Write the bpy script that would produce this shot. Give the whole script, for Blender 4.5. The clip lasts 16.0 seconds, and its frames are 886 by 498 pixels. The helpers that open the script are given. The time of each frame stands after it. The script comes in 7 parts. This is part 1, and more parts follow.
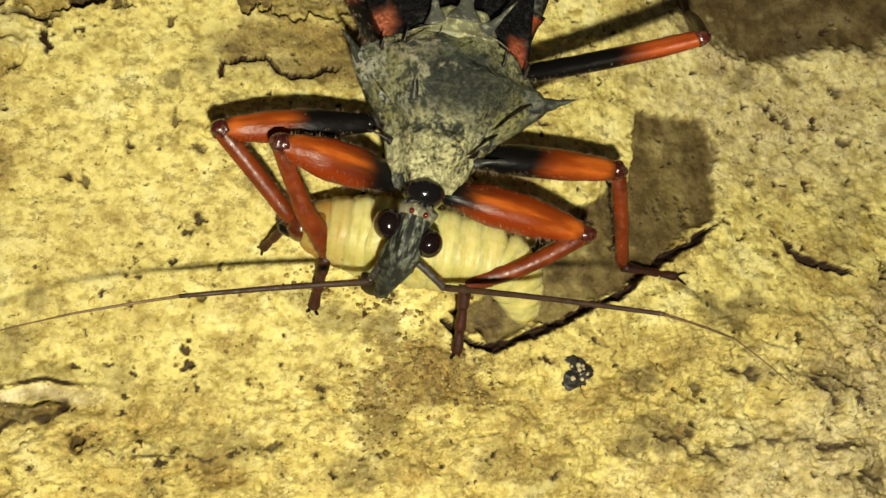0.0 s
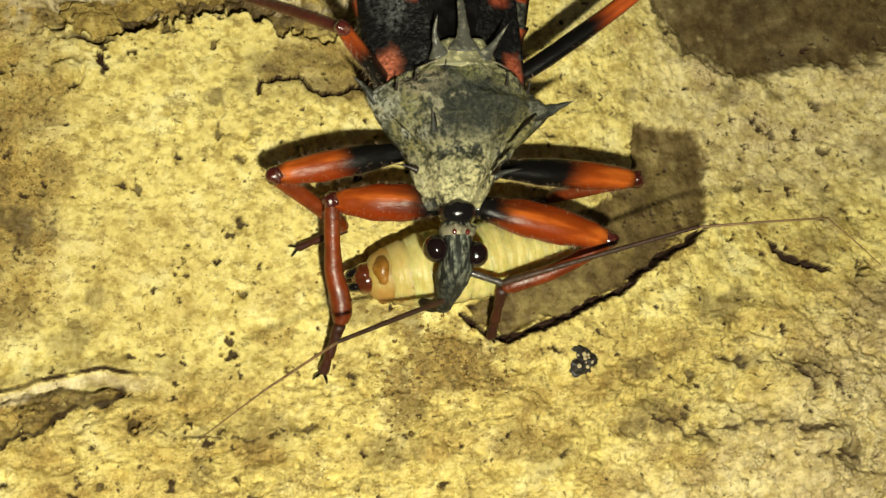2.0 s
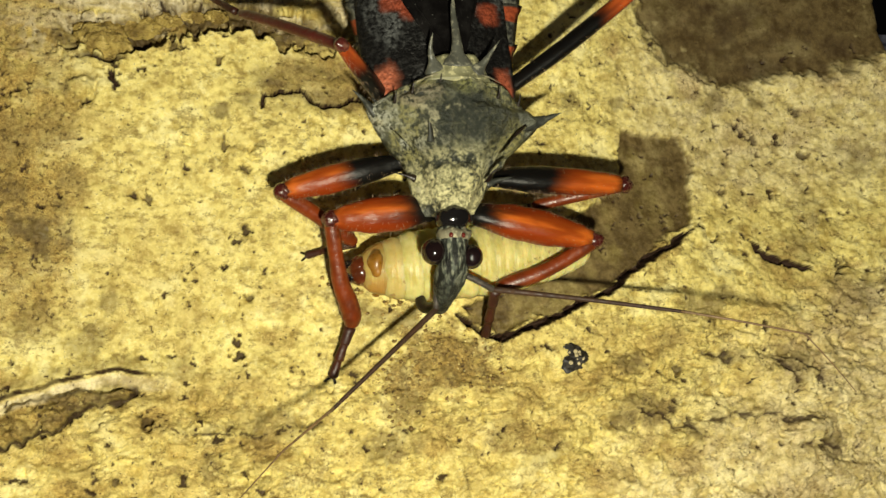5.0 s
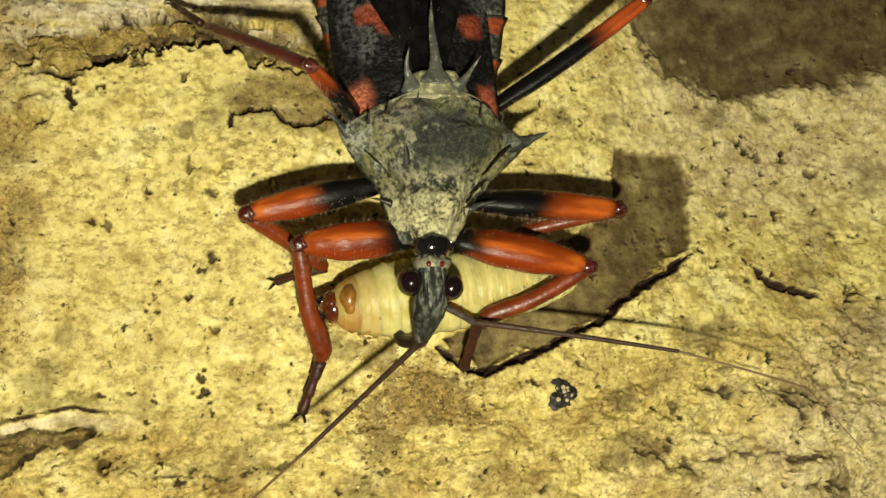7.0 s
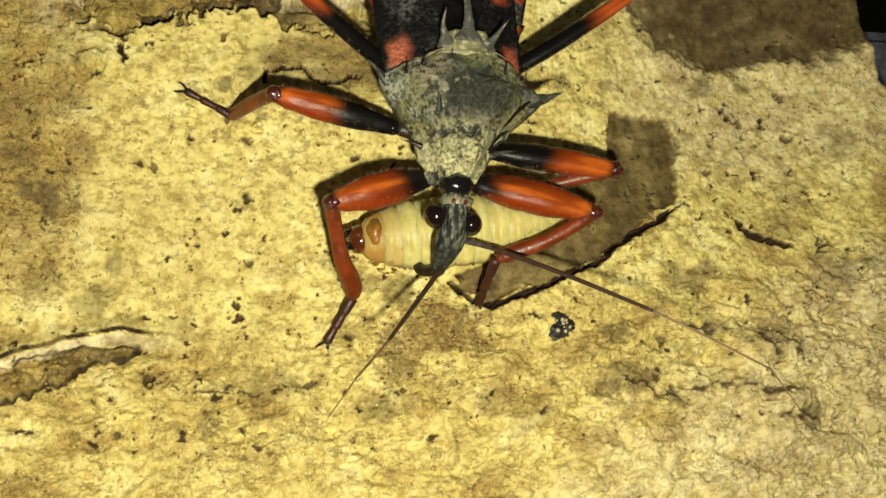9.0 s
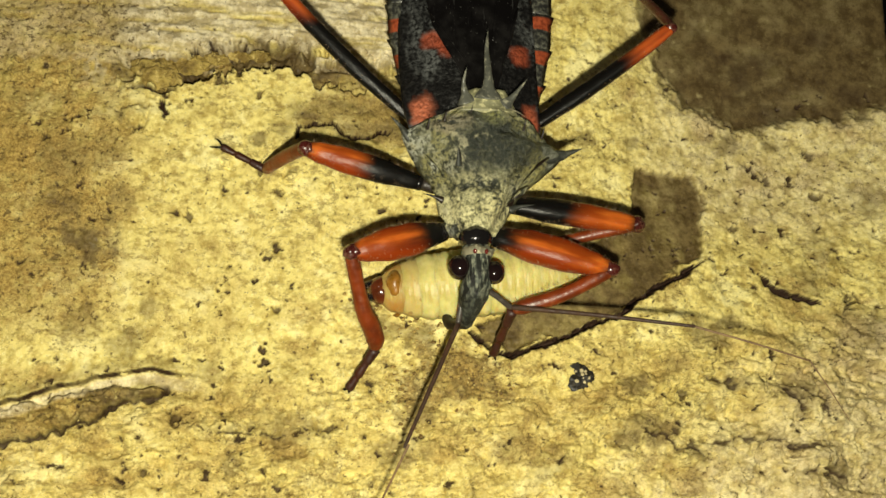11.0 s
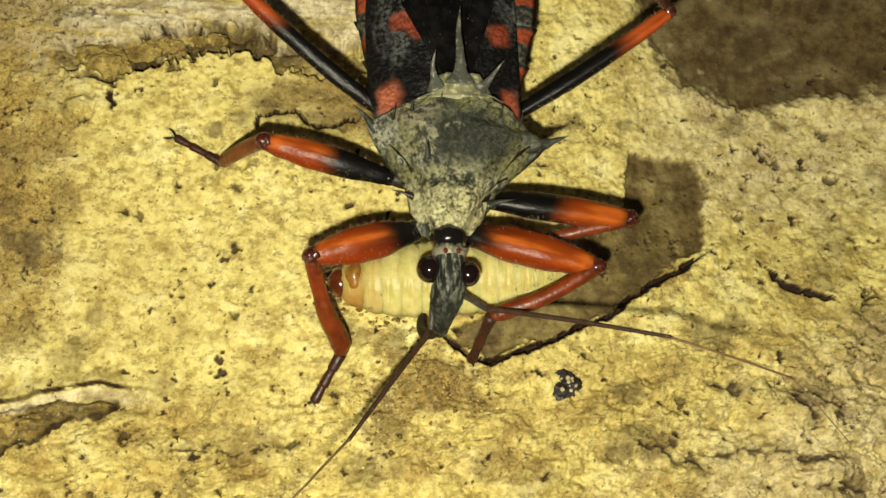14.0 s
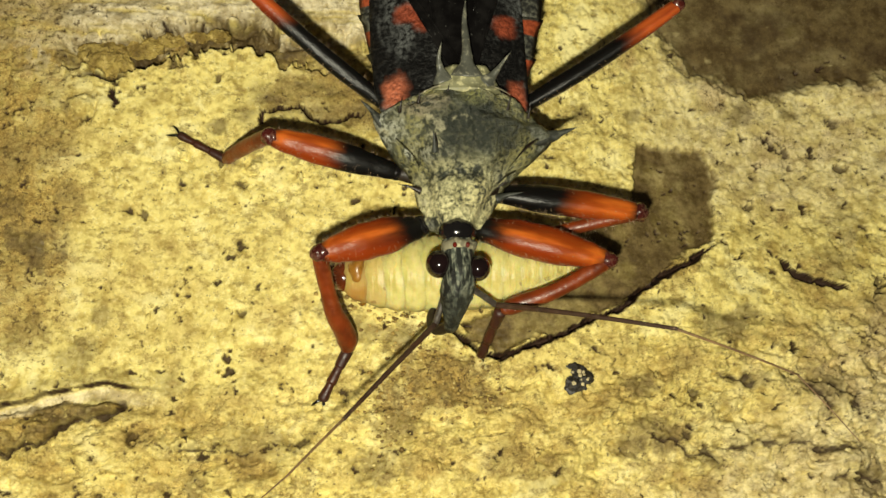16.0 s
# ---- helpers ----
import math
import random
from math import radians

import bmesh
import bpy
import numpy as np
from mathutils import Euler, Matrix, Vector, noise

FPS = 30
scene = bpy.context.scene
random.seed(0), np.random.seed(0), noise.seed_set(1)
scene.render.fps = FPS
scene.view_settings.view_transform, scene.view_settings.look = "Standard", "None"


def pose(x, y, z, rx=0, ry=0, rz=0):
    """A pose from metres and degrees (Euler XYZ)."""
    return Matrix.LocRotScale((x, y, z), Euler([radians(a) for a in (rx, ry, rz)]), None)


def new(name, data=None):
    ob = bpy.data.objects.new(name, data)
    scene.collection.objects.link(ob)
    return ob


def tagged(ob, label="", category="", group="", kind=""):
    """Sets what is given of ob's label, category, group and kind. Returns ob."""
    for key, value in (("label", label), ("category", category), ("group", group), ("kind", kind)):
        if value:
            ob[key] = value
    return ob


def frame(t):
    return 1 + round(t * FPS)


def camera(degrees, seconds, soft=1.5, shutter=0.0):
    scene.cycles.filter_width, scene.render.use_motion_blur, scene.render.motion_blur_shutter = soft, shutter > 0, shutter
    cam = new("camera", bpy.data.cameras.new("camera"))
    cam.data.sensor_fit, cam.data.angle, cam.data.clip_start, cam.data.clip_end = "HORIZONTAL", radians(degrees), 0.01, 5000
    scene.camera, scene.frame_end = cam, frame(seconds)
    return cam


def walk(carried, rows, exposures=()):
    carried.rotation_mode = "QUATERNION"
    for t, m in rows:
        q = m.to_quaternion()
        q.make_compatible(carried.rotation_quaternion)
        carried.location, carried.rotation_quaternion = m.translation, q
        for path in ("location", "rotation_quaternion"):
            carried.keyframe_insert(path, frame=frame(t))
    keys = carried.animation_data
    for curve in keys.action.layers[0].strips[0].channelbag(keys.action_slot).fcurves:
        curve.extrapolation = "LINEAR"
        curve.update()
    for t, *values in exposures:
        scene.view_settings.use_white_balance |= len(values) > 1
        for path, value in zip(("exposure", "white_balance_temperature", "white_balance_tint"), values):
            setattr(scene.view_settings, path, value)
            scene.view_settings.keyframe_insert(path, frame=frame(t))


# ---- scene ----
cam = camera(45.00, 16.0)
PATH = [
    (0, pose(-0.01072, -0.01299, 0.05930, 10.947, -11.468, -1.227)),
    (0.5, pose(-0.01235, -0.01273, 0.06328, 11.132, -11.661, -1.273)),
    (1, pose(-0.01326, -0.01358, 0.06388, 11.331, -11.727, -1.371)),
    (1.5, pose(-0.01321, -0.01410, 0.06442, 11.518, -11.647, -1.468)),
    (2, pose(-0.01371, -0.01459, 0.06495, 11.455, -11.951, -1.604)),
    (2.5, pose(-0.01501, -0.01373, 0.06588, 11.491, -12.110, -1.607)),
    (3, pose(-0.01458, -0.01402, 0.06653, 11.598, -12.196, -1.801)),
    (3.2, pose(-0.01439, -0.01440, 0.06711, 11.413, -12.050, -1.825)),
    (5.3, pose(-0.01409, -0.01577, 0.06851, 12.284, -11.739, -2.346)),
    (5.5, pose(-0.01438, -0.01282, 0.06963, 11.947, -11.940, -2.348)),
    (6, pose(-0.01070, -0.01247, 0.06456, 11.604, -10.641, -2.135)),
    (6.5, pose(-0.01061, -0.01198, 0.06512, 11.535, -10.616, -1.912)),
    (7, pose(-0.01090, -0.01280, 0.06476, 11.808, -10.876, -2.039)),
    (7.5, pose(-0.01100, -0.01331, 0.06517, 12.215, -11.324, -2.217)),
    (8, pose(-0.01157, -0.01366, 0.06604, 11.953, -11.385, -2.051)),
    (8.5, pose(-0.01237, -0.01546, 0.06790, 12.419, -11.433, -1.940)),
    (9, pose(-0.01371, -0.01991, 0.07010, 13.357, -11.563, -1.574)),
    (9.2, pose(-0.01411, -0.01740, 0.07111, 13.082, -11.606, -1.431)),
    (11.3, pose(-0.00954, -0.02238, 0.07211, 18.156, -7.218, 0.358)),
    (11.5, pose(-0.01019, -0.02211, 0.07140, 18.642, -7.622, 0.198)),
    (12, pose(-0.00845, -0.01992, 0.06435, 18.342, -6.956, 0.352)),
    (12.5, pose(-0.00717, -0.01827, 0.06238, 17.575, -6.450, 0.624)),
    (13, pose(-0.00487, -0.01831, 0.06497, 17.068, -6.040, 0.297)),
    (13.5, pose(-0.00416, -0.01857, 0.06630, 16.264, -5.337, 0.104)),
    (14, pose(-0.00466, -0.01923, 0.06679, 16.116, -5.109, 0.046)),
    (14.5, pose(-0.00510, -0.01926, 0.06692, 15.930, -5.058, -0.047)),
    (15, pose(-0.00489, -0.01936, 0.06686, 15.959, -5.020, -0.350)),
    (15.5, pose(-0.00537, -0.01947, 0.06669, 15.766, -4.855, -0.581)),
    (16, pose(-0.00495, -0.01930, 0.06602, 16.116, -4.738, -0.780)),
]
walk(cam, PATH)

# ---- light: the small white lamp of the phone, just below its lens, in a dim room ----
world = bpy.data.worlds.new("dim_room")
scene.world = world
world.use_nodes = True
world.node_tree.nodes["Background"].inputs["Color"].default_value = (1.0, 0.92, 0.78, 1)
world.node_tree.nodes["Background"].inputs["Strength"].default_value = 0.035
flash = bpy.data.lights.new("phone_lamp", "POINT")
flash.energy, flash.color, flash.shadow_soft_size = 0.267, (1.0, 0.950, 0.725), 0.0014
lamp = new("phone_lamp", flash)
lamp.location = (-0.0078, -0.0272, 0.066)
scene.view_settings.exposure = 0.0

MM = 0.001


def mm(x, y, z, rx=0, ry=0, rz=0):
    return pose(x * MM, y * MM, z * MM, rx, ry, rz)


def bone(a, b, roll=0):
    """The pose of a rigid piece whose own x axis runs from a to b, in millimetres."""
    a, b = Vector(a), Vector(b)
    x = (b - a).normalized()
    up = Vector((0, 0, 1)) if abs(x.z) < 0.985 else Vector((0, 1, 0))
    y = up.cross(x).normalized()
    z = x.cross(y)
    m = Matrix((x, y, z)).transposed().to_4x4()
    return Matrix.Translation(a * MM) @ m @ pose(0, 0, 0, roll)


# ---- materials ----
def material(name, rough=0.5, spec=0.5, coat=0.0):
    m = bpy.data.materials.new(name)
    m.use_nodes = True
    b = m.node_tree.nodes["Principled BSDF"]
    b.inputs["Roughness"].default_value = rough
    b.inputs["Specular IOR Level"].default_value = spec
    b.inputs["Coat Weight"].default_value = coat
    b.inputs["Coat Roughness"].default_value = 0.12
    return m, m.node_tree, b


def node(nt, kind, **values):
    n = nt.nodes.new(kind)
    for key, value in values.items():
        n.inputs[key].default_value = value
    return n


def coords(nt):
    return nt.nodes.new("ShaderNodeTexCoord").outputs["Object"]


def grain(nt, vec, scale, detail=4.0, rough=0.6, stretch=None):
    if stretch:
        mp = node(nt, "ShaderNodeMapping", Scale=stretch)
        nt.links.new(vec, mp.inputs["Vector"])
        vec = mp.outputs["Vector"]
    n = node(nt, "ShaderNodeTexNoise", Scale=scale, Detail=detail, Roughness=rough)
    nt.links.new(vec, n.inputs["Vector"])
    return n.outputs["Fac"]


def math_(nt, op, a, b=0.0, c=0.0):
    n = nt.nodes.new("ShaderNodeMath")
    n.operation = op
    for i, v in enumerate((a, b, c)):
        if isinstance(v, (int, float)):
            n.inputs[i].default_value = v
        else:
            nt.links.new(v, n.inputs[i])
    return n.outputs[0]


def span(nt, v, lo, hi, a=0.0, b=1.0):
    n = node(nt, "ShaderNodeMapRange", **{"From Min": lo, "From Max": hi, "To Min": a, "To Max": b})
    n.interpolation_type = "SMOOTHSTEP"
    nt.links.new(v, n.inputs["Value"])
    return n.outputs["Result"]


def blend(nt, fac, a, b):
    n = nt.nodes.new("ShaderNodeMix")
    n.data_type = "RGBA"
    for sock, v in ((n.inputs["Factor"], fac), (n.inputs["A"], a), (n.inputs["B"], b)):
        if isinstance(v, (int, float)):
            sock.default_value = v
        elif isinstance(v, tuple):
            sock.default_value = (*v, 1)
        else:
            nt.links.new(v, sock)
    return n.outputs["Result"]


def relief(nt, b, height, dist, strength=1.0):
    n = node(nt, "ShaderNodeBump", Distance=dist, Strength=strength)
    nt.links.new(height, n.inputs["Height"])
    nt.links.new(n.outputs["Normal"], b.inputs["Normal"])


def colour(nt, b, c):
    if isinstance(c, tuple):
        b.inputs["Base Color"].default_value = (*c, 1)
    else:
        nt.links.new(c, b.inputs["Base Color"])


def bark_material():
    m, nt, b = material("bark", 0.72, 0.3)
    at = nt.nodes.new("ShaderNodeAttribute")
    at.attribute_name = "tint"
    sep = nt.nodes.new("ShaderNodeSeparateColor")
    nt.links.new(at.outputs["Color"], sep.inputs["Color"])
    stain, ochre, pale = sep.outputs
    shade_grime = at.outputs["Alpha"]
    v = coords(nt)
    fine = grain(nt, v, 5200, 5, 0.7)
    mid = grain(nt, v, 1000, 6, 0.68)
    big = grain(nt, v, 230, 5, 0.6)
    patchy = grain(nt, v, 95, 3, 0.55)
    clump = grain(nt, v, 1750, 4, 0.58)
    soil = grain(nt, v, 1250, 8, 0.74, (0.8, 1.25, 1.0))
    # cream crust over an olive-yellow ground
    tone = math_(nt, "ADD", math_(nt, "MULTIPLY", span(nt, clump, 0.34, 0.64), 0.55), math_(nt, "MULTIPLY", span(nt, mid, 0.3, 0.66), 0.5))
    c = blend(nt, span(nt, tone, 0.08, 0.80), (0.49, 0.375, 0.098), (0.80, 0.675, 0.225))
    c = blend(nt, math_(nt, "MULTIPLY", span(nt, math_(nt, "ADD", fine, math_(nt, "MULTIPLY", mid, 0.6)), 0.80, 1.0), 0.8), c, (0.91, 0.82, 0.39))
    c = blend(nt, math_(nt, "MULTIPLY", span(nt, big, 0.50, 0.62), span(nt, ochre, 0.05, 0.6, 0.18, 0.85)), c, blend(nt, span(nt, mid, 0.4, 0.62), (0.28, 0.19, 0.05), (0.52, 0.39, 0.115)))
    c = blend(nt, math_(nt, "MULTIPLY", span(nt, big, 0.36, 0.47, 1.0, 0.0), span(nt, mid, 0.36, 0.54)), c, (0.90, 0.80, 0.36))
    # olive-brown soil caught in the hollows, in ragged flecks
    caught = math_(nt, "ADD", soil, math_(nt, "ADD", math_(nt, "MULTIPLY", ochre, 0.06), math_(nt, "MULTIPLY", math_(nt, "SUBTRACT", patchy, 0.5), 0.16)))
    flecks = span(nt, caught, 0.54, 0.61, 0.0, 0.66)
    c = blend(nt, flecks, c, blend(nt, span(nt, fine, 0.4, 0.6), (0.19, 0.130, 0.036), (0.38, 0.28, 0.085)))
    weather = math_(nt, "MULTIPLY", ochre, span(nt, math_(nt, "ADD", mid, math_(nt, "MULTIPLY", big, 0.5)), 0.52, 0.88, 0.25, 1.0))
    c = blend(nt, weather, c, blend(nt, span(nt, fine, 0.4, 0.62), (0.28, 0.175, 0.042), (0.56, 0.395, 0.108)))
    c = blend(nt, math_(nt, "MULTIPLY", pale, span(nt, fine, 0.2, 0.52)), c, blend(nt, span(nt, mid, 0.4, 0.6), (0.46, 0.375, 0.21), (0.82, 0.725, 0.49)))
    dark = blend(nt, span(nt, math_(nt, "ADD", mid, math_(nt, "MULTIPLY", fine, 0.5)), 0.6, 0.95), (0.075, 0.048, 0.015), (0.185, 0.130, 0.048))
    c = blend(nt, math_(nt, "MULTIPLY", stain, span(nt, fine, 0.2, 0.45, 0.7, 1.0)), c, dark)
    # brown specks: dense where it has weathered, sparse on the clean crust
    dots = grain(nt, v, 2500, 4, 0.62)
    more = math_(nt, "ADD", math_(nt, "MULTIPLY", ochre, 0.085), math_(nt, "MULTIPLY", span(nt, patchy, 0.42, 0.62), 0.035))
    dots = math_(nt, "ADD", dots, more)
    c = blend(nt, math_(nt, "MULTIPLY", span(nt, dots, 0.68, 0.73), 0.8), c, (0.115, 0.074, 0.024))
    pepper = math_(nt, "ADD", grain(nt, v, 5200, 2, 0.5), math_(nt, "MULTIPLY", more, 0.6))
    c = blend(nt, math_(nt, "MULTIPLY", span(nt, pepper, 0.71, 0.76), 0.75), c, (0.09, 0.056, 0.018))
    # dark brown for dirt, and for shade painted into cracks and undercuts
    c = blend(nt, shade_grime, c, (0.030, 0.0135, 0.006))
    colour(nt, b, c)
    nt.links.new(span(nt, mid, 0.3, 0.7, 0.5, 0.85), b.inputs["Roughness"])
    h = math_(nt, "ADD", math_(nt, "MULTIPLY", fine, 0.3), math_(nt, "MULTIPLY", mid, 0.9))
    h = math_(nt, "ADD", h, math_(nt, "MULTIPLY", clump, 0.5))
    h = math_(nt, "SUBTRACT", h, math_(nt, "MULTIPLY", span(nt, dots, 0.66, 0.74), 0.5))
    h = math_(nt, "SUBTRACT", h, math_(nt, "MULTIPLY", flecks, 0.25))
    h = math_(nt, "MULTIPLY", h, span(nt, stain, 0.2, 0.9, 1.0, 0.4))
    relief(nt, b, h, 0.00019, 0.6)
    return m


def chitin(name, col, rough=0.25, dust=(0.2, 0.18, 0.12), dusty=0.0, coat=0.3):
    m, nt, b = material(name, rough, 0.5, coat)
    v = coords(nt)
    f = grain(nt, v, 2600, 4)
    c = blend(nt, span(nt, grain(nt, v, 700, 3), 0.35, 0.7), tuple(k * 0.7 for k in col), tuple(min(1, k * 1.3) for k in col))
    if dusty:
        c = blend(nt, span(nt, f, 0.5, 0.75, 0.0, dusty), c, dust)
    colour(nt, b, c)
    nt.links.new(span(nt, f, 0.3, 0.8, rough * 0.8, min(1, rough * 1.6)), b.inputs["Roughness"])
    relief(nt, b, f, 0.00006, 0.7)
    return m


def banded(name, length, start, end, red=(0.42, 0.068, 0.008), black=(0.0045, 0.004, 0.0036), ragged=0.09, smudge=0.0):
    """Femur cuticle: black at the hip, orange-red from start to end (fractions of the length), dark at the knee."""
    m, nt, b = material(name, 0.34, 0.2, 0.0)
    b.inputs["Subsurface Weight"].default_value = 0.12
    b.inputs["Subsurface Radius"].default_value = (1.0, 0.25, 0.08)
    b.inputs["Subsurface Scale"].default_value = 0.0006
    v = coords(nt)
    sx = nt.nodes.new("ShaderNodeSeparateXYZ")
    nt.links.new(v, sx.inputs[0])
    n1 = grain(nt, v, 520, 4, 0.6, (0.3, 1.8, 1.8))
    u = math_(nt, "ADD", math_(nt, "DIVIDE", sx.outputs[0], length * MM), math_(nt, "MULTIPLY", math_(nt, "SUBTRACT", n1, 0.5), ragged * 2.5))
    streak = grain(nt, v, 900, 3, 0.5, (0.25, 1.5, 1.5))
    r = blend(nt, span(nt, streak, 0.36, 0.68), tuple(k * 0.55 for k in red), (min(1, red[0] * 1.25), red[1] * 1.7, red[2] * 1.8))
    # shading put into the colour: the red darkens toward both sides
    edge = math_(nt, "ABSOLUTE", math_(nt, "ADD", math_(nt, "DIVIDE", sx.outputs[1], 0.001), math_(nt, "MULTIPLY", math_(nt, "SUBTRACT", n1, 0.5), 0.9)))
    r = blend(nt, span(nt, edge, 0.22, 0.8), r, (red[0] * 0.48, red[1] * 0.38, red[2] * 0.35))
    inside = math_(nt, "MULTIPLY", span(nt, u, start - 0.09, start + 0.12), span(nt, u, end - 0.05, end + 0.06, 1.0, 0.0))
    if smudge:
        # black streaks that run out from the hip along the upper side
        far = math_(nt, "ADD", u, math_(nt, "MULTIPLY", math_(nt, "SUBTRACT", grain(nt, v, 380, 4, 0.55, (0.35, 1.6, 1.6)), 0.5), 1.5))
        streaks = math_(nt, "MULTIPLY", span(nt, far, 0.08, 0.72 if smudge > 0.95 else 0.48, min(1.0, smudge) * 0.88, 0.0), span(nt, u, 0.3, 0.8, 1.0, 0.3))
        inside = math_(nt, "MULTIPLY", inside, math_(nt, "SUBTRACT", 1.0, streaks))
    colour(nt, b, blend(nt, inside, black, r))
    f = grain(nt, v, 2600, 4, 0.6, (0.35, 1, 1))
    relief(nt, b, f, 0.00007, 0.8)
    return m


def shield_material():
    m, nt, b = material("pronotum_shell", 0.40, 0.5, 0.0)
    v = coords(nt)
    sx = nt.nodes.new("ShaderNodeSeparateXYZ")
    nt.links.new(v, sx.inputs[0])
    y = sx.outputs[1]
    fine = grain(nt, v, 3400, 5, 0.65)
    mid = grain(nt, v, 620, 4, 0.6)
    wide = grain(nt, v, 260, 3, 0.5)
    c = blend(nt, span(nt, mid, 0.38, 0.64), (0.022, 0.025, 0.017), (0.088, 0.092, 0.058))
    # olive dust in blotches, and a lighter grey strongest on one flank
    speckle = span(nt, fine, 0.40, 0.58)
    olive = math_(nt, "MULTIPLY", span(nt, wide, 0.44, 0.56), speckle)
    c = blend(nt, math_(nt, "MULTIPLY", olive, 0.75), c, (0.32, 0.295, 0.11))
    grey = math_(nt, "MULTIPLY", span(nt, grain(nt, v, 420, 4, 0.6), 0.47, 0.60), speckle)
    flank = span(nt, math_(nt, "ADD", sx.outputs[0], math_(nt, "MULTIPLY", mid, 0.003)), -0.0016, 0.0012, 0.9, 0.35)
    c = blend(nt, math_(nt, "MULTIPLY", grey, flank), c, (0.44, 0.45, 0.37))
    # pale flaky crust on the front lobe
    front = span(nt, math_(nt, "ADD", y, math_(nt, "MULTIPLY", math_(nt, "SUBTRACT", wide, 0.5), 0.007)), -0.0014, 0.0018, 1.0, 0.0)
    crust = blend(nt, span(nt, fine, 0.36, 0.62), (0.24, 0.23, 0.11), (0.76, 0.71, 0.40))
    flaky = span(nt, math_(nt, "ADD", mid, math_(nt, "MULTIPLY", fine, 0.35)), 0.56, 0.68)
    c = blend(nt, math_(nt, "MULTIPLY", front, flaky), c, crust)
    # olive crust on the one shoulder, pinkish grey along the rear margin
    for x0, y0, rx, ry, tint, much in ((3.6, 1.9, 1.5, 1.1, (0.30, 0.275, 0.10), 0.8), (-1.7, 4.2, 1.3, 0.8, (0.30, 0.26, 0.19), 0.8), (0.9, 4.7, 0.8, 0.6, (0.27, 0.27, 0.09), 0.8), (1.6, -1.3, 1.1, 1.2, (0.66, 0.60, 0.30), 0.7)):
        ax = math_(nt, "DIVIDE", math_(nt, "SUBTRACT", sx.outputs[0], x0 * MM), rx * MM)
        ay = math_(nt, "DIVIDE", math_(nt, "SUBTRACT", y, y0 * MM), ry * MM)
        away2 = math_(nt, "ADD", math_(nt, "ADD", math_(nt, "MULTIPLY", ax, ax), math_(nt, "MULTIPLY", ay, ay)), math_(nt, "MULTIPLY", math_(nt, "SUBTRACT", mid, 0.5), 3.5))
        c = blend(nt, math_(nt, "MULTIPLY", span(nt, away2, 0.3, 1.5, much, 0.0), span(nt, fine, 0.38, 0.58)), c, tint)
    # a bare dark field in the middle of the rear lobe
    dx = math_(nt, "DIVIDE", math_(nt, "SUBTRACT", sx.outputs[0], 0.0009), 0.0026)
    dy = math_(nt, "DIVIDE", math_(nt, "SUBTRACT", y, 0.0029), 0.0014)
    rr = math_(nt, "ADD", math_(nt, "MULTIPLY", dx, dx), math_(nt, "MULTIPLY", dy, dy))
    rr = math_(nt, "ADD", rr, math_(nt, "MULTIPLY", math_(nt, "SUBTRACT", mid, 0.5), 2.4))
    c = blend(nt, span(nt, rr, 0.5, 1.9, 0.95, 0.0), c, blend(nt, span(nt, fine, 0.45, 0.7), (0.022, 0.026, 0.020), (0.085, 0.085, 0.050)))
    c = blend(nt, math_(nt, "MULTIPLY", span(nt, math_(nt, "ADD", grain(nt, v, 520, 3), math_(nt, "MULTIPLY", fine, 0.3)), 0.76, 0.86), 0.7), c, (0.46, 0.43, 0.28))
    c = blend(nt, span(nt, grain(nt, v, 1500, 4, 0.65, (1.4, 0.7, 1.0)), 0.63, 0.70, 0.0, 0.4), c, (0.018, 0.018, 0.013))
    colour(nt, b, c)
    relief(nt, b, math_(nt, "ADD", fine, math_(nt, "MULTIPLY", mid, 1.8)), 0.00030, 1.0)
    return m


def head_material():
    m, nt, b = material("head_chitin", 0.45, 0.18, 0.0)
    v = coords(nt)
    hair = grain(nt, v, 2600, 4, 0.6, (1.3, 0.22, 1.0))
    fine = grain(nt, v, 3600, 4, 0.65)
    sx = nt.nodes.new("ShaderNodeSeparateXYZ")
    nt.links.new(v, sx.inputs[0])
    c = blend(nt, span(nt, grain(nt, v, 700, 3), 0.35, 0.7), (0.008, 0.008, 0.007), (0.028, 0.031, 0.026))
    dust = math_(nt, "MULTIPLY", span(nt, hair, 0.44, 0.62), span(nt, sx.outputs[1], -0.0074, -0.0054, 0.25, 0.95))
    c = blend(nt, dust, c, blend(nt, span(nt, fine, 0.4, 0.6), (0.10, 0.115, 0.09), (0.27, 0.28, 0.205)))
    colour(nt, b, c)
    relief(nt, b, math_(nt, "ADD", hair, math_(nt, "MULTIPLY", fine, 0.5)), 0.00014, 0.9)
    return m


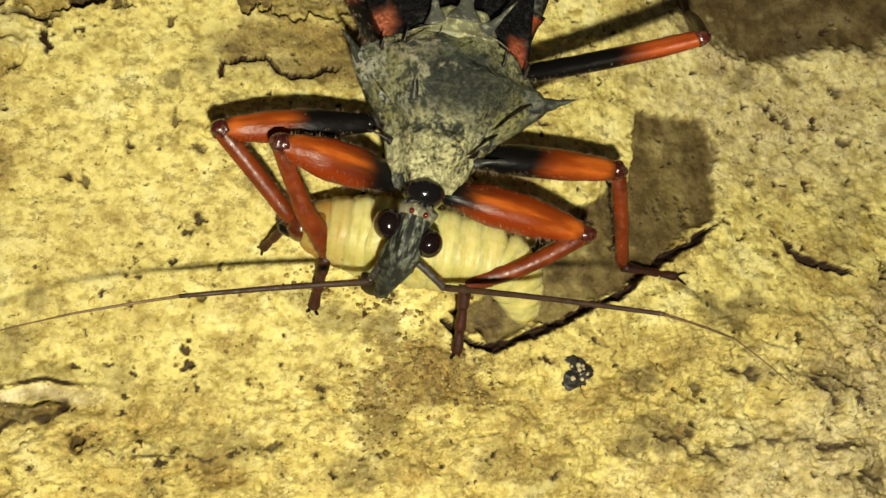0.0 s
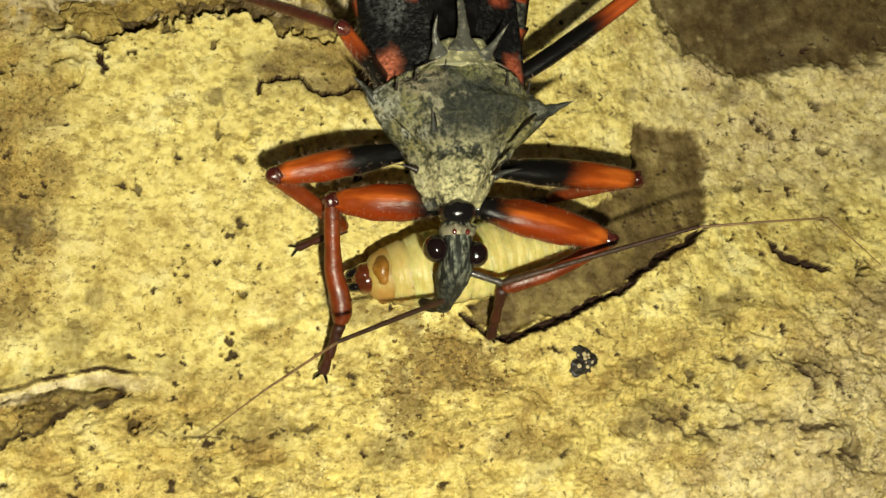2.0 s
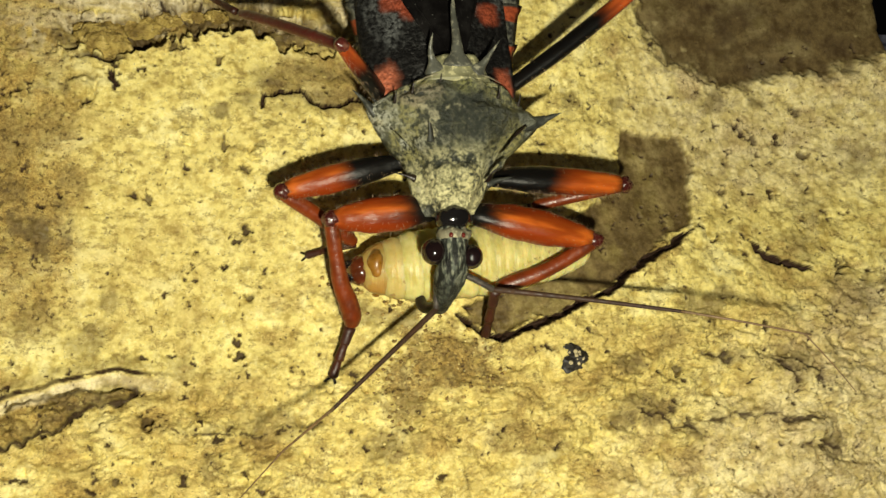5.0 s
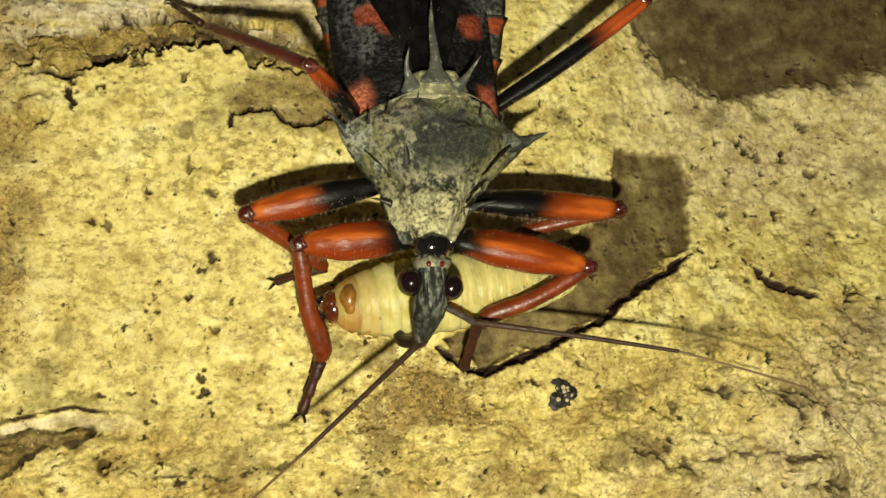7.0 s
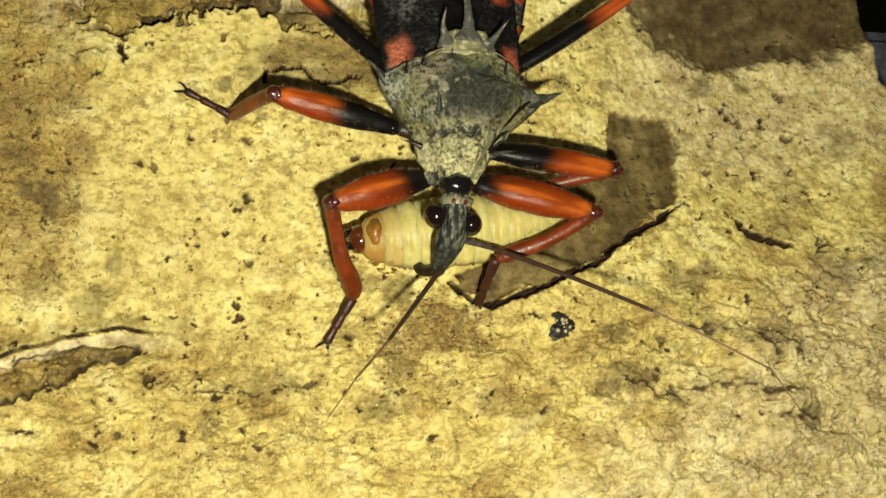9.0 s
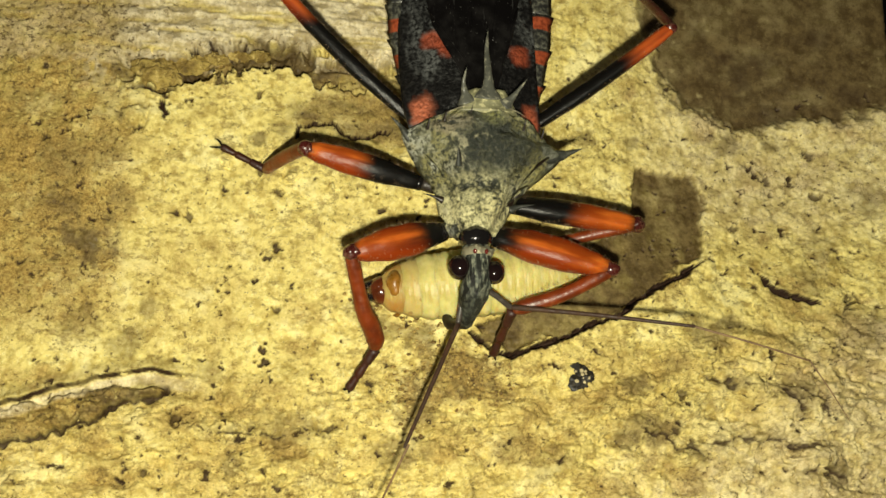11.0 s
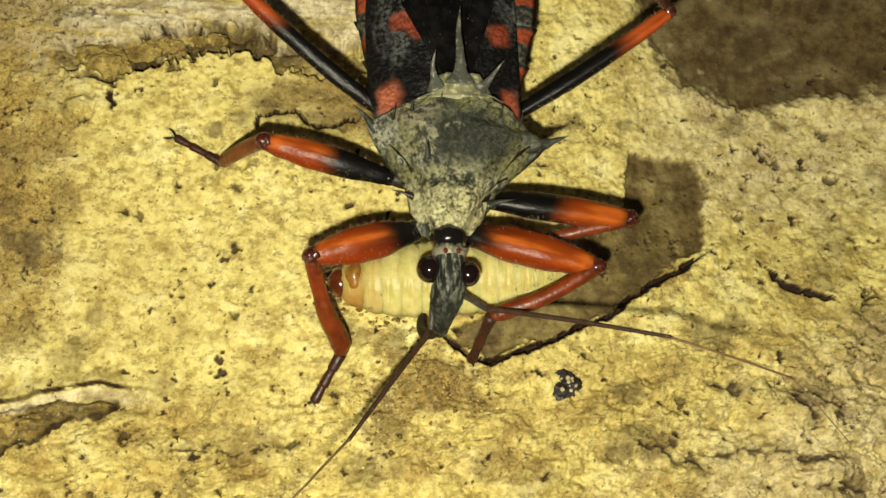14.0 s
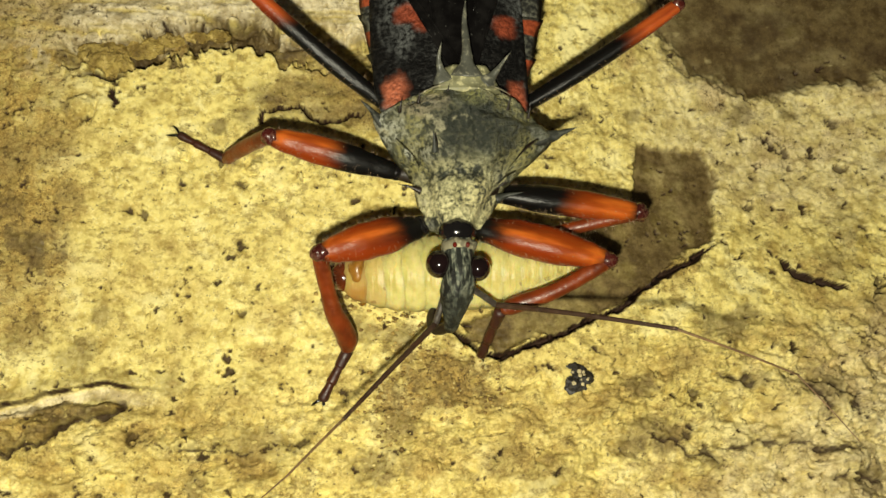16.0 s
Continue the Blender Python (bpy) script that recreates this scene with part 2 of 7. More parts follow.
def wing_material():
    m, nt, b = material("forewing_leather", 0.38, 0.35, 0.0)
    v = coords(nt)
    n1 = grain(nt, v, 900, 4)
    fine = grain(nt, v, 3600, 4, 0.65)
    c = blend(nt, span(nt, fine, 0.45, 0.72), (0.004, 0.0037, 0.0036), (0.018, 0.017, 0.016))
    dusty = math_(nt, "MULTIPLY", span(nt, grain(nt, v, 330, 4, 0.62, (1.5, 0.6, 1.0)), 0.44, 0.68), span(nt, fine, 0.36, 0.64))
    sx = nt.nodes.new("ShaderNodeSeparateXYZ")
    nt.links.new(v, sx.inputs[0])
    outer = span(nt, math_(nt, "ADD", math_(nt, "ABSOLUTE", sx.outputs[0]), math_(nt, "MULTIPLY", n1, 0.002)), 0.0016, 0.0036)
    c = blend(nt, math_(nt, "MULTIPLY", math_(nt, "MULTIPLY", dusty, outer), 0.65), c, (0.19, 0.20, 0.195))
    for x, y, rx, ry, light in ((-3.6, 5.6, 0.85, 1.5, 1.7), (-3.0, 10.95, 0.95, 0.85, 1.0), (-2.15, 10.35, 0.6, 0.95, 1.0), (3.7, 5.4, 0.75, 1.3, 1.3), (3.2, 10.2, 0.95, 0.9, 1.0), (-2.6, 17.5, 1.2, 1.0, 1.0), (2.6, 17.5, 1.2, 1.0, 1.0)):
        sub = nt.nodes.new("ShaderNodeVectorMath")
        sub.operation = "SUBTRACT"
        nt.links.new(v, sub.inputs[0])
        sub.inputs[1].default_value = (x * MM, y * MM, 0)
        scl = nt.nodes.new("ShaderNodeVectorMath")
        scl.operation = "MULTIPLY"
        nt.links.new(sub.outputs[0], scl.inputs[0])
        scl.inputs[1].default_value = (1 / (rx * MM), 1 / (ry * MM), 0)
        ln = nt.nodes.new("ShaderNodeVectorMath")
        ln.operation = "LENGTH"
        nt.links.new(scl.outputs[0], ln.inputs[0])
        d = math_(nt, "ADD", ln.outputs["Value"], math_(nt, "MULTIPLY", math_(nt, "SUBTRACT", n1, 0.5), 1.6))
        spot = blend(nt, span(nt, fine, 0.35, 0.65), (0.14 * light, 0.028 * light ** 1.6, 0.013 * light ** 1.8), (0.35 * light, 0.075 * light ** 1.6, 0.034 * light ** 1.8))
        c = blend(nt, span(nt, d, 0.45, 1.15, 0.92, 0.0), c, spot)
    colour(nt, b, c)
    relief(nt, b, math_(nt, "ADD", fine, n1), 0.00012, 0.8)
    return m


def membrane_material():
    m, nt, b = material("wing_membrane", 0.30, 0.20, 0.0)
    v = coords(nt)
    c = blend(nt, span(nt, grain(nt, v, 700, 4), 0.4, 0.7), (0.0035, 0.003, 0.003), (0.012, 0.011, 0.0105))
    c = blend(nt, span(nt, grain(nt, v, 6200, 2, 0.5), 0.70, 0.76, 0.0, 0.8), c, (0.13, 0.13, 0.12))
    c = blend(nt, span(nt, grain(nt, v, 1500, 3, 0.6, (2.2, 0.12, 1.0)), 0.66, 0.72, 0.0, 0.5), c, (0.06, 0.06, 0.058))
    colour(nt, b, c)
    relief(nt, b, grain(nt, v, 900, 4, 0.6, (1.5, 0.4, 1.0)), 0.0001, 0.7)
    return m


def edge_material():
    m, nt, b = material("banded_abdomen_edge", 0.45, 0.4, 0.1)
    v = coords(nt)
    sx = nt.nodes.new("ShaderNodeSeparateXYZ")
    nt.links.new(v, sx.inputs[0])
    fine = grain(nt, v, 3000, 4)
    u = math_(nt, "FRACT", math_(nt, "ADD", math_(nt, "DIVIDE", math_(nt, "SUBTRACT", math_(nt, "ADD", sx.outputs[1], math_(nt, "MULTIPLY", math_(nt, "LESS_THAN", sx.outputs[0], 0.0), 0.0010)), 0.006), 0.00275), math_(nt, "MULTIPLY", fine, 0.06)))
    bar = math_(nt, "MULTIPLY", span(nt, u, 0.55, 0.6), span(nt, u, 0.92, 0.97, 1.0, 0.0))
    dark = blend(nt, span(nt, fine, 0.4, 0.7), (0.02, 0.02, 0.018), (0.13, 0.13, 0.10))
    colour(nt, b, blend(nt, bar, dark, blend(nt, span(nt, fine, 0.35, 0.65), (0.19, 0.034, 0.012), (0.38, 0.078, 0.028))))
    relief(nt, b, fine, 0.00008)
    return m


def grub_material(name, amber):
    m, nt, b = material(name, 0.42, 0.36, 0.0)
    v = coords(nt)
    mid = grain(nt, v, 500, 4)
    fine = grain(nt, v, 1500, 3, 0.55)
    c = blend(nt, span(nt, mid, 0.35, 0.68), (0.50, 0.415, 0.115), (0.72, 0.63, 0.25))
    c = blend(nt, span(nt, fine, 0.45, 0.75, 0.0, 0.4), c, (0.72, 0.63, 0.29))
    c = blend(nt, span(nt, grain(nt, v, 1500, 1), 0.71, 0.76, 0.0, 0.6), c, (0.25, 0.14, 0.05))
    if amber:
        c = blend(nt, span(nt, grain(nt, v, 450, 2, 0.5), 0.3, 0.7, amber * 0.3, amber), c, (0.38, 0.175, 0.028))
    colour(nt, b, c)
    b.inputs["Subsurface Weight"].default_value = 0.55
    b.inputs["Subsurface Radius"].default_value = (1.0, 0.6, 0.25)
    b.inputs["Subsurface Scale"].default_value = 0.0013
    folds = grain(nt, v, 620, 3, 0.5, (2.0, 0.45, 0.45))
    relief(nt, b, math_(nt, "ADD", folds, math_(nt, "MULTIPLY", fine, 0.3)), 0.0003, 0.9)
    return m


def grain_material():
    m, nt, b = material("dirt_grain", 0.4, 0.4, 0.0)
    v = coords(nt)
    geo = nt.nodes.new("ShaderNodeNewGeometry")
    c = blend(nt, span(nt, geo.outputs["Random Per Island"], 0.2, 0.8), (0.16, 0.098, 0.024), (0.46, 0.32, 0.09))
    c = blend(nt, span(nt, geo.outputs["Random Per Island"], 0.82, 0.95), c, (0.72, 0.60, 0.24))
    colour(nt, b, blend(nt, span(nt, grain(nt, v, 5200, 3), 0.4, 0.65, 0.0, 0.4), c, (0.07, 0.04, 0.012)))
    return m


def nodule_material():
    m, nt, b = material("ochre_nodule", 0.5, 0.4, 0.0)
    v = coords(nt)
    mid = grain(nt, v, 900, 4, 0.6)
    fine = grain(nt, v, 3600, 4, 0.65)
    c = blend(nt, span(nt, mid, 0.36, 0.62), (0.22, 0.145, 0.032), (0.50, 0.37, 0.10))
    c = blend(nt, span(nt, math_(nt, "ADD", grain(nt, v, 1500, 3), math_(nt, "MULTIPLY", fine, 0.3)), 0.72, 0.82), c, (0.66, 0.51, 0.18))
    c = blend(nt, span(nt, grain(nt, v, 1200, 4, 0.6), 0.58, 0.68, 0.0, 0.6), c, (0.10, 0.066, 0.018))
    colour(nt, b, c)
    relief(nt, b, math_(nt, "ADD", fine, math_(nt, "MULTIPLY", mid, 1.5)), 0.00024, 1.0)
    return m


M_BARK = bark_material()
M_NODULE = nodule_material()
M_GRAINS = grain_material()
M_SHELL = shield_material()
M_WING = wing_material()
M_EDGE = edge_material()
M_GRUB = grub_material("grub_skin", 0.0)
M_GRUBNECK = grub_material("grub_neck_skin", 0.9)
M_GRUBFRONT = grub_material("grub_front_skin", 0.4)
M_BLACK = chitin("black_chitin", (0.008, 0.007, 0.007), 0.10, coat=0.6)
M_EYE = chitin("eye_chitin", (0.007, 0.003, 0.003), 0.06, coat=0.9)
M_HEAD = head_material()
M_PALE = chitin("pale_crust", (0.16, 0.145, 0.09), 0.7, (0.52, 0.48, 0.31), 0.9, 0.0)
M_SPINE = chitin("spine_chitin", (0.030, 0.032, 0.026), 0.38, (0.15, 0.148, 0.105), 0.6, 0.0)
M_SCUT = chitin("scutellum_crust", (0.19, 0.185, 0.10), 0.5, (0.62, 0.57, 0.31), 1.0, 0.0)
M_HORN = chitin("scutellum_spine", (0.085, 0.087, 0.070), 0.34, (0.42, 0.40, 0.28), 0.75, 0.0)
M_OCEL = chitin("red_ocellus", (0.13, 0.012, 0.008), 0.15, coat=0.8)
M_BEAK = chitin("beak_chitin", (0.014, 0.008, 0.005), 0.35, coat=0.0)
M_RED = chitin("red_brown_chitin", (0.15, 0.024, 0.003), 0.36, (0.27, 0.06, 0.008), 0.5, 0.0)
M_HINDRED = chitin("hind_tibia_chitin", (0.085, 0.013, 0.010), 0.36, (0.16, 0.045, 0.03), 0.4, 0.0)
M_KNEE = chitin("knee_chitin", (0.065, 0.011, 0.008), 0.24, (0.30, 0.16, 0.10), 0.45, 0.4)
M_FOOT = chitin("tarsus_chitin", (0.040, 0.009, 0.0035), 0.45, coat=0.0)
M_FEELER = chitin("feeler_chitin", (0.042, 0.018, 0.008), 0.6, (0.10, 0.055, 0.025), 0.4, 0.0)
M_WHIP = chitin("feeler_whip", (0.17, 0.10, 0.045), 0.5, (0.26, 0.18, 0.09), 0.5, 0.0)
M_SCAPE = chitin("scape_chitin", (0.045, 0.036, 0.030), 0.4, (0.15, 0.13, 0.1), 0.4, 0.1)
M_BRISTLE = chitin("bristle", (0.33, 0.23, 0.14), 0.45, coat=0.0)
M_MEMBRANE = membrane_material()
M_ABDOMEN = chitin("abdomen_chitin", (0.03, 0.022, 0.016), 0.4)
M_GRUBHEAD = chitin("grub_head", (0.10, 0.022, 0.006), 0.16, coat=0.8)
M_GRUBPLATE = chitin("grub_plate", (0.26, 0.115, 0.014), 0.3, (0.40, 0.20, 0.035), 0.4, 0.2)
M_CHIP = chitin("black_chip", (0.015, 0.012, 0.009), 0.5, (0.07, 0.055, 0.03), 0.5, 0.0)
M_CRUMB = chitin("white_crumb", (0.58, 0.49, 0.28), 0.7, coat=0.0)
M_TABLE = chitin("table_paint", (0.30, 0.31, 0.42), 0.6, (0.35, 0.36, 0.46), 0.4, 0.0)
M_FLOOR = chitin("dark_floor", (0.012, 0.012, 0.014), 0.7, coat=0.0)


# ---- mesh helpers: shapes are given in millimetres ----
def nod(yaw, pitch, dx, dy):
    """The head's pose on the bug: turned and tipped about the neck."""
    return mm(dx, dy - 3.0, 6.2, pitch, 0, yaw) @ mm(0, 3.0, -6.2)


def part(name, bm, mat, parent, label="", smooth=True):
    bmesh.ops.recalc_face_normals(bm, faces=bm.faces)
    for v in bm.verts:
        v.co *= MM
    me = bpy.data.meshes.new(name)
    bm.to_mesh(me)
    bm.free()
    me.materials.append(mat)
    me.polygons.foreach_set("use_smooth", [smooth] * len(me.polygons))
    ob = new(name, me)
    ob.parent = parent
    if label:
        ob["label"] = label
    return ob


def loft(bm, rings, cap=True):
    rows = [[bm.verts.new(p) for p in ring] for ring in rings]
    n = len(rows[0])
    for a, b in zip(rows, rows[1:]):
        for i in range(n):
            bm.faces.new((a[i], a[(i + 1) % n], b[(i + 1) % n], b[i]))
    if cap:
        bm.faces.new(rows[0])
        bm.faces.new(rows[-1])
    return bm


def smooth_line(pts, vals, steps):
    """Catmull-Rom through pts (with radii vals), steps pieces a stretch."""
    out, rad = [], []
    P = [Vector(p) for p in pts]
    for i in range(len(P) - 1):
        p0, p1, p2, p3 = P[max(i - 1, 0)], P[i], P[i + 1], P[min(i + 2, len(P) - 1)]
        for k in range(steps + (i == len(P) - 2)):
            t = k / steps
            out.append(0.5 * (2 * p1 + (p2 - p0) * t + (2 * p0 - 5 * p1 + 4 * p2 - p3) * t * t + (3 * p1 - p0 - 3 * p2 + p3) * t ** 3))
            rad.append(vals[i] + (vals[i + 1] - vals[i]) * (t * t * (3 - 2 * t)))
    return out, rad


def tube(bm, pts, radii, n=14, flat=1.0, steps=4, rough=0.0, lobes=0.0):
    pts, radii = smooth_line(pts, radii, steps)
    rings = []
    for i, (p, r) in enumerate(zip(pts, radii)):
        d = (pts[min(i + 1, len(pts) - 1)] - pts[max(i - 1, 0)]).normalized()
        side = Vector((0, 0, 1)).cross(d)
        side = side.normalized() if side.length > 0.05 else Vector((0, 1, 0))
        up = d.cross(side)
        ring = []
        for k in range(n):
            a = 2 * math.pi * k / n
            q = r * (1 + lobes * math.cos(3 * a))
            s = p + side * math.cos(a) * q + up * math.sin(a) * q * flat
            if rough:
                s += (s - p) * rough * noise.noise(s * 1.7)
            ring.append(s)
        rings.append(ring)
    return loft(bm, rings)


def ball(bm, c, r, seg=20, rings=12):
    c = Vector(c)
    r = Vector(r) if not isinstance(r, (int, float)) else Vector((r, r, r))
    grid = []
    for j in range(1, rings):
        th = math.pi * j / rings
        grid.append([c + Vector((r.x * math.sin(th) * math.cos(2 * math.pi * i / seg), r.y * math.sin(th) * math.sin(2 * math.pi * i / seg), r.z * math.cos(th))) for i in range(seg)])
    return loft(bm, grid)


def value_noise(x, y, seed):
    tab = np.random.RandomState(seed).rand(256, 256)
    xi, yi = np.floor(x).astype(int), np.floor(y).astype(int)
    fx, fy = x - xi, y - yi
    fx, fy = fx * fx * (3 - 2 * fx), fy * fy * (3 - 2 * fy)
    g = lambda a, b: tab[a % 256, b % 256]
    return (g(xi, yi) * (1 - fx) + g(xi + 1, yi) * fx) * (1 - fy) + (g(xi, yi + 1) * (1 - fx) + g(xi + 1, yi + 1) * fx) * fy


def fbm(x, y, seed, octaves=4, gain=0.5):
    s, a, t = 0, 1.0, 0
    for o in range(octaves):
        s = s + a * (value_noise(x * 2 ** o + 13.7 * o, y * 2 ** o - 7.1 * o, seed + o) - 0.5)
        t += a
        a *= gain
    return s / t * 2


def away(x, y, line):
    """The distance from a broken line, and where along it (0 to 1) the nearest place is."""
    best, where = np.full(x.shape, 1e9), np.zeros(x.shape)
    n = len(line) - 1
    for i, ((ax, ay), (bx, by)) in enumerate(zip(line, line[1:])):
        t = np.clip(((x - ax) * (bx - ax) + (y - ay) * (by - ay)) / ((bx - ax) ** 2 + (by - ay) ** 2), 0, 1)
        d = np.hypot(x - ax - t * (bx - ax), y - ay - t * (by - ay))
        where = np.where(d < best, (i + t) / n, where)
        best = np.minimum(d, best)
    return best, where


def inside(x, y, poly):
    """Signed distance to a closed outline, positive inside."""
    d, _ = away(x, y, list(poly) + [poly[0]])
    hit = np.zeros(x.shape, bool)
    for (ax, ay), (bx, by) in zip(poly, list(poly[1:]) + [poly[0]]):
        if ay != by:
            hit ^= ((ay > y) != (by > y)) & (x < (bx - ax) * (y - ay) / (by - ay) + ax)
    return np.where(hit, d, -d)


def ease(v, lo, hi):
    t = np.clip((v - lo) / (hi - lo), 0, 1)
    return t * t * (3 - 2 * t)


# ---- the piece of bark ----
SWELLS = ((-20, 9, 1.26), (-15, 0, -1.34), (-19, -12, -0.27), (3, -8, -0.12), (10, -9, 0.82), (20, 1, -0.81), (25, 9.5, -1.9), (26, -9, 1.36), (30, -3, 0.13))
CRACK_MAIN = ((1.4, -5.5), (2.3, -6.5), (3.2, -7.2), (4.2, -7.35), (6.1, -6.7), (8.7, -5.7), (9.6, -5.3), (10.3, -4.9), (11.8, -4.4), (12.9, -3.4), (14.0, -2.7), (14.9, -2.0), (16.5, -1.2), (17.6, -0.5), (19.1, 0.5))
CRACK_SIDE = ((23.4, -0.6), (24.2, -1.5), (25.7, -2.2), (26.6, -2.35), (27.8, -2.7))
CRACK_UP = ((-11.2, 8.2), (-11.1, 9.2), (-9.6, 9.3), (-8.5, 9.5), (-8.1, 9.0), (-7.7, 8.6), (-6.1, 8.6), (-5.3, 8.9), (-4.2, 9.3))
RIDGE_A = ((-30.0, -11.6), (-26.1, -10.2), (-24.2, -9.5), (-22.2, -9.1), (-20.2, -8.8), (-17.5, -9.0), (-15.5, -9.3))
RIDGE_B = ((-29.0, -14.2), (-25.8, -13.1), (-23.9, -12.4), (-22.3, -11.6), (-21.1, -10.8), (-19.1, -10.3))
CRUST = ((-24.5, 11.6), (-22.7, 11.6), (-21.2, 11.2), (-19.7, 11.8), (-18.0, 12.8), (-16.1, 13.3), (-13.9, 14.1), (-12.0, 14.0), (-10.6, 13.4), (-10.0, 12.1), (-8.9, 12.4), (-6.2, 12.2), (-3.5, 12.4))
PATCH = ((13.9, 8.1), (16.3, 7.8), (19.0, 7.9), (20.0, 6.3), (19.9, 4.4), (19.2, 2.5), (19.0, 0.6), (16.5, -1.1), (14.9, -1.9), (12.9, -3.3), (11.8, -4.3), (8.7, -5.6), (4.2, -7.2), (2.4, -6.4), (1.6, -5.4), (4.5, -3.6), (8.0, 0.0), (11.3, 2.2), (12.7, 3.0), (13.9, 4.6))
SCAB = ((16.3, 16.4), (17.2, 14.2), (19.0, 13.0), (21.0, 12.3), (23.4, 11.7), (25.2, 11.6), (28.0, 12.6), (31.0, 12.6), (34.0, 13.4), (38.0, 14.5), (38.0, 40.0), (12.0, 40.0), (14.0, 24.0))
MOUTH = ((-4.2, -10.2), (-3.0, -7.4), (-1.8, -6.4), (0.7, -6.6), (3.2, -7.6), (4.6, -9.4), (4.0, -10.6), (0.7, -10.7), (-1.5, -11.6), (-2.6, -14.4), (-3.6, -14.0), (-3.4, -12.0))
BARE = ((-11.2, 8.6), (-10.8, 10.4), (-10.2, 11.9), (-8.8, 12.3), (-2.5, 12.5), (-1.5, 8.0), (-4.5, 7.6), (-6.2, 8.4), (-8.0, 8.4), (-9.2, 9.0))
CLEAN = ((-21.6, 11.0), (-10.1, 12.8), (-3.0, 12.0), (-3.0, 3.0), (-9.0, -1.5), (-13.0, -8.0), (-20.2, -6.0), (-22.0, 0.0), (-22.5, 8.6))
WOOD = ((-30.0, -12.0), (-26.0, -11.1), (-24.1, -10.45), (-21.8, -10.05), (-19.4, -10.0), (-19.0, -10.4), (-19.7, -10.8), (-21.4, -10.9), (-22.6, -11.6), (-24.5, -12.5), (-25.8, -12.8), (-30.0, -14.4))
CREVICES = (((13.0, -12.2), (14.2, -12.5), (15.5, -13.1), (16.9, -13.7), (17.6, -14.1)), ((23.4, -8.9), (24.1, -9.7), (24.9, -10.3), (25.7, -10.1)), ((25.7, -9.0), (26.3, -9.8), (26.8, -11.0)), ((-17.3, -12.4), (-15.2, -13.1), (-12.5, -13.2), (-9.8, -12.9), (-8.0, -13.2)), ((18.0, -8.6), (21.0, -9.0), (23.4, -8.2)), ((17.5, -13.0), (22.0, -12.9), (27.0, -13.3)), ((24.4, -15.1), (26.0, -14.7), (28.5, -15.2)), ((-24.2, 1.9), (-23.4, 1.2), (-22.9, 0.2)))
HOLES = ((-16.6, 11.9, 0.30), (-14.0, 11.5, 0.30), (-19.0, 10.4, 0.22), (-20.7, 10.6, 0.22), (-20.5, 10.1, 0.22), (-18.0, -12.1, 0.42), (-19.1, 2.15, 0.25), (-18.4, 2.2, 0.32), (-12.4, 0.1, 0.25), (24.0, 8.6, 0.25), (24.4, 8.1, 0.27), (24.7, 7.8, 0.22), (29.9, -2.6, 0.5), (25.0, -9.2, 0.45), (25.8, -9.7, 0.4), (15.6, -12.5, 0.35), (16.6, -13.0, 0.3), (-12.1, 4.2, 0.3), (-13.4, 5.6, 0.35), (-12.6, -6.6, 0.22), (28.9, 6.2, 0.35), (22.5, 12.0, 0.3), (-22.5, 8.2, 0.23), (-12.0, -4.3, 0.31), (-12.8, -8.2, 0.27), (-13.7, -2.4, 0.23), (-20.3, -13.5, 0.25), (-18.1, -12.1, 0.50), (-19.9, -15.5, 0.38), (-13.4, -12.5, 0.31), (-7.9, -12.4, 0.33), (25.3, 7.8, 0.33), (25.3, 6.5, 0.36), (23.3, 6.6, 0.27), (22.0, 8.5, 0.25), (28.5, 9.9, 0.35), (26.9, 7.6, 0.27), (14.8, 12.0, 0.2), (29.8, -2.5, 0.62), (30.0, -2.0, 0.45), (16.6, -9.7, 0.3), (21.9, 3.4, 0.3), (25.5, 3.5, 0.27), (24.1, 9.4, 0.24), (15.1, 1.5, 0.16), (14.7, 1.0, 0.13), (15.5, 1.9, 0.14), (15.2, 0.9, 0.12), (14.2, 0.4, 0.15), (15.9, 1.2, 0.11))
WORM = ((-20.8, 10.4), (-20.7, 9.9), (-20.4, 9.4), (-20.15, 9.05))


def ground_height(x, y):
    """The broad swell of the bark, in millimetres."""
    z = 0 * x
    for cx, cy, h in SWELLS:
        z = z + h * np.exp(-((x - cx) ** 2 + (y - cy) ** 2) / 128.0)
    return z


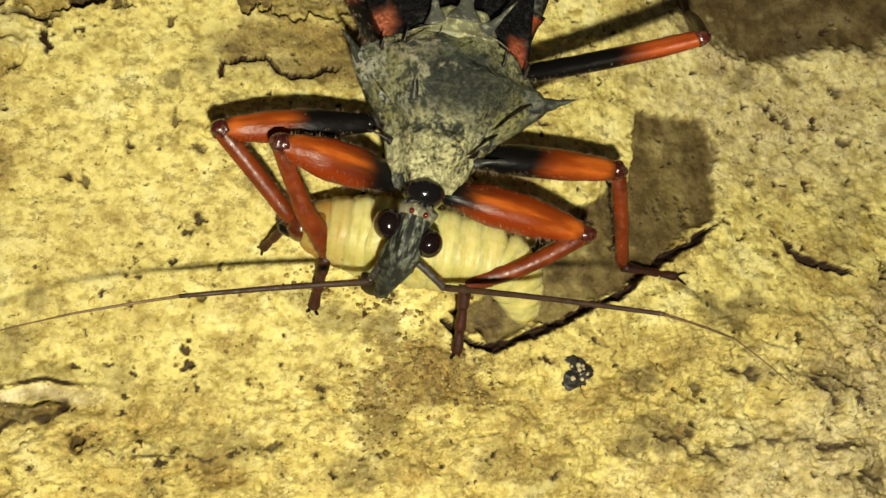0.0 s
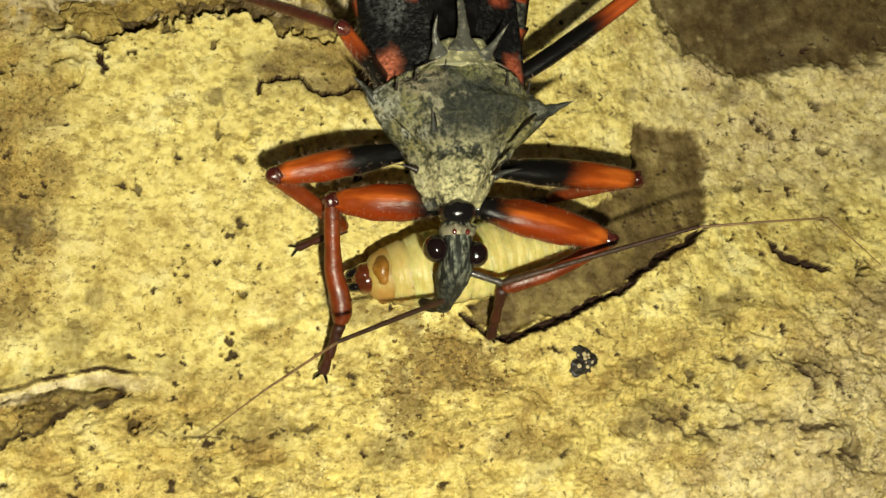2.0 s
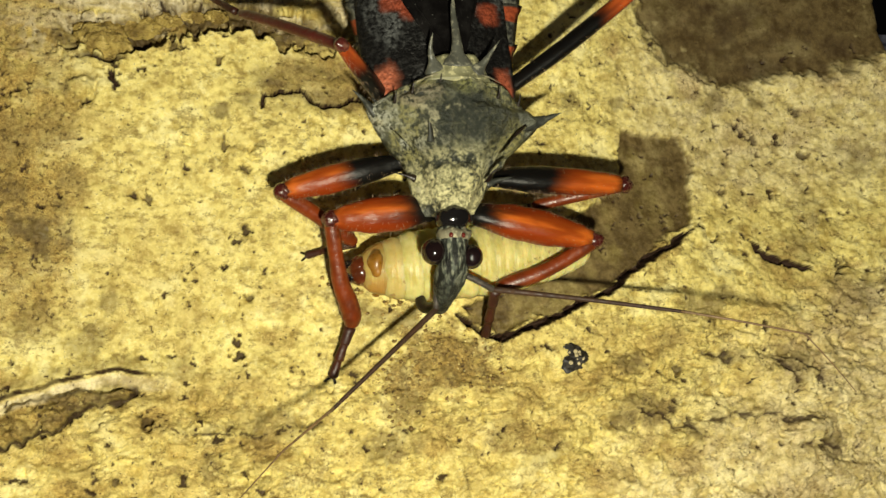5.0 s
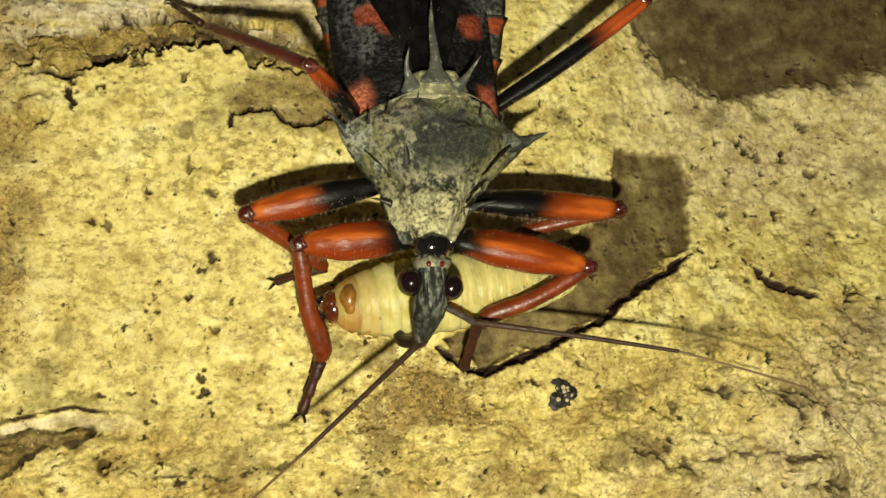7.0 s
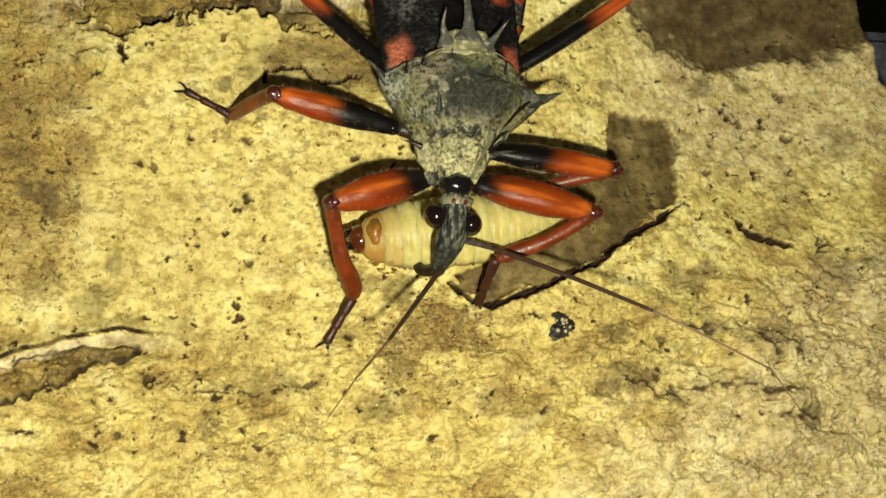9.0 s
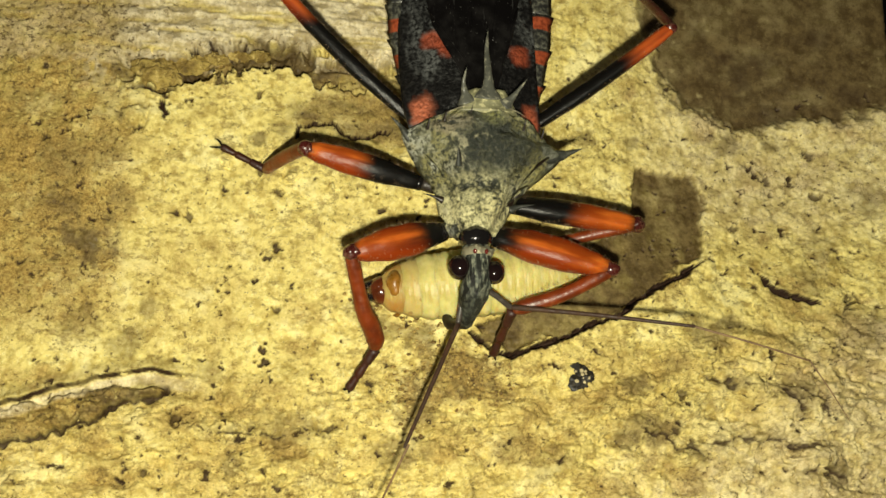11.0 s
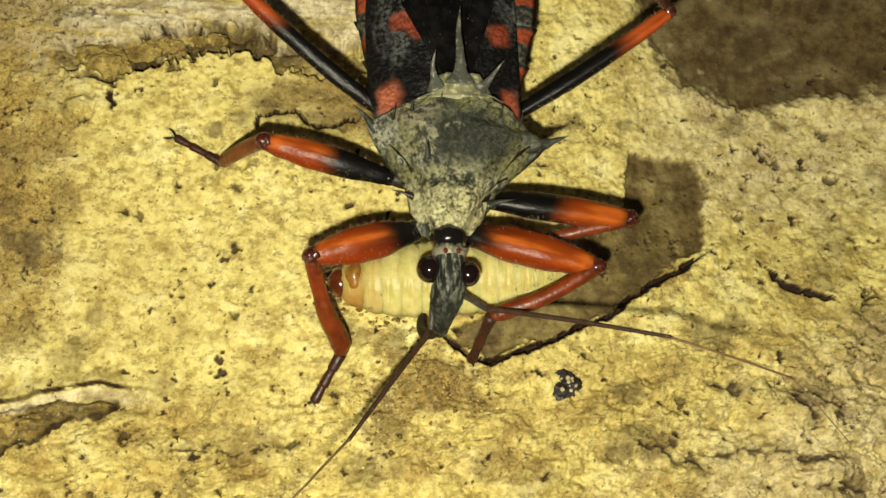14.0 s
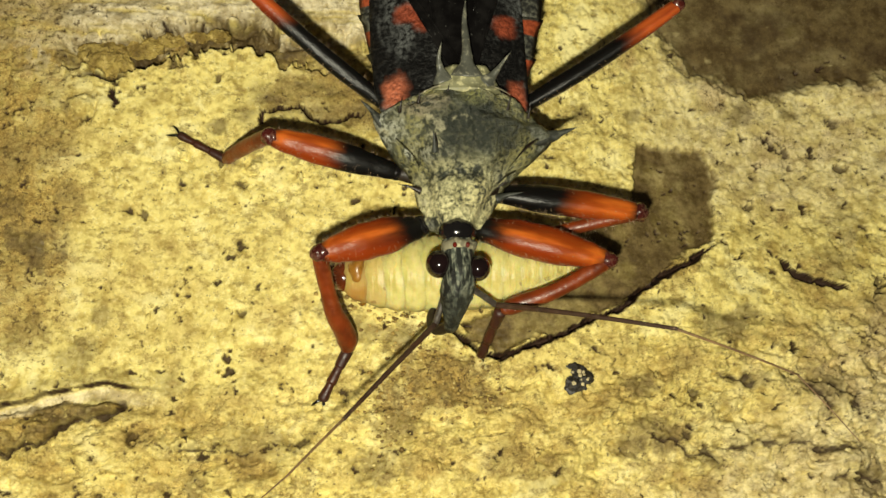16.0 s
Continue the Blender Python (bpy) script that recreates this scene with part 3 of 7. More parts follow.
def bark_surface(x, y):
    """Height and the four tint weights of the bark: stain, ochre, pale, and dark for dirt and painted recess shade."""
    wx = x + 0.55 * fbm(x * 0.9, y * 0.9, 11, 3) + 0.22 * fbm(x * 3, y * 3, 15, 2)
    wy = y + 0.55 * fbm(x * 0.9, y * 0.9, 21, 3) + 0.22 * fbm(x * 3, y * 3, 25, 2)
    z = ground_height(x, y)
    low = ease(-y + 0.12 * x + 1.5 * fbm(x * 0.12, y * 0.12, 31, 2), 5.0, 10.0)          # fibrous lower part
    right = ease(x - 0.2 * y + 2 * fbm(x * 0.15, y * 0.15, 33, 2), 19, 24)
    fib = fbm(x * 0.35 + 0.7 * fbm(x * 0.25, y * 0.25, 41, 3), y * 1.15 + 1.8 * fbm(x * 0.22, y * 0.22, 43, 3), 45, 5, 0.6)
    knobs = fbm(wx * 0.9, wy * 0.9, 51, 4, 0.55)
    crumbs = fbm(x * 2.6, y * 2.6, 55, 3, 0.6)
    z = z + 0.26 * knobs * (1 - 0.4 * low - 0.35 * ease(x, 12, 18) * ease(y, 0, 6)) + (0.09 + 0.03 * right + 0.07 * low) * crumbs + (0.42 + 0.12 * ease(x, 4, 12)) * low * fib
    # thin flakes that end in small broken steps
    leaf = 5.0 * fbm(wx * 0.28 + 3, wy * 0.62, 47, 5, 0.62) + 5.0
    steps = np.floor(leaf) + ease(leaf - np.floor(leaf), 0.45, 1.0)
    leaf2 = 5.0 * fbm(wx * 0.8 + 9, wy * 1.3, 49, 4, 0.6) + 5.0
    steps2 = np.floor(leaf2) + ease(leaf2 - np.floor(leaf2), 0.4, 1.0)
    flaky = np.maximum(low, 0.22 * right * ease(-y, -6, 2))
    z = z + flaky * (0.17 * (steps - 5) + 0.055 * (steps2 - 5)) + 0.5 * low * fbm(x * 0.26, y * 0.36, 46, 2)
    brink = ease(leaf - np.floor(leaf), 0.50, 0.66) * ease(-(leaf - np.floor(leaf)), -0.92, -0.74)
    stain = 0 * x
    shade_grime = 0 * x
    pale = 0 * x
    stain = np.maximum(stain, 0.42 * flaky * brink * ease(fbm(x * 0.5, y * 0.8, 48, 3), -0.15, 0.3))
    # ochre weathering along the far edge and between the fibres
    ochre = ease(-x + 1.2 * fbm(x * 0.2, y * 0.2, 61, 4) * 4, 19.5, 25) * ease(y, -9, -3)
    ochre = np.maximum(ochre, ease(y + 3 * fbm(x * 0.2, y * 0.25, 63, 3), 13.0, 15.0) * ease(-x, -4, 3) * 0.25)
    ochre = np.maximum(ochre, 0.6 * low * ease(fbm(x * 0.18 + 5, y * 0.5, 65, 4), 0.0, 0.35))
    clean = ease(inside(wx, wy, CLEAN), -1.5, 2.0)                                        # sound pale crust
    ochre = np.maximum(ochre, 0.65 * (1 - 0.85 * clean) * ease(fbm(x * 0.3, y * 0.42, 67, 4), 0.18, 0.5))
    ochre = np.maximum(ochre, 0.6 * right * ease(fbm(x * 0.25, y * 0.4, 69, 4), -0.05, 0.35))
    stain = np.maximum(stain, 0.20 * ease(-x + 4 * fbm(x * 0.25, y * 0.25, 71, 4), 19, 25) * ease(fbm(x * 0.5, y * 0.5, 73, 4), -0.15, 0.35) * ease(y, -8, -2))
    for cx, cy, r, k in ((-4.6, -5.6, 1.3, 0.42), (-2.4, -6.1, 1.3, 0.55), (-6.2, -4.4, 1.0, 0.36), (-25.0, -0.3, 1.8, 0.75), (-26.7, 2.4, 1.7, 0.45), (-24.3, 6.6, 1.6, 0.28), (-27.0, 5.6, 1.9, 0.4), (-23.0, 2.9, 1.0, 0.34), (-20.7, -4.6, 1.1, 0.42), (-21.9, -7.2, 1.6, 0.45), (-25.0, -6.0, 1.6, 0.34), (-24.1, 12.3, 0.7, 0.55), (-3.1, -14.0, 1.5, 0.55), (-14.4, -14.8, 1.0, 0.5), (18.8, -5.2, 1.7, 0.6), (20.4, -4.3, 1.0, 0.6), (13.0, -9.3, 1.0, 0.62), (12.6, -12.5, 1.4, 0.6), (14.6, -12.4, 1.5, 0.55), (16.9, -13.7, 0.8, 0.6), (24.5, -9.2, 1.6, 0.62), (26.9, -15.2, 1.2, 0.65), (25.8, 10.7, 1.1, 0.5), (22.0, 10.5, 1.1, 0.5), (10.5, 9.5, 0.8, 0.55), (14.0, 9.8, 0.6, 0.5), (26.8, -0.9, 1.6, 0.42), (28.5, 2.0, 1.8, 0.34), (16.2, -7.8, 0.9, 0.4), (-2.1, -11.5, 1.3, 0.5), (-13.8, 7.9, 0.8, 0.6), (33.0, 6.0, 2.0, 0.35), (30.5, -4.5, 2.2, 0.4), (-16.4, -8.6, 1.3, 0.35), (-10.5, -12.6, 2.0, 0.42), (7.0, -14.5, 1.8, 0.3), (4.5, -13.6, 1.5, 0.3)):
        d = np.hypot(wx - cx, (wy - cy) * 1.25) / r
        stain = np.maximum(stain, 1.15 * k * ease(-d + 0.8 * fbm(x * 1.3, y * 1.3, 75, 5, 0.65), -1.3, -0.45))
    pale = np.maximum(pale, 0.45 * ease(x - 1.2 * y + 5 * fbm(x * 0.25, y * 0.4, 77, 4), 27, 40) * low)
    # speckled ochre, plus an even tone that offsets the lamp's falloff down here
    ochre = np.maximum(ochre, low * (0.20 + 0.25 * ease(fbm(x * 0.5, y * 0.7, 79, 3), -0.2, 0.3)))
    rust = np.exp(-(((x - 28.5) / 3.2) ** 2 + ((y + 5.0) / 1.6) ** 2)) * (0.7 + 0.8 * fbm(x * 0.5, y * 0.8, 78, 4))
    ochre = np.maximum(ochre, np.clip(1.1 * rust, 0, 1))
    for cx, cy, rx, ry, k in ((-19.0, -2.2, 5.0, 2.2, 0.55), (-16.5, -0.2, 4.0, 1.6, 0.4), (-18.0, -5.6, 3.5, 1.6, 0.45), (-26.8, 3.0, 2.2, 6.0, 0.7), (-21.5, -12.5, 4.0, 2.0, 0.35), (-15.0, -14.5, 5.0, 1.6, 0.35), (12.0, -10.5, 5.0, 2.0, 0.35), (27.5, -6.8, 4.5, 1.6, 0.9), (24.0, 7.0, 8.0, 5.0, 0.3), (20.0, -11.5, 4.0, 1.5, 0.35)):
        d2 = ((wx - cx) / rx) ** 2 + ((wy - cy) / ry) ** 2
        ochre = np.maximum(ochre, k * np.exp(-d2) * (0.8 + 0.9 * fbm(x * 0.6, y * 0.9, 68, 5, 0.6)))
    pale = np.maximum(pale, 0.42 * ease(x + 2 * fbm(x * 0.2, y * 0.2, 62, 3), 11, 19) * ease(y + 2 * fbm(x * 0.2, y * 0.2, 64, 3), 1, 7))
    # peeled window: smooth brown under-layer below the pale crust
    s = inside(wx, wy, PATCH)
    rim = ease(s + 0.25 * fbm(x * 2, y * 2, 81, 3), -0.05, 0.32)
    z = z - rim * (0.55 + 0.25 * knobs)
    stain = np.maximum(stain, rim * (0.93 + 0.35 * fbm(x * 0.7, y * 0.7, 83, 4)))
    s = inside(wx + 0.8 * fbm(x * 0.5, y * 0.5, 85, 3), wy + 0.6 * fbm(x * 0.5, y * 0.5, 86, 3), SCAB)
    rim2 = ease(s, -0.5, 0.9)
    z = z - rim2 * (0.7 + 0.22 * knobs + 0.08 * crumbs)
    stain = np.maximum(stain, rim2 * (0.98 + 0.30 * fbm(x * 0.45, y * 0.6, 87, 4)))
    shade_grime = np.maximum(shade_grime, 0.22 * rim2)
    shade_grime = np.maximum(shade_grime, 0.5 * rim2 * ease(fbm(x * 0.3, y * 0.45, 88, 4), -0.05, 0.5))
    fleck = 0.6 * rim2 * ease(fbm(x * 1.1, y * 1.6, 84, 3), 0.55, 0.85)
    stain, shade_grime = stain * (1 - 0.6 * fleck), shade_grime * (1 - fleck)
    s = inside(wx + 0.7 * fbm(x, y, 89, 3), wy + 0.7 * fbm(x, y, 90, 3), MOUTH)
    dirt = ease(s + 1.1 * fbm(x * 0.8, y * 0.8, 91, 4), -0.6, 0.9)
    ochre = np.maximum(ochre, dirt)
    stain = np.maximum(stain, 0.46 * dirt * (0.35 + 0.9 * ease(crumbs + 0.6 * knobs, -0.25, 0.25)))
    # grey fibrous wood behind the crust edge
    back = y - np.interp(x, [p[0] for p in CRUST], [p[1] for p in CRUST]) + 1.1 * np.abs(fbm(x * 0.9, y * 0.9, 93, 2)) + 0.8 * np.abs(fbm(x * 2.0, y * 2.0, 94, 2)) - 0.35 + 0.65 * ease(x, -21.5, -19.5) * ease(-x, 10.0, 11.5)
    over = ease(back, -0.05, 0.3) * ease(-x, 1.0, 4.0)
    west = ease(x, -25.0, -23.0)
    over = over * (0.35 + 0.65 * west)
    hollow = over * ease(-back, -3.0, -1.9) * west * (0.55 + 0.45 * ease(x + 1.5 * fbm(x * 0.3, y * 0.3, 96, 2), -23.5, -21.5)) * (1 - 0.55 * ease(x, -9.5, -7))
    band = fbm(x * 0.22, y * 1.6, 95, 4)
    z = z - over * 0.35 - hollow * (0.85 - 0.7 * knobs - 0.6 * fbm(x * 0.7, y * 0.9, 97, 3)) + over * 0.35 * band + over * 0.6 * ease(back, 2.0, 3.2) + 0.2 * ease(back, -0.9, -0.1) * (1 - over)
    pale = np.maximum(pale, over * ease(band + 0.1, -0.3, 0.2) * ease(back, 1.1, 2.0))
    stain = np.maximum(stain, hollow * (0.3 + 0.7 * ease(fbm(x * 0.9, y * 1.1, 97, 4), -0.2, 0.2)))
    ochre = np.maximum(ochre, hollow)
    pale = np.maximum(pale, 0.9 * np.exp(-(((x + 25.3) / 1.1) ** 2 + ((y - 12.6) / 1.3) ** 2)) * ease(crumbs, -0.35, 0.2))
    # shade in the hollow and its undercut, painted as a dark tint
    shade_grime = np.maximum(shade_grime, hollow * (0.12 + 0.8 * fbm(x * 0.8, y * 0.8, 100, 3) + 0.4 * ease(-np.abs(back - 0.25), -0.5, -0.1) * ease(fbm(x * 0.5, y * 0.5, 99, 3), -0.1, 0.25)))
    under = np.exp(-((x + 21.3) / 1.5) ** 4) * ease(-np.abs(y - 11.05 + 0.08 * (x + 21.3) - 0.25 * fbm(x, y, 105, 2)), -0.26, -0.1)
    shade_grime = np.maximum(shade_grime, under)
    z = z - 0.5 * under
    # grey wood bared round the upper crack
    d, _ = away(wx, wy, CRACK_UP)
    bare = ease(-d, -2.4, -0.6) * ease(wy, 7.6, 9.2)
    stain = np.maximum(stain, 0.72 * bare * (0.75 + 0.7 * fbm(x * 0.8, y * 1.5, 101, 3)))
    s = inside(wx, wy, BARE)
    bare = ease(s + 0.6 * fbm(x * 0.7, y * 1.1, 103, 4), -0.3, 0.9)
    stain = np.maximum(stain, bare * (0.50 + 0.45 * fbm(x * 0.5, y * 1.8, 104, 4)))
    ochre = np.maximum(ochre, 0.7 * bare)
    z = z - 0.12 * bare
    # cracks, carved in and with their shade painted as a dark fill
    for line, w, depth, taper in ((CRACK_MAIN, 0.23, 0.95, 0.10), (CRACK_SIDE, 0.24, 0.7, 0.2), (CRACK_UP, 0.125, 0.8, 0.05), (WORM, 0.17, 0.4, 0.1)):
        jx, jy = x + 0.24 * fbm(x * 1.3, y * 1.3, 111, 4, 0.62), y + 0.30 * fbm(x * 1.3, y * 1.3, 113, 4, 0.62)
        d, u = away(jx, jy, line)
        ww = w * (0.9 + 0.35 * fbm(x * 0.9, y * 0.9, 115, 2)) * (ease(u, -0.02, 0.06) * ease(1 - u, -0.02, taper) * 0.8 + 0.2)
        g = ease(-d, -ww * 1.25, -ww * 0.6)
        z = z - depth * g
        shade_grime = np.maximum(shade_grime, ease(-d, -ww * 1.5, -ww * 1.15))
    # the chunk below the main crack stands proud of it
    d, u = away(x, y, CRACK_MAIN)
    below = y < np.interp(x, [p[0] for p in CRACK_MAIN], [p[1] for p in CRACK_MAIN])
    z = z + np.where(below & (x > 2.2) & (x < 20), 0.32 * np.exp(-(d / 1.6) ** 2), 0)
    # ridges of the lower corner, the shade under their lip painted dark
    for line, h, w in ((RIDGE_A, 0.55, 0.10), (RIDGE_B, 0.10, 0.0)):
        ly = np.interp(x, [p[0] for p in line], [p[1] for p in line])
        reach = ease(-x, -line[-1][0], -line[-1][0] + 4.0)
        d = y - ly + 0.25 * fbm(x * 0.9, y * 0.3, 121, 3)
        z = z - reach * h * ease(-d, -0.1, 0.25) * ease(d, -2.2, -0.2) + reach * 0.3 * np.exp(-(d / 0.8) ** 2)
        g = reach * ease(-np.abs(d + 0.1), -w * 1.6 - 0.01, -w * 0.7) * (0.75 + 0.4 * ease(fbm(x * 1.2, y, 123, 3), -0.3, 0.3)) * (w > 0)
        shade_grime = np.maximum(shade_grime, np.clip(g, 0, 1))
        pale = np.maximum(pale, 0.8 * reach * ease(-np.abs(d + 0.7), -0.6, -0.2) * (line is RIDGE_A))
        stain = np.maximum(stain, 0.4 * reach * ease(-np.abs(d - 0.35), -0.6, 0.0))
    # a strip of bared brown wood between the ridges, broken off along its lower side
    w0 = inside(wx, wy, WOOD)
    wood = ease(w0, -0.12, 0.2)
    stain = np.maximum(stain * (1 - wood), wood * (0.24 + 0.42 * ease(x, -25.5, -21.5)) * (1 + 1.6 * fbm(x * 0.8, y * 1.6, 125, 4)))
    ochre = np.maximum(ochre, wood)
    z = z + wood * (0.55 + 0.5 * knobs + 0.5 * fbm(x * 0.4, y * 2.2, 127, 3))
    # shade below the broken side, drawn as a dark line in the tint
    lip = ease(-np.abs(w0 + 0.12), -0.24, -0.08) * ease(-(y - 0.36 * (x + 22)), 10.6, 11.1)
    shade_grime = np.maximum(shade_grime, 0.95 * lip)
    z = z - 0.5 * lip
    # crevices of the rough lower part, with their shade put into the tint
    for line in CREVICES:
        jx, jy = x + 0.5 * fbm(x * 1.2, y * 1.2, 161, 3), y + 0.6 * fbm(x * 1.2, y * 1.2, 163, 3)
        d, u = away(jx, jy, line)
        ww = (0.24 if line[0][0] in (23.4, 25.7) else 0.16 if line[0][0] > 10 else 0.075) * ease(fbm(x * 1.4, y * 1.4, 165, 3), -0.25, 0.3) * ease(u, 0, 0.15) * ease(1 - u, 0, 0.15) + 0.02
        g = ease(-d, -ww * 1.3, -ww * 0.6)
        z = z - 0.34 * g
        shade_grime = np.maximum(shade_grime, 0.88 * g)
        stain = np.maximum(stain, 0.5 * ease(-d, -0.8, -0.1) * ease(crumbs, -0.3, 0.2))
    # round bore holes and pits, tinted dark inside
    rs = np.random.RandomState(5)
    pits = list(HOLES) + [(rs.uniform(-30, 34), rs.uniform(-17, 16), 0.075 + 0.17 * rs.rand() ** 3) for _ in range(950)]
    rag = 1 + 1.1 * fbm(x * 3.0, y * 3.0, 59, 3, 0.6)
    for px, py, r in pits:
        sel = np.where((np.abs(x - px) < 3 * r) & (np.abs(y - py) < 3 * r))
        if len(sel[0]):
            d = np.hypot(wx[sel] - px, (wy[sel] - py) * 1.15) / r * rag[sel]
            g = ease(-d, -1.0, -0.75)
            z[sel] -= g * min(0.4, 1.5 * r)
            shade_grime[sel] = np.maximum(shade_grime[sel], (0.95 if r < 0.3 else 0.8) * g)
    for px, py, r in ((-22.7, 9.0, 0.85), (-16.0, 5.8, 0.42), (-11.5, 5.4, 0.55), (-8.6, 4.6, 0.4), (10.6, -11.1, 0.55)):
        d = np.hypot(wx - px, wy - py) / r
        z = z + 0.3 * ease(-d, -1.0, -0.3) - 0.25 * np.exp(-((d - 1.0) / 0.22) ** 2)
        shade_grime = np.maximum(shade_grime, 0.45 * np.exp(-((d - 1.0) / 0.18) ** 2) * ease(crumbs, -0.4, 0.3))
    # fine dark threads between the fibres
    thread = ease(-np.abs(fib), -0.045, -0.01) * ease(fbm(x * 0.3, y * 0.5, 131, 3), 0.05, 0.35)
    shade_grime = np.maximum(shade_grime, 0.5 * thread * np.maximum(low, 0.6 * right))
    z = z - 0.15 * thread * low
    return z, np.clip(stain, 0, 1), np.clip(ochre, 0, 1), np.clip(pale, 0, 1), np.clip(shade_grime, 0, 1)


def bark_edge(y):
    """How far the bark reaches to the side, for each y."""
    return np.interp(y, [-40, -22, -20.3, -14, 0, 8, 10.6, 12.5, 14.4, 17.7, 21, 30, 60], [27, 31, 33.5, 39, 42, 40, 38.8, 38.2, 37.8, 37.3, 37.2, 37.4, 37.8])


def build_bark():
    xs = np.concatenate([np.linspace(-62, -34.4, 60), np.arange(-34, 38.01, 0.088)])
    ys = np.concatenate([np.arange(-23, 20.01, 0.088), np.linspace(20.4, 46, 55)])
    u, y = np.meshgrid(xs, ys)
    lim = bark_edge(y) + 0.5 * fbm(u * 0, y * 0.8, 141, 4)
    x = np.where(u > 30, 30 + (u - 30) / 8.0 * (lim - 30), u)
    z, stain, ochre, pale, shade_grime = bark_surface(x, y)
    z = z - 2.5 * ease((u - 30) / 8.0, 0.75, 1.0) ** 2
    ny, nx = x.shape
    top = np.stack([x, y, z], -1).reshape(-1, 3)
    idx = np.arange(nx * ny).reshape(ny, nx)
    quads = np.stack([idx[:-1, :-1], idx[:-1, 1:], idx[1:, 1:], idx[1:, :-1]], -1).reshape(-1, 4)
    # broken sides down to the table, and the underside
    rim = np.concatenate([idx[0, :], idx[1:, -1], idx[-1, -2::-1], idx[-2:0:-1, 0]])
    n = len(rim)
    low1 = top[rim].copy()
    low1[:, 2] = -5 + 0.8 * fbm(low1[:, 0] * 0.7, low1[:, 1] * 0.7, 151, 3)
    low2 = low1.copy()
    low2[:, 2] = -14.0
    base = len(top)
    a, b = base + np.arange(n), base + n + np.arange(n)
    nxt = np.roll(np.arange(n), -1)
    side = np.concatenate([np.stack([rim, a, a[nxt], rim[nxt]], -1), np.stack([a, b, b[nxt], a[nxt]], -1)])
    verts = np.concatenate([top, low1, low2]) * MM
    faces = np.concatenate([quads, side])
    me = bpy.data.meshes.new("bark")
    me.from_pydata(verts.tolist(), [], faces.tolist() + [b[::-1].tolist()])
    at = me.color_attributes.new("tint", "FLOAT_COLOR", "POINT")
    tint = np.zeros((len(verts), 4), np.float32)
    tint[:base] = np.stack([stain, ochre, pale, shade_grime], -1).reshape(-1, 4)
    tint[base:] = (0.6, 0.5, 0.0, 0.1)
    at.data.foreach_set("color", tint.ravel())
    me.materials.append(M_BARK)
    me.polygons.foreach_set("use_smooth", [True] * len(me.polygons))
    ob = new("bark", me)
    return tagged(ob, "rough cream-yellow dead bark with cracks, pits and brown peeled patches", "bark", kind="structure")


bark = build_bark()


# ochre nodules sunk into the hollow behind the crust edge
for k, (x, y, rx, ry) in enumerate(((-21.3, 12.35, 1.6, 1.15), (-19.0, 13.45, 1.3, 0.75), (-22.6, 13.2, 0.6, 0.5), (-17.3, 14.15, 0.9, 0.5), (-20.1, 12.0, 0.6, 0.5), (-15.7, 14.7, 0.9, 0.45), (-14.2, 14.6, 0.8, 0.45))):
    z = float(bark_surface(np.array([x]), np.array([y]))[0][0])
    bm = bmesh.new()
    bmesh.ops.create_icosphere(bm, subdivisions=5, radius=1.0)
    for v in bm.verts:
        q = Vector((v.co.x * rx, v.co.y * ry, v.co.z * (0.75 if k == 0 else 0.42)))
        q *= 1 + 0.22 * noise.noise(v.co * 1.1 + Vector((7 * k, 0, 0))) + 0.22 * noise.noise(v.co * 2.8 + Vector((0, 5 * k, 0))) + 0.12 * noise.noise(v.co * 6.0 + Vector((0, 0, 3 * k)))
        v.co = q + Vector((x, y, z + 0.2))
    part("nodule", bm, M_NODULE, bark, "knobbly golden ochre nodule" if k == 0 else "")


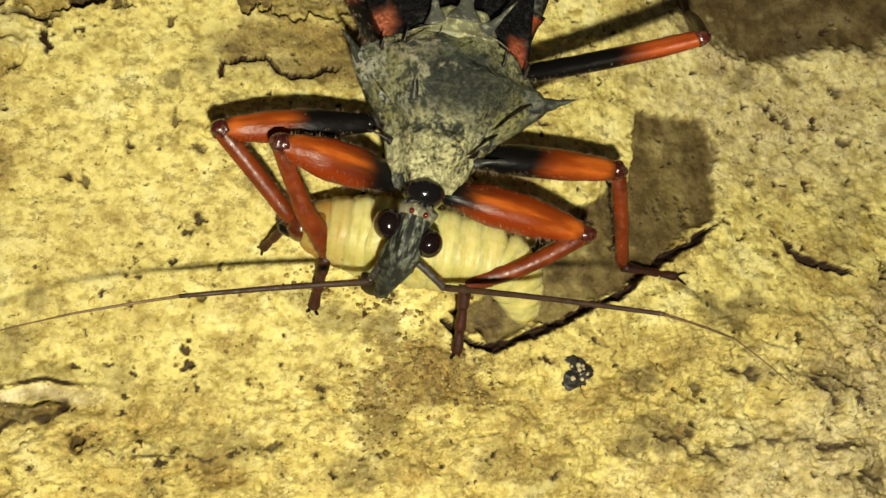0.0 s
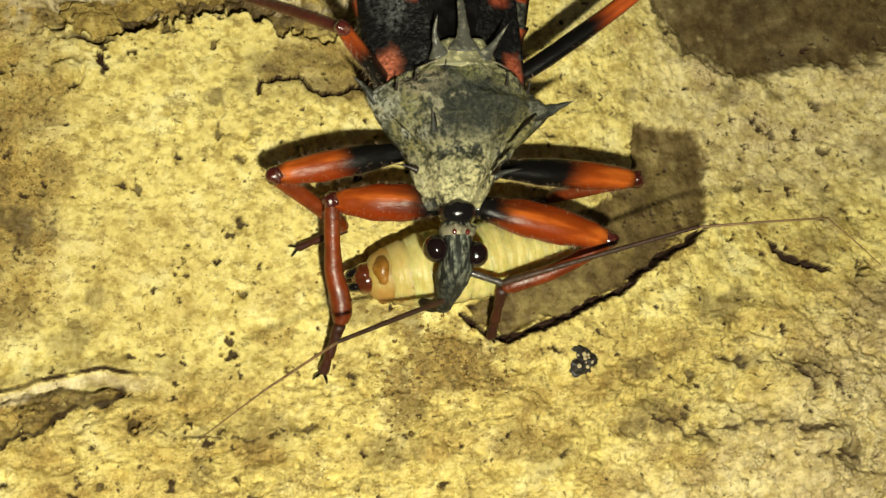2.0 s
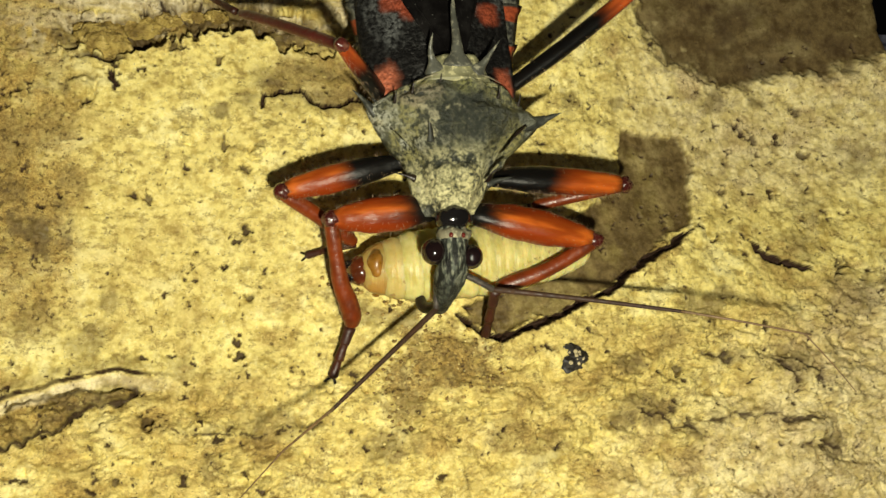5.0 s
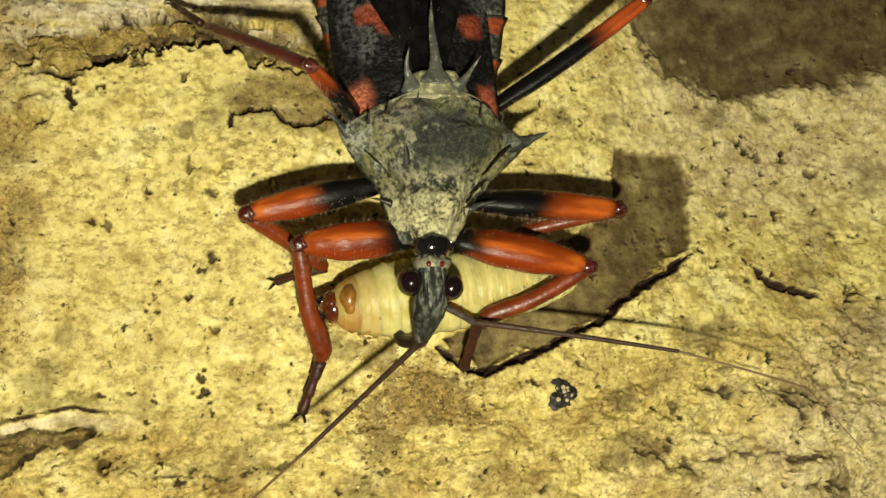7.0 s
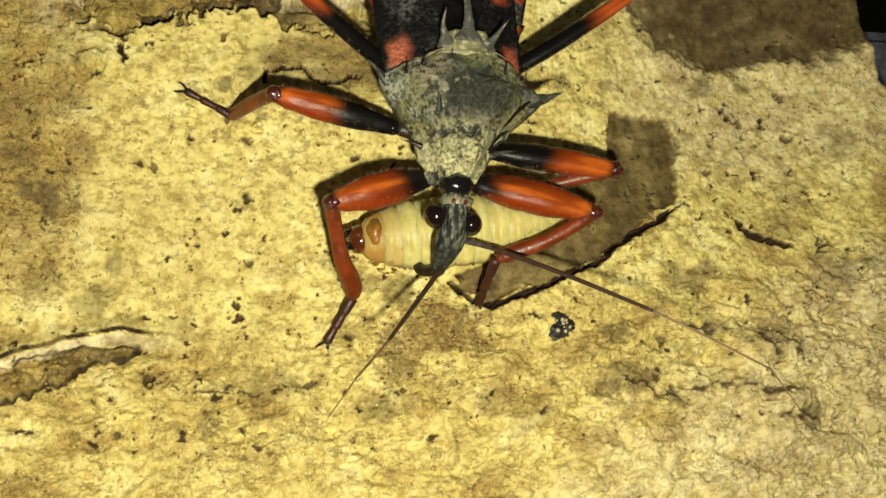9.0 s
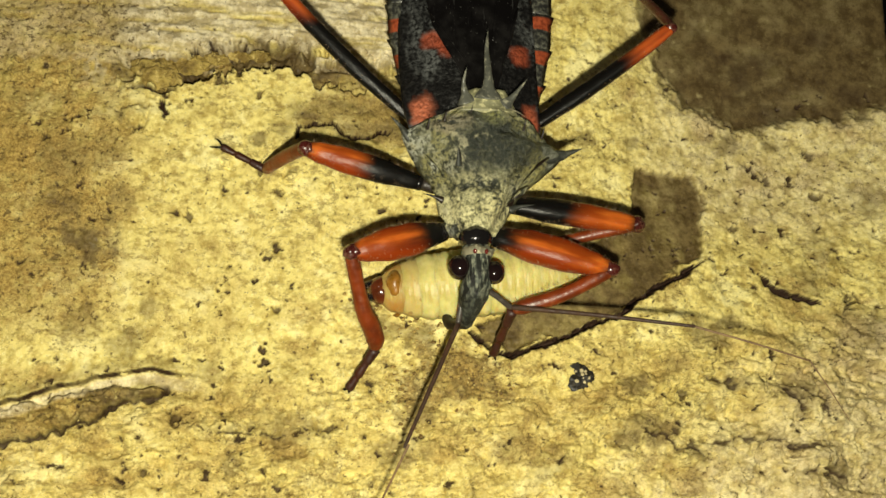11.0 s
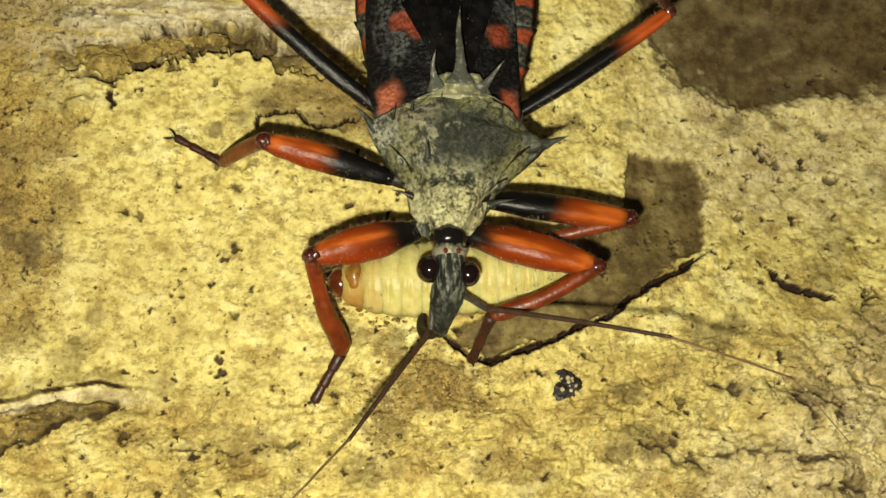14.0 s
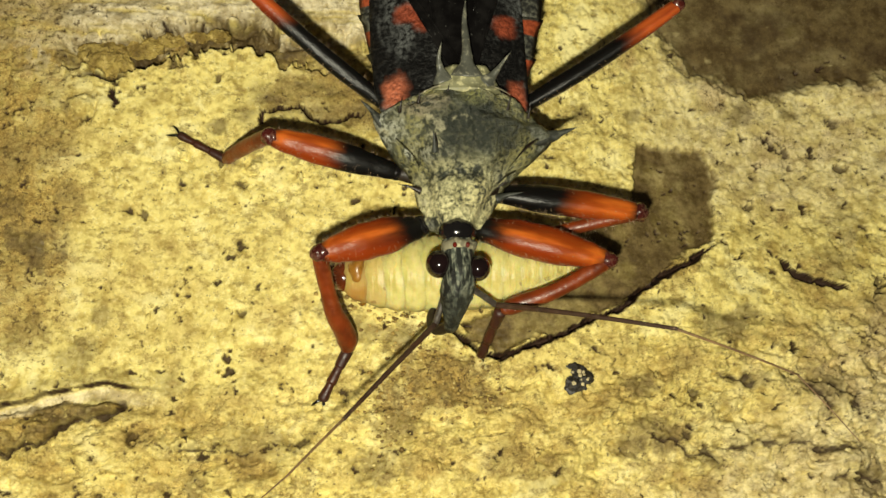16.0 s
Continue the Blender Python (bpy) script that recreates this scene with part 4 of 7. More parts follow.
def bark_crumbs():
    """Loose and half-sunk cream grains all over the crust, as one piece of stuff."""
    rs = np.random.RandomState(17)
    n = 2600
    x, y = rs.uniform(-31, 35, n), rs.uniform(-18, 17, n)
    keep = fbm(x * 0.3, y * 0.4, 171, 3) + 0.35 * (y < -3) + 0.25 * (x > 12) - 0.05 > rs.uniform(-0.5, 0.5, n)
    keep &= inside(x, y, PATCH) < -0.3
    keep &= inside(x, y, SCAB) < -0.3
    x, y = x[keep], y[keep]
    r = 0.06 + 0.12 * rs.rand(len(x)) ** 3
    z, stain, ochre, pale, shade_grime = bark_surface(x, y)
    bm = bmesh.new()
    bmesh.ops.create_icosphere(bm, subdivisions=2, radius=1.0)
    unit = np.array([v.co[:] for v in bm.verts])
    tri = np.array([[v.index for v in f.verts] for f in bm.faces])
    bm.free()
    verts, faces = [], []
    for k in range(len(x)):
        a = rs.uniform(0, math.pi)
        p = unit * (1 + 0.35 * rs.uniform(-1, 1, (len(unit), 1)) * (np.abs(unit) > 0.3).mean(1, keepdims=True))
        p = p * np.array([rs.uniform(0.9, 1.6), rs.uniform(0.7, 1.1), rs.uniform(0.25, 0.5)]) * r[k]
        q = np.stack([p[:, 0] * math.cos(a) - p[:, 1] * math.sin(a) + x[k], p[:, 0] * math.sin(a) + p[:, 1] * math.cos(a) + y[k], p[:, 2] + z[k]], -1)
        verts.append(q * MM)
        faces.append(tri + k * len(unit))
    me = bpy.data.meshes.new("bark_crumbs")
    me.from_pydata(np.concatenate(verts).tolist(), [], np.concatenate(faces).tolist())
    at = me.color_attributes.new("tint", "FLOAT_COLOR", "POINT")
    at.data.foreach_set("color", np.repeat(np.stack([0.5 * stain, 0.6 * ochre, pale, 0.15 * shade_grime], -1), len(unit), axis=0).astype(np.float32).ravel())
    me.materials.append(M_BARK)
    me.polygons.foreach_set("use_smooth", [True] * len(me.polygons))
    return tagged(new("bark_crumbs", me), "cream crumbs and grains loose on the bark", "crumbs", kind="stuff")


crumbs = bark_crumbs()


def dirt_grains():
    """Damp amber-brown grains strewn where the beak works, as one piece of stuff."""
    rs = np.random.RandomState(23)
    x, y = rs.uniform(-8.5, 5.0, 2600), rs.uniform(-14.5, -2.0, 2600)
    near = inside(x + 0.6 * fbm(x, y, 181, 3), y + 0.6 * fbm(x, y, 183, 3), MOUTH) + 0.9 * fbm(x * 0.8, y * 0.8, 185, 3)
    # and in a band of crumbs along the grub
    near = np.maximum(near, 0.9 - away(x, y, ((-6.4, -3.3), (-4.4, -4.7), (-2.2, -5.8), (0.0, -6.2)))[0] / 0.75 + 0.9 * fbm(x * 1.1, y * 1.1, 187, 3))
    keep = (near > -0.4) & (rs.rand(len(x)) < 0.38)
    x, y = x[keep], y[keep]
    z = bark_surface(x, y)[0]
    bm = bmesh.new()
    bmesh.ops.create_icosphere(bm, subdivisions=1, radius=1.0)
    unit = np.array([v.co[:] for v in bm.verts])
    tri = np.array([[v.index for v in f.verts] for f in bm.faces])
    bm.free()
    size = 0.05 + 0.11 * rs.rand(len(x)) ** 2
    p = unit[None] * (1 + 0.45 * rs.uniform(-1, 1, (len(x), len(unit), 1))) * size[:, None, None] * np.array([1.2, 0.9, 0.7])
    p = p + np.stack([x, y, z + 0.02], -1)[:, None, :]
    me = bpy.data.meshes.new("dirt_grains")
    me.from_pydata((p.reshape(-1, 3) * MM).tolist(), [], (tri[None] + (np.arange(len(x)) * len(unit))[:, None, None]).reshape(-1, 3).tolist())
    me.materials.append(M_GRAINS)
    me.polygons.foreach_set("use_smooth", [True] * len(me.polygons))
    return tagged(new("dirt_grains", me), "damp amber-brown grains of dirt on the bark", "dirt", kind="stuff")


grains = dirt_grains()

bm = bmesh.new()
bmesh.ops.create_cube(bm, size=1.0, matrix=Matrix.Translation((0, -207, -24)) @ Matrix.Diagonal((900, 460, 20, 1)))
bmesh.ops.bevel(bm, geom=bm.edges[:], offset=2, segments=2, affect="EDGES")
table = tagged(part("table", bm, M_TABLE, None), "pale blue-grey painted table top under the bark", "table", kind="structure")
bm = bmesh.new()
bmesh.ops.create_grid(bm, x_segments=8, y_segments=8, size=3000, matrix=Matrix.Translation((0, 0, -740)))
floor = tagged(part("floor", bm, M_FLOOR, None), "dark floor far below the table edge", "floor", kind="structure")


def debris_chip():
    """A small black flake with white crumbs on it."""
    root = new("debris_chip")
    root.location = (9.0 * MM, -8.75 * MM, (float(ground_height(np.array(9.0), np.array(-8.75))) + 0.05) * MM)
    bm = bmesh.new()
    bmesh.ops.create_icosphere(bm, subdivisions=4, radius=1.0)
    for v in bm.verts:
        a = math.atan2(v.co.y, v.co.x)
        k = 1 + 0.15 * math.cos(3 * (a - 0.05)) + 0.22 * noise.noise(v.co * 1.6) + 0.25 * noise.noise(v.co * 4.2)
        v.co = Vector((v.co.x * 0.95 * k, v.co.y * 0.88 * k, max(-0.12, v.co.z * 0.34 * k)))
    part("flake", bm, M_CHIP, root, smooth=False)
    rnd = random.Random(3)
    for i in range(14):
        bm = bmesh.new()
        bmesh.ops.create_icosphere(bm, subdivisions=2, radius=rnd.uniform(0.05, 0.17))
        at = Vector((rnd.uniform(-0.35, 0.65), rnd.uniform(-0.45, 0.45), 0.27))
        for v in bm.verts:
            v.co = v.co * (1 + 0.5 * noise.noise(v.co * 9 + at)) + at
        part("crumb", bm, M_CRUMB, root, "small white crumb" if i == 0 else "")
    return tagged(root, "small black flake with white crumbs on the bark", "debris")


debris_chip()


# ---- the assassin bug: its own space has y towards its tail, z up, the origin under its neck ----
bug = tagged(new("assassin_bug"), "grey spiny assassin bug with orange-banded black legs", "insect")

bm = bmesh.new()
SHELL = ((-2.45, -1.45, 1.60, 4.9, 6.75), (-2.1, -1.70, 1.85, 4.8, 7.15), (-1.2, -2.05, 2.40, 4.8, 7.35), (-0.4, -2.35, 2.90, 4.9, 7.45), (0.3, -2.50, 3.25, 5.0, 7.4), (0.9, -2.80, 3.75, 5.2, 7.5), (1.7, -3.60, 4.75, 5.5, 7.9), (2.5, -4.20, 5.65, 5.9, 8.2), (3.05, -4.55, 6.15, 6.15, 8.35), (3.4, -4.75, 6.05, 6.25, 8.4), (3.9, -4.95, 5.15, 6.4, 8.5), (4.3, -4.45, 4.65, 6.8, 8.5), (4.75, -3.50, 4.05, 7.1, 8.45), (5.15, -2.70, 3.40, 7.4, 8.4), (5.45, -1.80, 2.60, 7.6, 8.3), (5.65, -0.80, 1.60, 7.7, 8.2))
rings = []
for i in range((len(SHELL) - 1) * 4 + 1):
    k, f = min(i // 4, len(SHELL) - 2), i / 4 - min(i // 4, len(SHELL) - 2)
    y, xl, xr, ze, zt = (a + (b - a) * f for a, b in zip(SHELL[k], SHELL[k + 1]))
    ring = []
    for j in range(33):
        u = j / 16 - 1
        x = xl + (xr - xl) * (u + 1) / 2
        z = ze + (zt - ze) * (1 - abs(u) ** 2.3)
        mid = (x - (xl + xr) / 2)
        z -= 0.32 * math.exp(-(mid / 0.35) ** 2) * (1 if y < 0.6 else 0.25) * (zt - ze) / 2
        z -= 0.35 * math.exp(-((y - 0.55) / 0.35) ** 2) * (1 - u * u)
        for keel, wide in ((-1.15 - 0.12 * y, 0.4), (1.75 + 0.12 * y, 0.45)):
            z += 0.34 * math.exp(-((x - keel) / wide) ** 2) * float(ease(np.float64(4.2 - y), 0, 3)) * (0.5 + 0.8 * abs(noise.noise(Vector((x, y * 1.3, 4)))))
        z -= 0.30 * math.exp(-((x - 0.35) / 0.7) ** 2 - ((y - 2.6) / 1.6) ** 2)
        z -= 0.22 * math.exp(-((abs(u) - 0.72) / 0.12) ** 2)
        p = Vector((x, y, z))
        z += 0.30 * noise.noise(p * 1.0) + 0.22 * noise.noise(p * 2.2) * (1.7 if y < 0.8 else 0.9)
        ring.append(Vector((x + 0.05 * noise.noise(p * 2.1), y, z)))
    for j in range(15):
        u = 1 - (j + 1) / 8
        ring.append(Vector(((xl + xr) / 2 + (xr - xl) / 2 * u * 0.9, y, ze - (ze - 3.6) * (1 - abs(u) ** 3) * ease(np.float64(5.8 - y), 0, 2))))
    rings.append(ring)
pronotum = part("pronotum", loft(bm, rings), M_SHELL, bug, "dusty grey-green pronotum with a pale crusted front")


def spine(pts, radii, parent, mat, label=""):
    bm = bmesh.new()
    return part("spine", tube(bm, pts, radii, 12, 0.75, 5, 0.12), mat, parent, label)


spine(((4.6, 2.7, 6.5), (5.4, 3.0, 6.4), (6.0, 3.17, 6.42), (6.6, 3.38, 6.5), (7.45, 3.65, 6.7)), (0.3, 0.46, 0.36, 0.18, 0.01), pronotum, M_SPINE, "sharp dark shoulder spine")
spine(((-4.0, 3.2, 6.3), (-4.6, 4.0, 6.5), (-5.1, 4.6, 6.6), (-5.75, 5.15, 6.8)), (0.32, 0.28, 0.14, 0.01), pronotum, M_SPINE, "sharp dark shoulder spine")
spine(((2.5, -0.6, 5.5), (3.2, -0.4, 5.65), (4.2, -0.25, 5.8)), (0.32, 0.14, 0.01), pronotum, M_SPINE)
spine(((-2.0, -0.2, 5.6), (-2.7, 0.0, 5.75), (-3.4, 0.1, 5.9)), (0.26, 0.08, 0.01), pronotum, M_BEAK)
spine(((-1.3, 1.5, 7.7), (-1.36, 1.9, 8.1), (-1.45, 2.45, 8.55)), (0.26, 0.13, 0.01), pronotum, M_SPINE)
for x, y in ((-2.3, 4.7), (-0.6, 5.1), (3.0, 4.4), (4.2, 3.9), (-3.4, 4.1)):
    spine(((x, y - 0.35, 8.1), (x + 0.05, y, 8.45), (x + 0.1, y + 0.32, 8.6)), (0.11, 0.05, 0.01), pronotum, M_BEAK)
# oblique folds on the shoulder
for pts in (((3.1, 0.7, 7.0), (4.0, 1.5, 7.35), (4.9, 2.6, 7.2)), ((2.4, -0.4, 6.9), (3.0, 0.1, 6.95), (3.5, 0.6, 6.8)), ((-2.2, 0.7, 7.0), (-2.8, 1.4, 7.2), (-3.6, 2.4, 7.3))):
    bm = bmesh.new()
    part("fold", tube(bm, pts, (0.05, 0.2, 0.05), 10, 0.8, 6, 0.2), M_SHELL, pronotum)

# dark strips laid on the shell to stand for shade in its grooves
for pts in (((3.5, 1.25, 7.25), (4.2, 1.95, 7.35), (4.9, 2.65, 7.2)), ((2.35, -0.45, 6.95), (2.95, 0.0, 7.0), (3.5, 0.5, 6.85)), ((-1.05, 1.3, 7.75), (-1.25, 1.9, 7.95), (-1.3, 2.5, 8.15)), ((1.9, -1.0, 7.2), (2.3, -0.7, 7.0), (2.6, -0.2, 6.9))):
    bm = bmesh.new()
    part("crease_shade", tube(bm, pts, (0.02, 0.13, 0.02), 8, 0.7, 6, 0.4), M_BEAK, pronotum, "dark strip standing for the shade in a groove")

bm = bmesh.new()
part("rear_margin", tube(bm, ((-2.2, 4.95, 8.1), (-1.2, 5.4, 8.3), (0.5, 5.72, 8.32), (2.2, 5.45, 8.3), (3.2, 5.0, 8.15)), (0.02, 0.06, 0.07, 0.06, 0.02), 8, 0.8, 12, 0.9), M_PALE, pronotum, "pale beaded rear margin")

bm = bmesh.new()
scut_rings = []
for i in range(13):
    y = 5.2 + i * 0.135
    half = 2.05 - 0.75 * (i / 12) ** 1.3
    ring = [Vector((0.6 + half * math.cos(a), y, 7.85 + 0.68 * math.sin(a) * (1 - 0.2 * i / 12))) for a in (2 * math.pi * k / 28 for k in range(28))]
    scut_rings.append([p + Vector((0, 0, 0.16 * noise.noise(p * 2.8))) for p in ring])
scutellum = part("scutellum", loft(bm, scut_rings), M_SCUT, bug, "grey scutellum with three upright spines")
spine(((0.6, 6.25, 8.1), (0.6, 7.0, 8.5), (0.52, 8.2, 8.7), (0.45, 9.5, 8.8), (0.55, 11.0, 8.9)), (1.1, 0.38, 0.25, 0.15, 0.01), scutellum, M_HORN, "long grey curved spine")
spine(((-0.75, 5.9, 8.0), (-1.0, 6.5, 8.4), (-1.1, 7.1, 8.7), (-0.95, 7.9, 9.1)), (0.72, 0.23, 0.12, 0.01), scutellum, M_HORN)
spine(((1.75, 5.8, 8.0), (2.2, 6.25, 8.35), (2.65, 6.8, 8.6), (3.2, 7.5, 8.9)), (0.72, 0.23, 0.12, 0.01), scutellum, M_HORN)

# neck, head, eyes, beak
bm = bmesh.new()
neck = part("neck", ball(bm, (0.08, -2.92, 6.05), (1.12, 0.9, 1.02), 28, 16), M_BLACK, bug, "glossy black neck")
bm = bmesh.new()
HEAD = ((-3.15, 0.10, 0.55, 6.0, 0.60), (-3.45, 0.10, 0.92, 6.1, 0.78), (-3.85, 0.12, 1.05, 6.15, 0.85), (-4.25, 0.12, 0.92, 6.15, 0.85), (-4.9, 0.14, 0.84, 6.25, 0.88), (-5.6, 0.10, 0.93, 6.1, 0.9), (-6.2, 0.06, 1.03, 5.85, 0.95), (-6.8, -0.02, 0.96, 5.5, 0.95), (-7.4, -0.10, 0.72, 5.05, 0.85), (-7.9, -0.18, 0.52, 4.6, 0.72), (-8.3, -0.25, 0.42, 4.2, 0.52), (-8.5, -0.28, 0.2, 4.0, 0.28))
rings = []
for i in range((len(HEAD) - 1) * 4 + 1):
    k, f = min(i // 4, len(HEAD) - 2), i / 4 - min(i // 4, len(HEAD) - 2)
    y, c, hw, zc, hh = (a + (b - a) * f for a, b in zip(HEAD[k], HEAD[k + 1]))
    ring = []
    for j in range(28):
        a = 2 * math.pi * j / 28
        p = Vector((c + hw * math.cos(a), y, zc + hh * math.sin(a)))
        keel = 0.10 * math.exp(-((a - math.pi / 2) / 0.28) ** 2) * (1 if y < -5.2 else 0)
        ring.append(p + Vector((0, 0, keel)) + 0.05 * noise.noise(p * 3.0) * Vector((1, 0, 1)))
    rings.append(ring)
head = part("head", loft(bm, rings), M_HEAD, bug, "narrow dark grey dusty head")
bm = bmesh.new()
ball(bm, (0.12, -3.85, 6.35), (1.08, 0.56, 0.70), 32, 18)
for v in bm.verts:
    v.co += 0.13 * noise.noise(v.co * 2.6) * Vector((1, 1, 1))
part("crest", bm, M_PALE, head, "pale crusted band behind the eyes")
for x, y, r in ((-1.05, -4.9, 0.82), (1.22, -5.15, 0.76)):
    bm = bmesh.new()
    part("eye", ball(bm, (x, y, 6.2), (r * 0.98, r, r), 32, 20), M_EYE, head, "glossy dark maroon bulging eye")
for x in (-0.22, 0.52):
    bm = bmesh.new()
    part("ocellus", ball(bm, (x + 0.05, -3.95, 7.02), (0.14, 0.17, 0.14), 16, 10), M_OCEL, head, "tiny glassy red ocellus")
bm = bmesh.new()
part("beak", tube(bm, ((-0.3, -8.0, 3.9), (-0.75, -8.1, 3.2), (-1.15, -7.9, 2.7), (-1.25, -7.2, 2.4), (-1.0, -6.4, 2.3)), (0.34, 0.38, 0.38, 0.32, 0.15), 14), M_BEAK, head, "curved dark brown beak sunk into the grub")
for x in (-0.75, 0.78):
    bm = bmesh.new()
    part("feeler_socket", ball(bm, (x, -6.35, 5.6), (0.26, 0.34, 0.28), 16, 10), M_HEAD, head)

# chest, abdomen, wings
bm = bmesh.new()
tube(bm, ((0.1, -2.4, 4.8), (0.1, -0.5, 4.4), (0.2, 2.0, 4.3), (0.2, 5.0, 4.6), (0.1, 7.5, 4.8)), (1.2, 2.0, 3.0, 3.8, 3.6), 24, 0.62, 5, 0.06)
part("thorax", bm, M_ABDOMEN, bug)
bm = bmesh.new()
tube(bm, ((0.1, 4.8, 4.9), (0.05, 8, 4.7), (0.0, 12, 4.4), (0.0, 17, 4.2), (0.0, 22, 4.1), (0.0, 26, 4.2), (0.0, 27.5, 4.3)), (3.6, 4.6, 5.1, 5.2, 4.6, 2.6, 0.8), 28, 0.42, 5)
part("abdomen", bm, M_ABDOMEN, bug, "dark flattened abdomen")


def half_width(y):
    return np.interp(y, [4, 6, 9, 12, 16, 20, 24, 26.5, 27.6], [3.9, 4.45, 5.2, 5.8, 6.0, 5.6, 4.2, 2.2, 0.8])


for side in (-1, 1):
    for k in range(7):
        y0 = 6.0 + 2.75 * k
        bm = bmesh.new()
        rings = []
        for i in range(9):
            f = i / 8
            y = y0 + 2.72 * f
            out = float(half_width(y)) + 0.22 * ease(np.float64(f), 0.72, 1.0)
            inn = out - 1.7
            zz = 5.75 - 0.03 * (y - 6)
            ring = [Vector((side * (inn + (out - inn) * q), y, zz + 0.18 * math.sin(math.pi * q) - 0.25 * q + dz)) for q, dz in ((0, 0.1), (0.25, 0.12), (0.5, 0.12), (0.75, 0.1), (1, 0.02), (0.75, -0.12), (0.5, -0.15), (0.25, -0.15), (0, -0.15))]
            rings.append(ring)
        part("abdomen_edge", loft(bm, rings), M_EDGE, bug, "black edge plate with an orange bar" if k == 0 else "")


def wing_top(x, y):
    return 7.55 - 0.075 * (y - 5) - 1.15 * (x / 4.9) ** 2


def plate(name, left, right, y0, y1, lift, thick, mat, label, bumps=0.05):
    bm = bmesh.new()
    ny, nx = 40, 18
    top, low = [], []
    for i in range(ny + 1):
        y = y0 + (y1 - y0) * i / ny
        xl, xr = float(left(y)), float(right(y))
        row, row2 = [], []
        for j in range(nx + 1):
            x = xl + (xr - xl) * j / nx
            p = Vector((x, y, 0))
            z = wing_top(x, y) + lift + bumps * noise.noise(p * 1.3) + bumps * 0.5 * noise.noise(p * 3.1)
            row.append(bm.verts.new((x, y, z)))
            row2.append(bm.verts.new((x, y, z - thick)))
        top.append(row)
        low.append(row2)
    for i in range(ny):
        for j in range(nx):
            bm.faces.new((top[i][j], top[i][j + 1], top[i + 1][j + 1], top[i + 1][j]))
            bm.faces.new((low[i][j], low[i + 1][j], low[i + 1][j + 1], low[i][j + 1]))
    for i in range(ny):
        bm.faces.new((top[i][0], top[i + 1][0], low[i + 1][0], low[i][0]))
        bm.faces.new((top[i][nx], low[i][nx], low[i + 1][nx], top[i + 1][nx]))
    for j in range(nx):
        bm.faces.new((top[0][j], low[0][j], low[0][j + 1], top[0][j + 1]))
        bm.faces.new((top[ny][j], top[ny][j + 1], low[ny][j + 1], low[ny][j]))
    return part(name, bm, mat, bug, label)


wl = lambda y: np.interp(y, [4.2, 6, 9, 12, 16, 21, 26], [-4.4, -4.85, -5.1, -5.2, -4.9, -4.0, -1.9])
wr = lambda y: np.interp(y, [4.2, 6, 9, 12, 16, 21, 26], [4.5, 4.55, 4.45, 4.4, 4.3, 3.6, 1.9])
plate("forewing", wl, lambda y: np.interp(y, [4.2, 6, 16, 21, 26], [0.3, 0.4, -1.6, -2.2, -1.3]), 4.4, 25.0, 0.0, 0.12, M_WING, "leathery black forewing with orange-red spots", 0.09)
plate("forewing", lambda y: np.interp(y, [4.2, 6, 16, 21, 26], [0.5, 0.6, 1.8, 2.2, 1.3]), wr, 4.4, 25.0, 0.02, 0.12, M_WING, "leathery black forewing with orange-red spots", 0.09)
membrane = plate("wing_membrane", lambda y: np.interp(y, [6.5, 9, 12, 16, 21, 26.5], [-0.1, -1.4, -2.9, -3.7, -3.4, -1.2]), lambda y: np.interp(y, [6.5, 9, 12, 16, 21, 26.5], [1.2, 1.9, 2.8, 3.5, 3.2, 1.2]), 6.6, 26.3, 0.17, 0.05, M_MEMBRANE, "smooth black folded wing membrane", 0.06)
for a, b in (((-3.3, 13.5), (0.4, 7.2)), ((3.2, 14.0), (1.9, 9.2)), ((-2.2, 17.0), (-1.2, 9.2)), ((2.0, 17.5), (1.2, 11.0)), ((0.2, 18.0), (-0.3, 11.5))):
    pts = [(a[0] + (b[0] - a[0]) * f, a[1] + (b[1] - a[1]) * f) for f in (0, 0.33, 0.66, 1)]
    bm = bmesh.new()
    part("wing_vein", tube(bm, [(x, y, wing_top(x, y) + 0.2) for x, y in pts], (0.05, 0.08, 0.08, 0.04), 8, 0.8, 5), M_MEMBRANE, membrane)


# ---- legs ----
def bristles(length, radius, count, seed, reach=0.45, curve=0.0):
    rnd = random.Random(seed)
    bm = bmesh.new()
    for _ in range(count):
        x, a = rnd.uniform(0.06, 0.96) * length, rnd.choice((0, math.pi)) + rnd.gauss(0, 0.45)
        r = radius(x / length) * 0.97
        root = Vector((x, r * math.cos(a) + curve * math.sin(math.pi * x / length), r * math.sin(a)))
        d = Vector((rnd.uniform(-0.1, 0.5), math.cos(a), math.sin(a))).normalized() * reach * rnd.uniform(0.5, 1.2)
        t = Vector((1, 0, 0)).cross(d).normalized() * 0.012
        s = d.cross(t).normalized() * 0.012
        base = [bm.verts.new(root + t), bm.verts.new(root - t * 0.5 + s), bm.verts.new(root - t * 0.5 - s)]
        tip = bm.verts.new(root + d)
        for i in range(3):
            bm.faces.new((base[i], base[(i + 1) % 3], tip))
    return bm


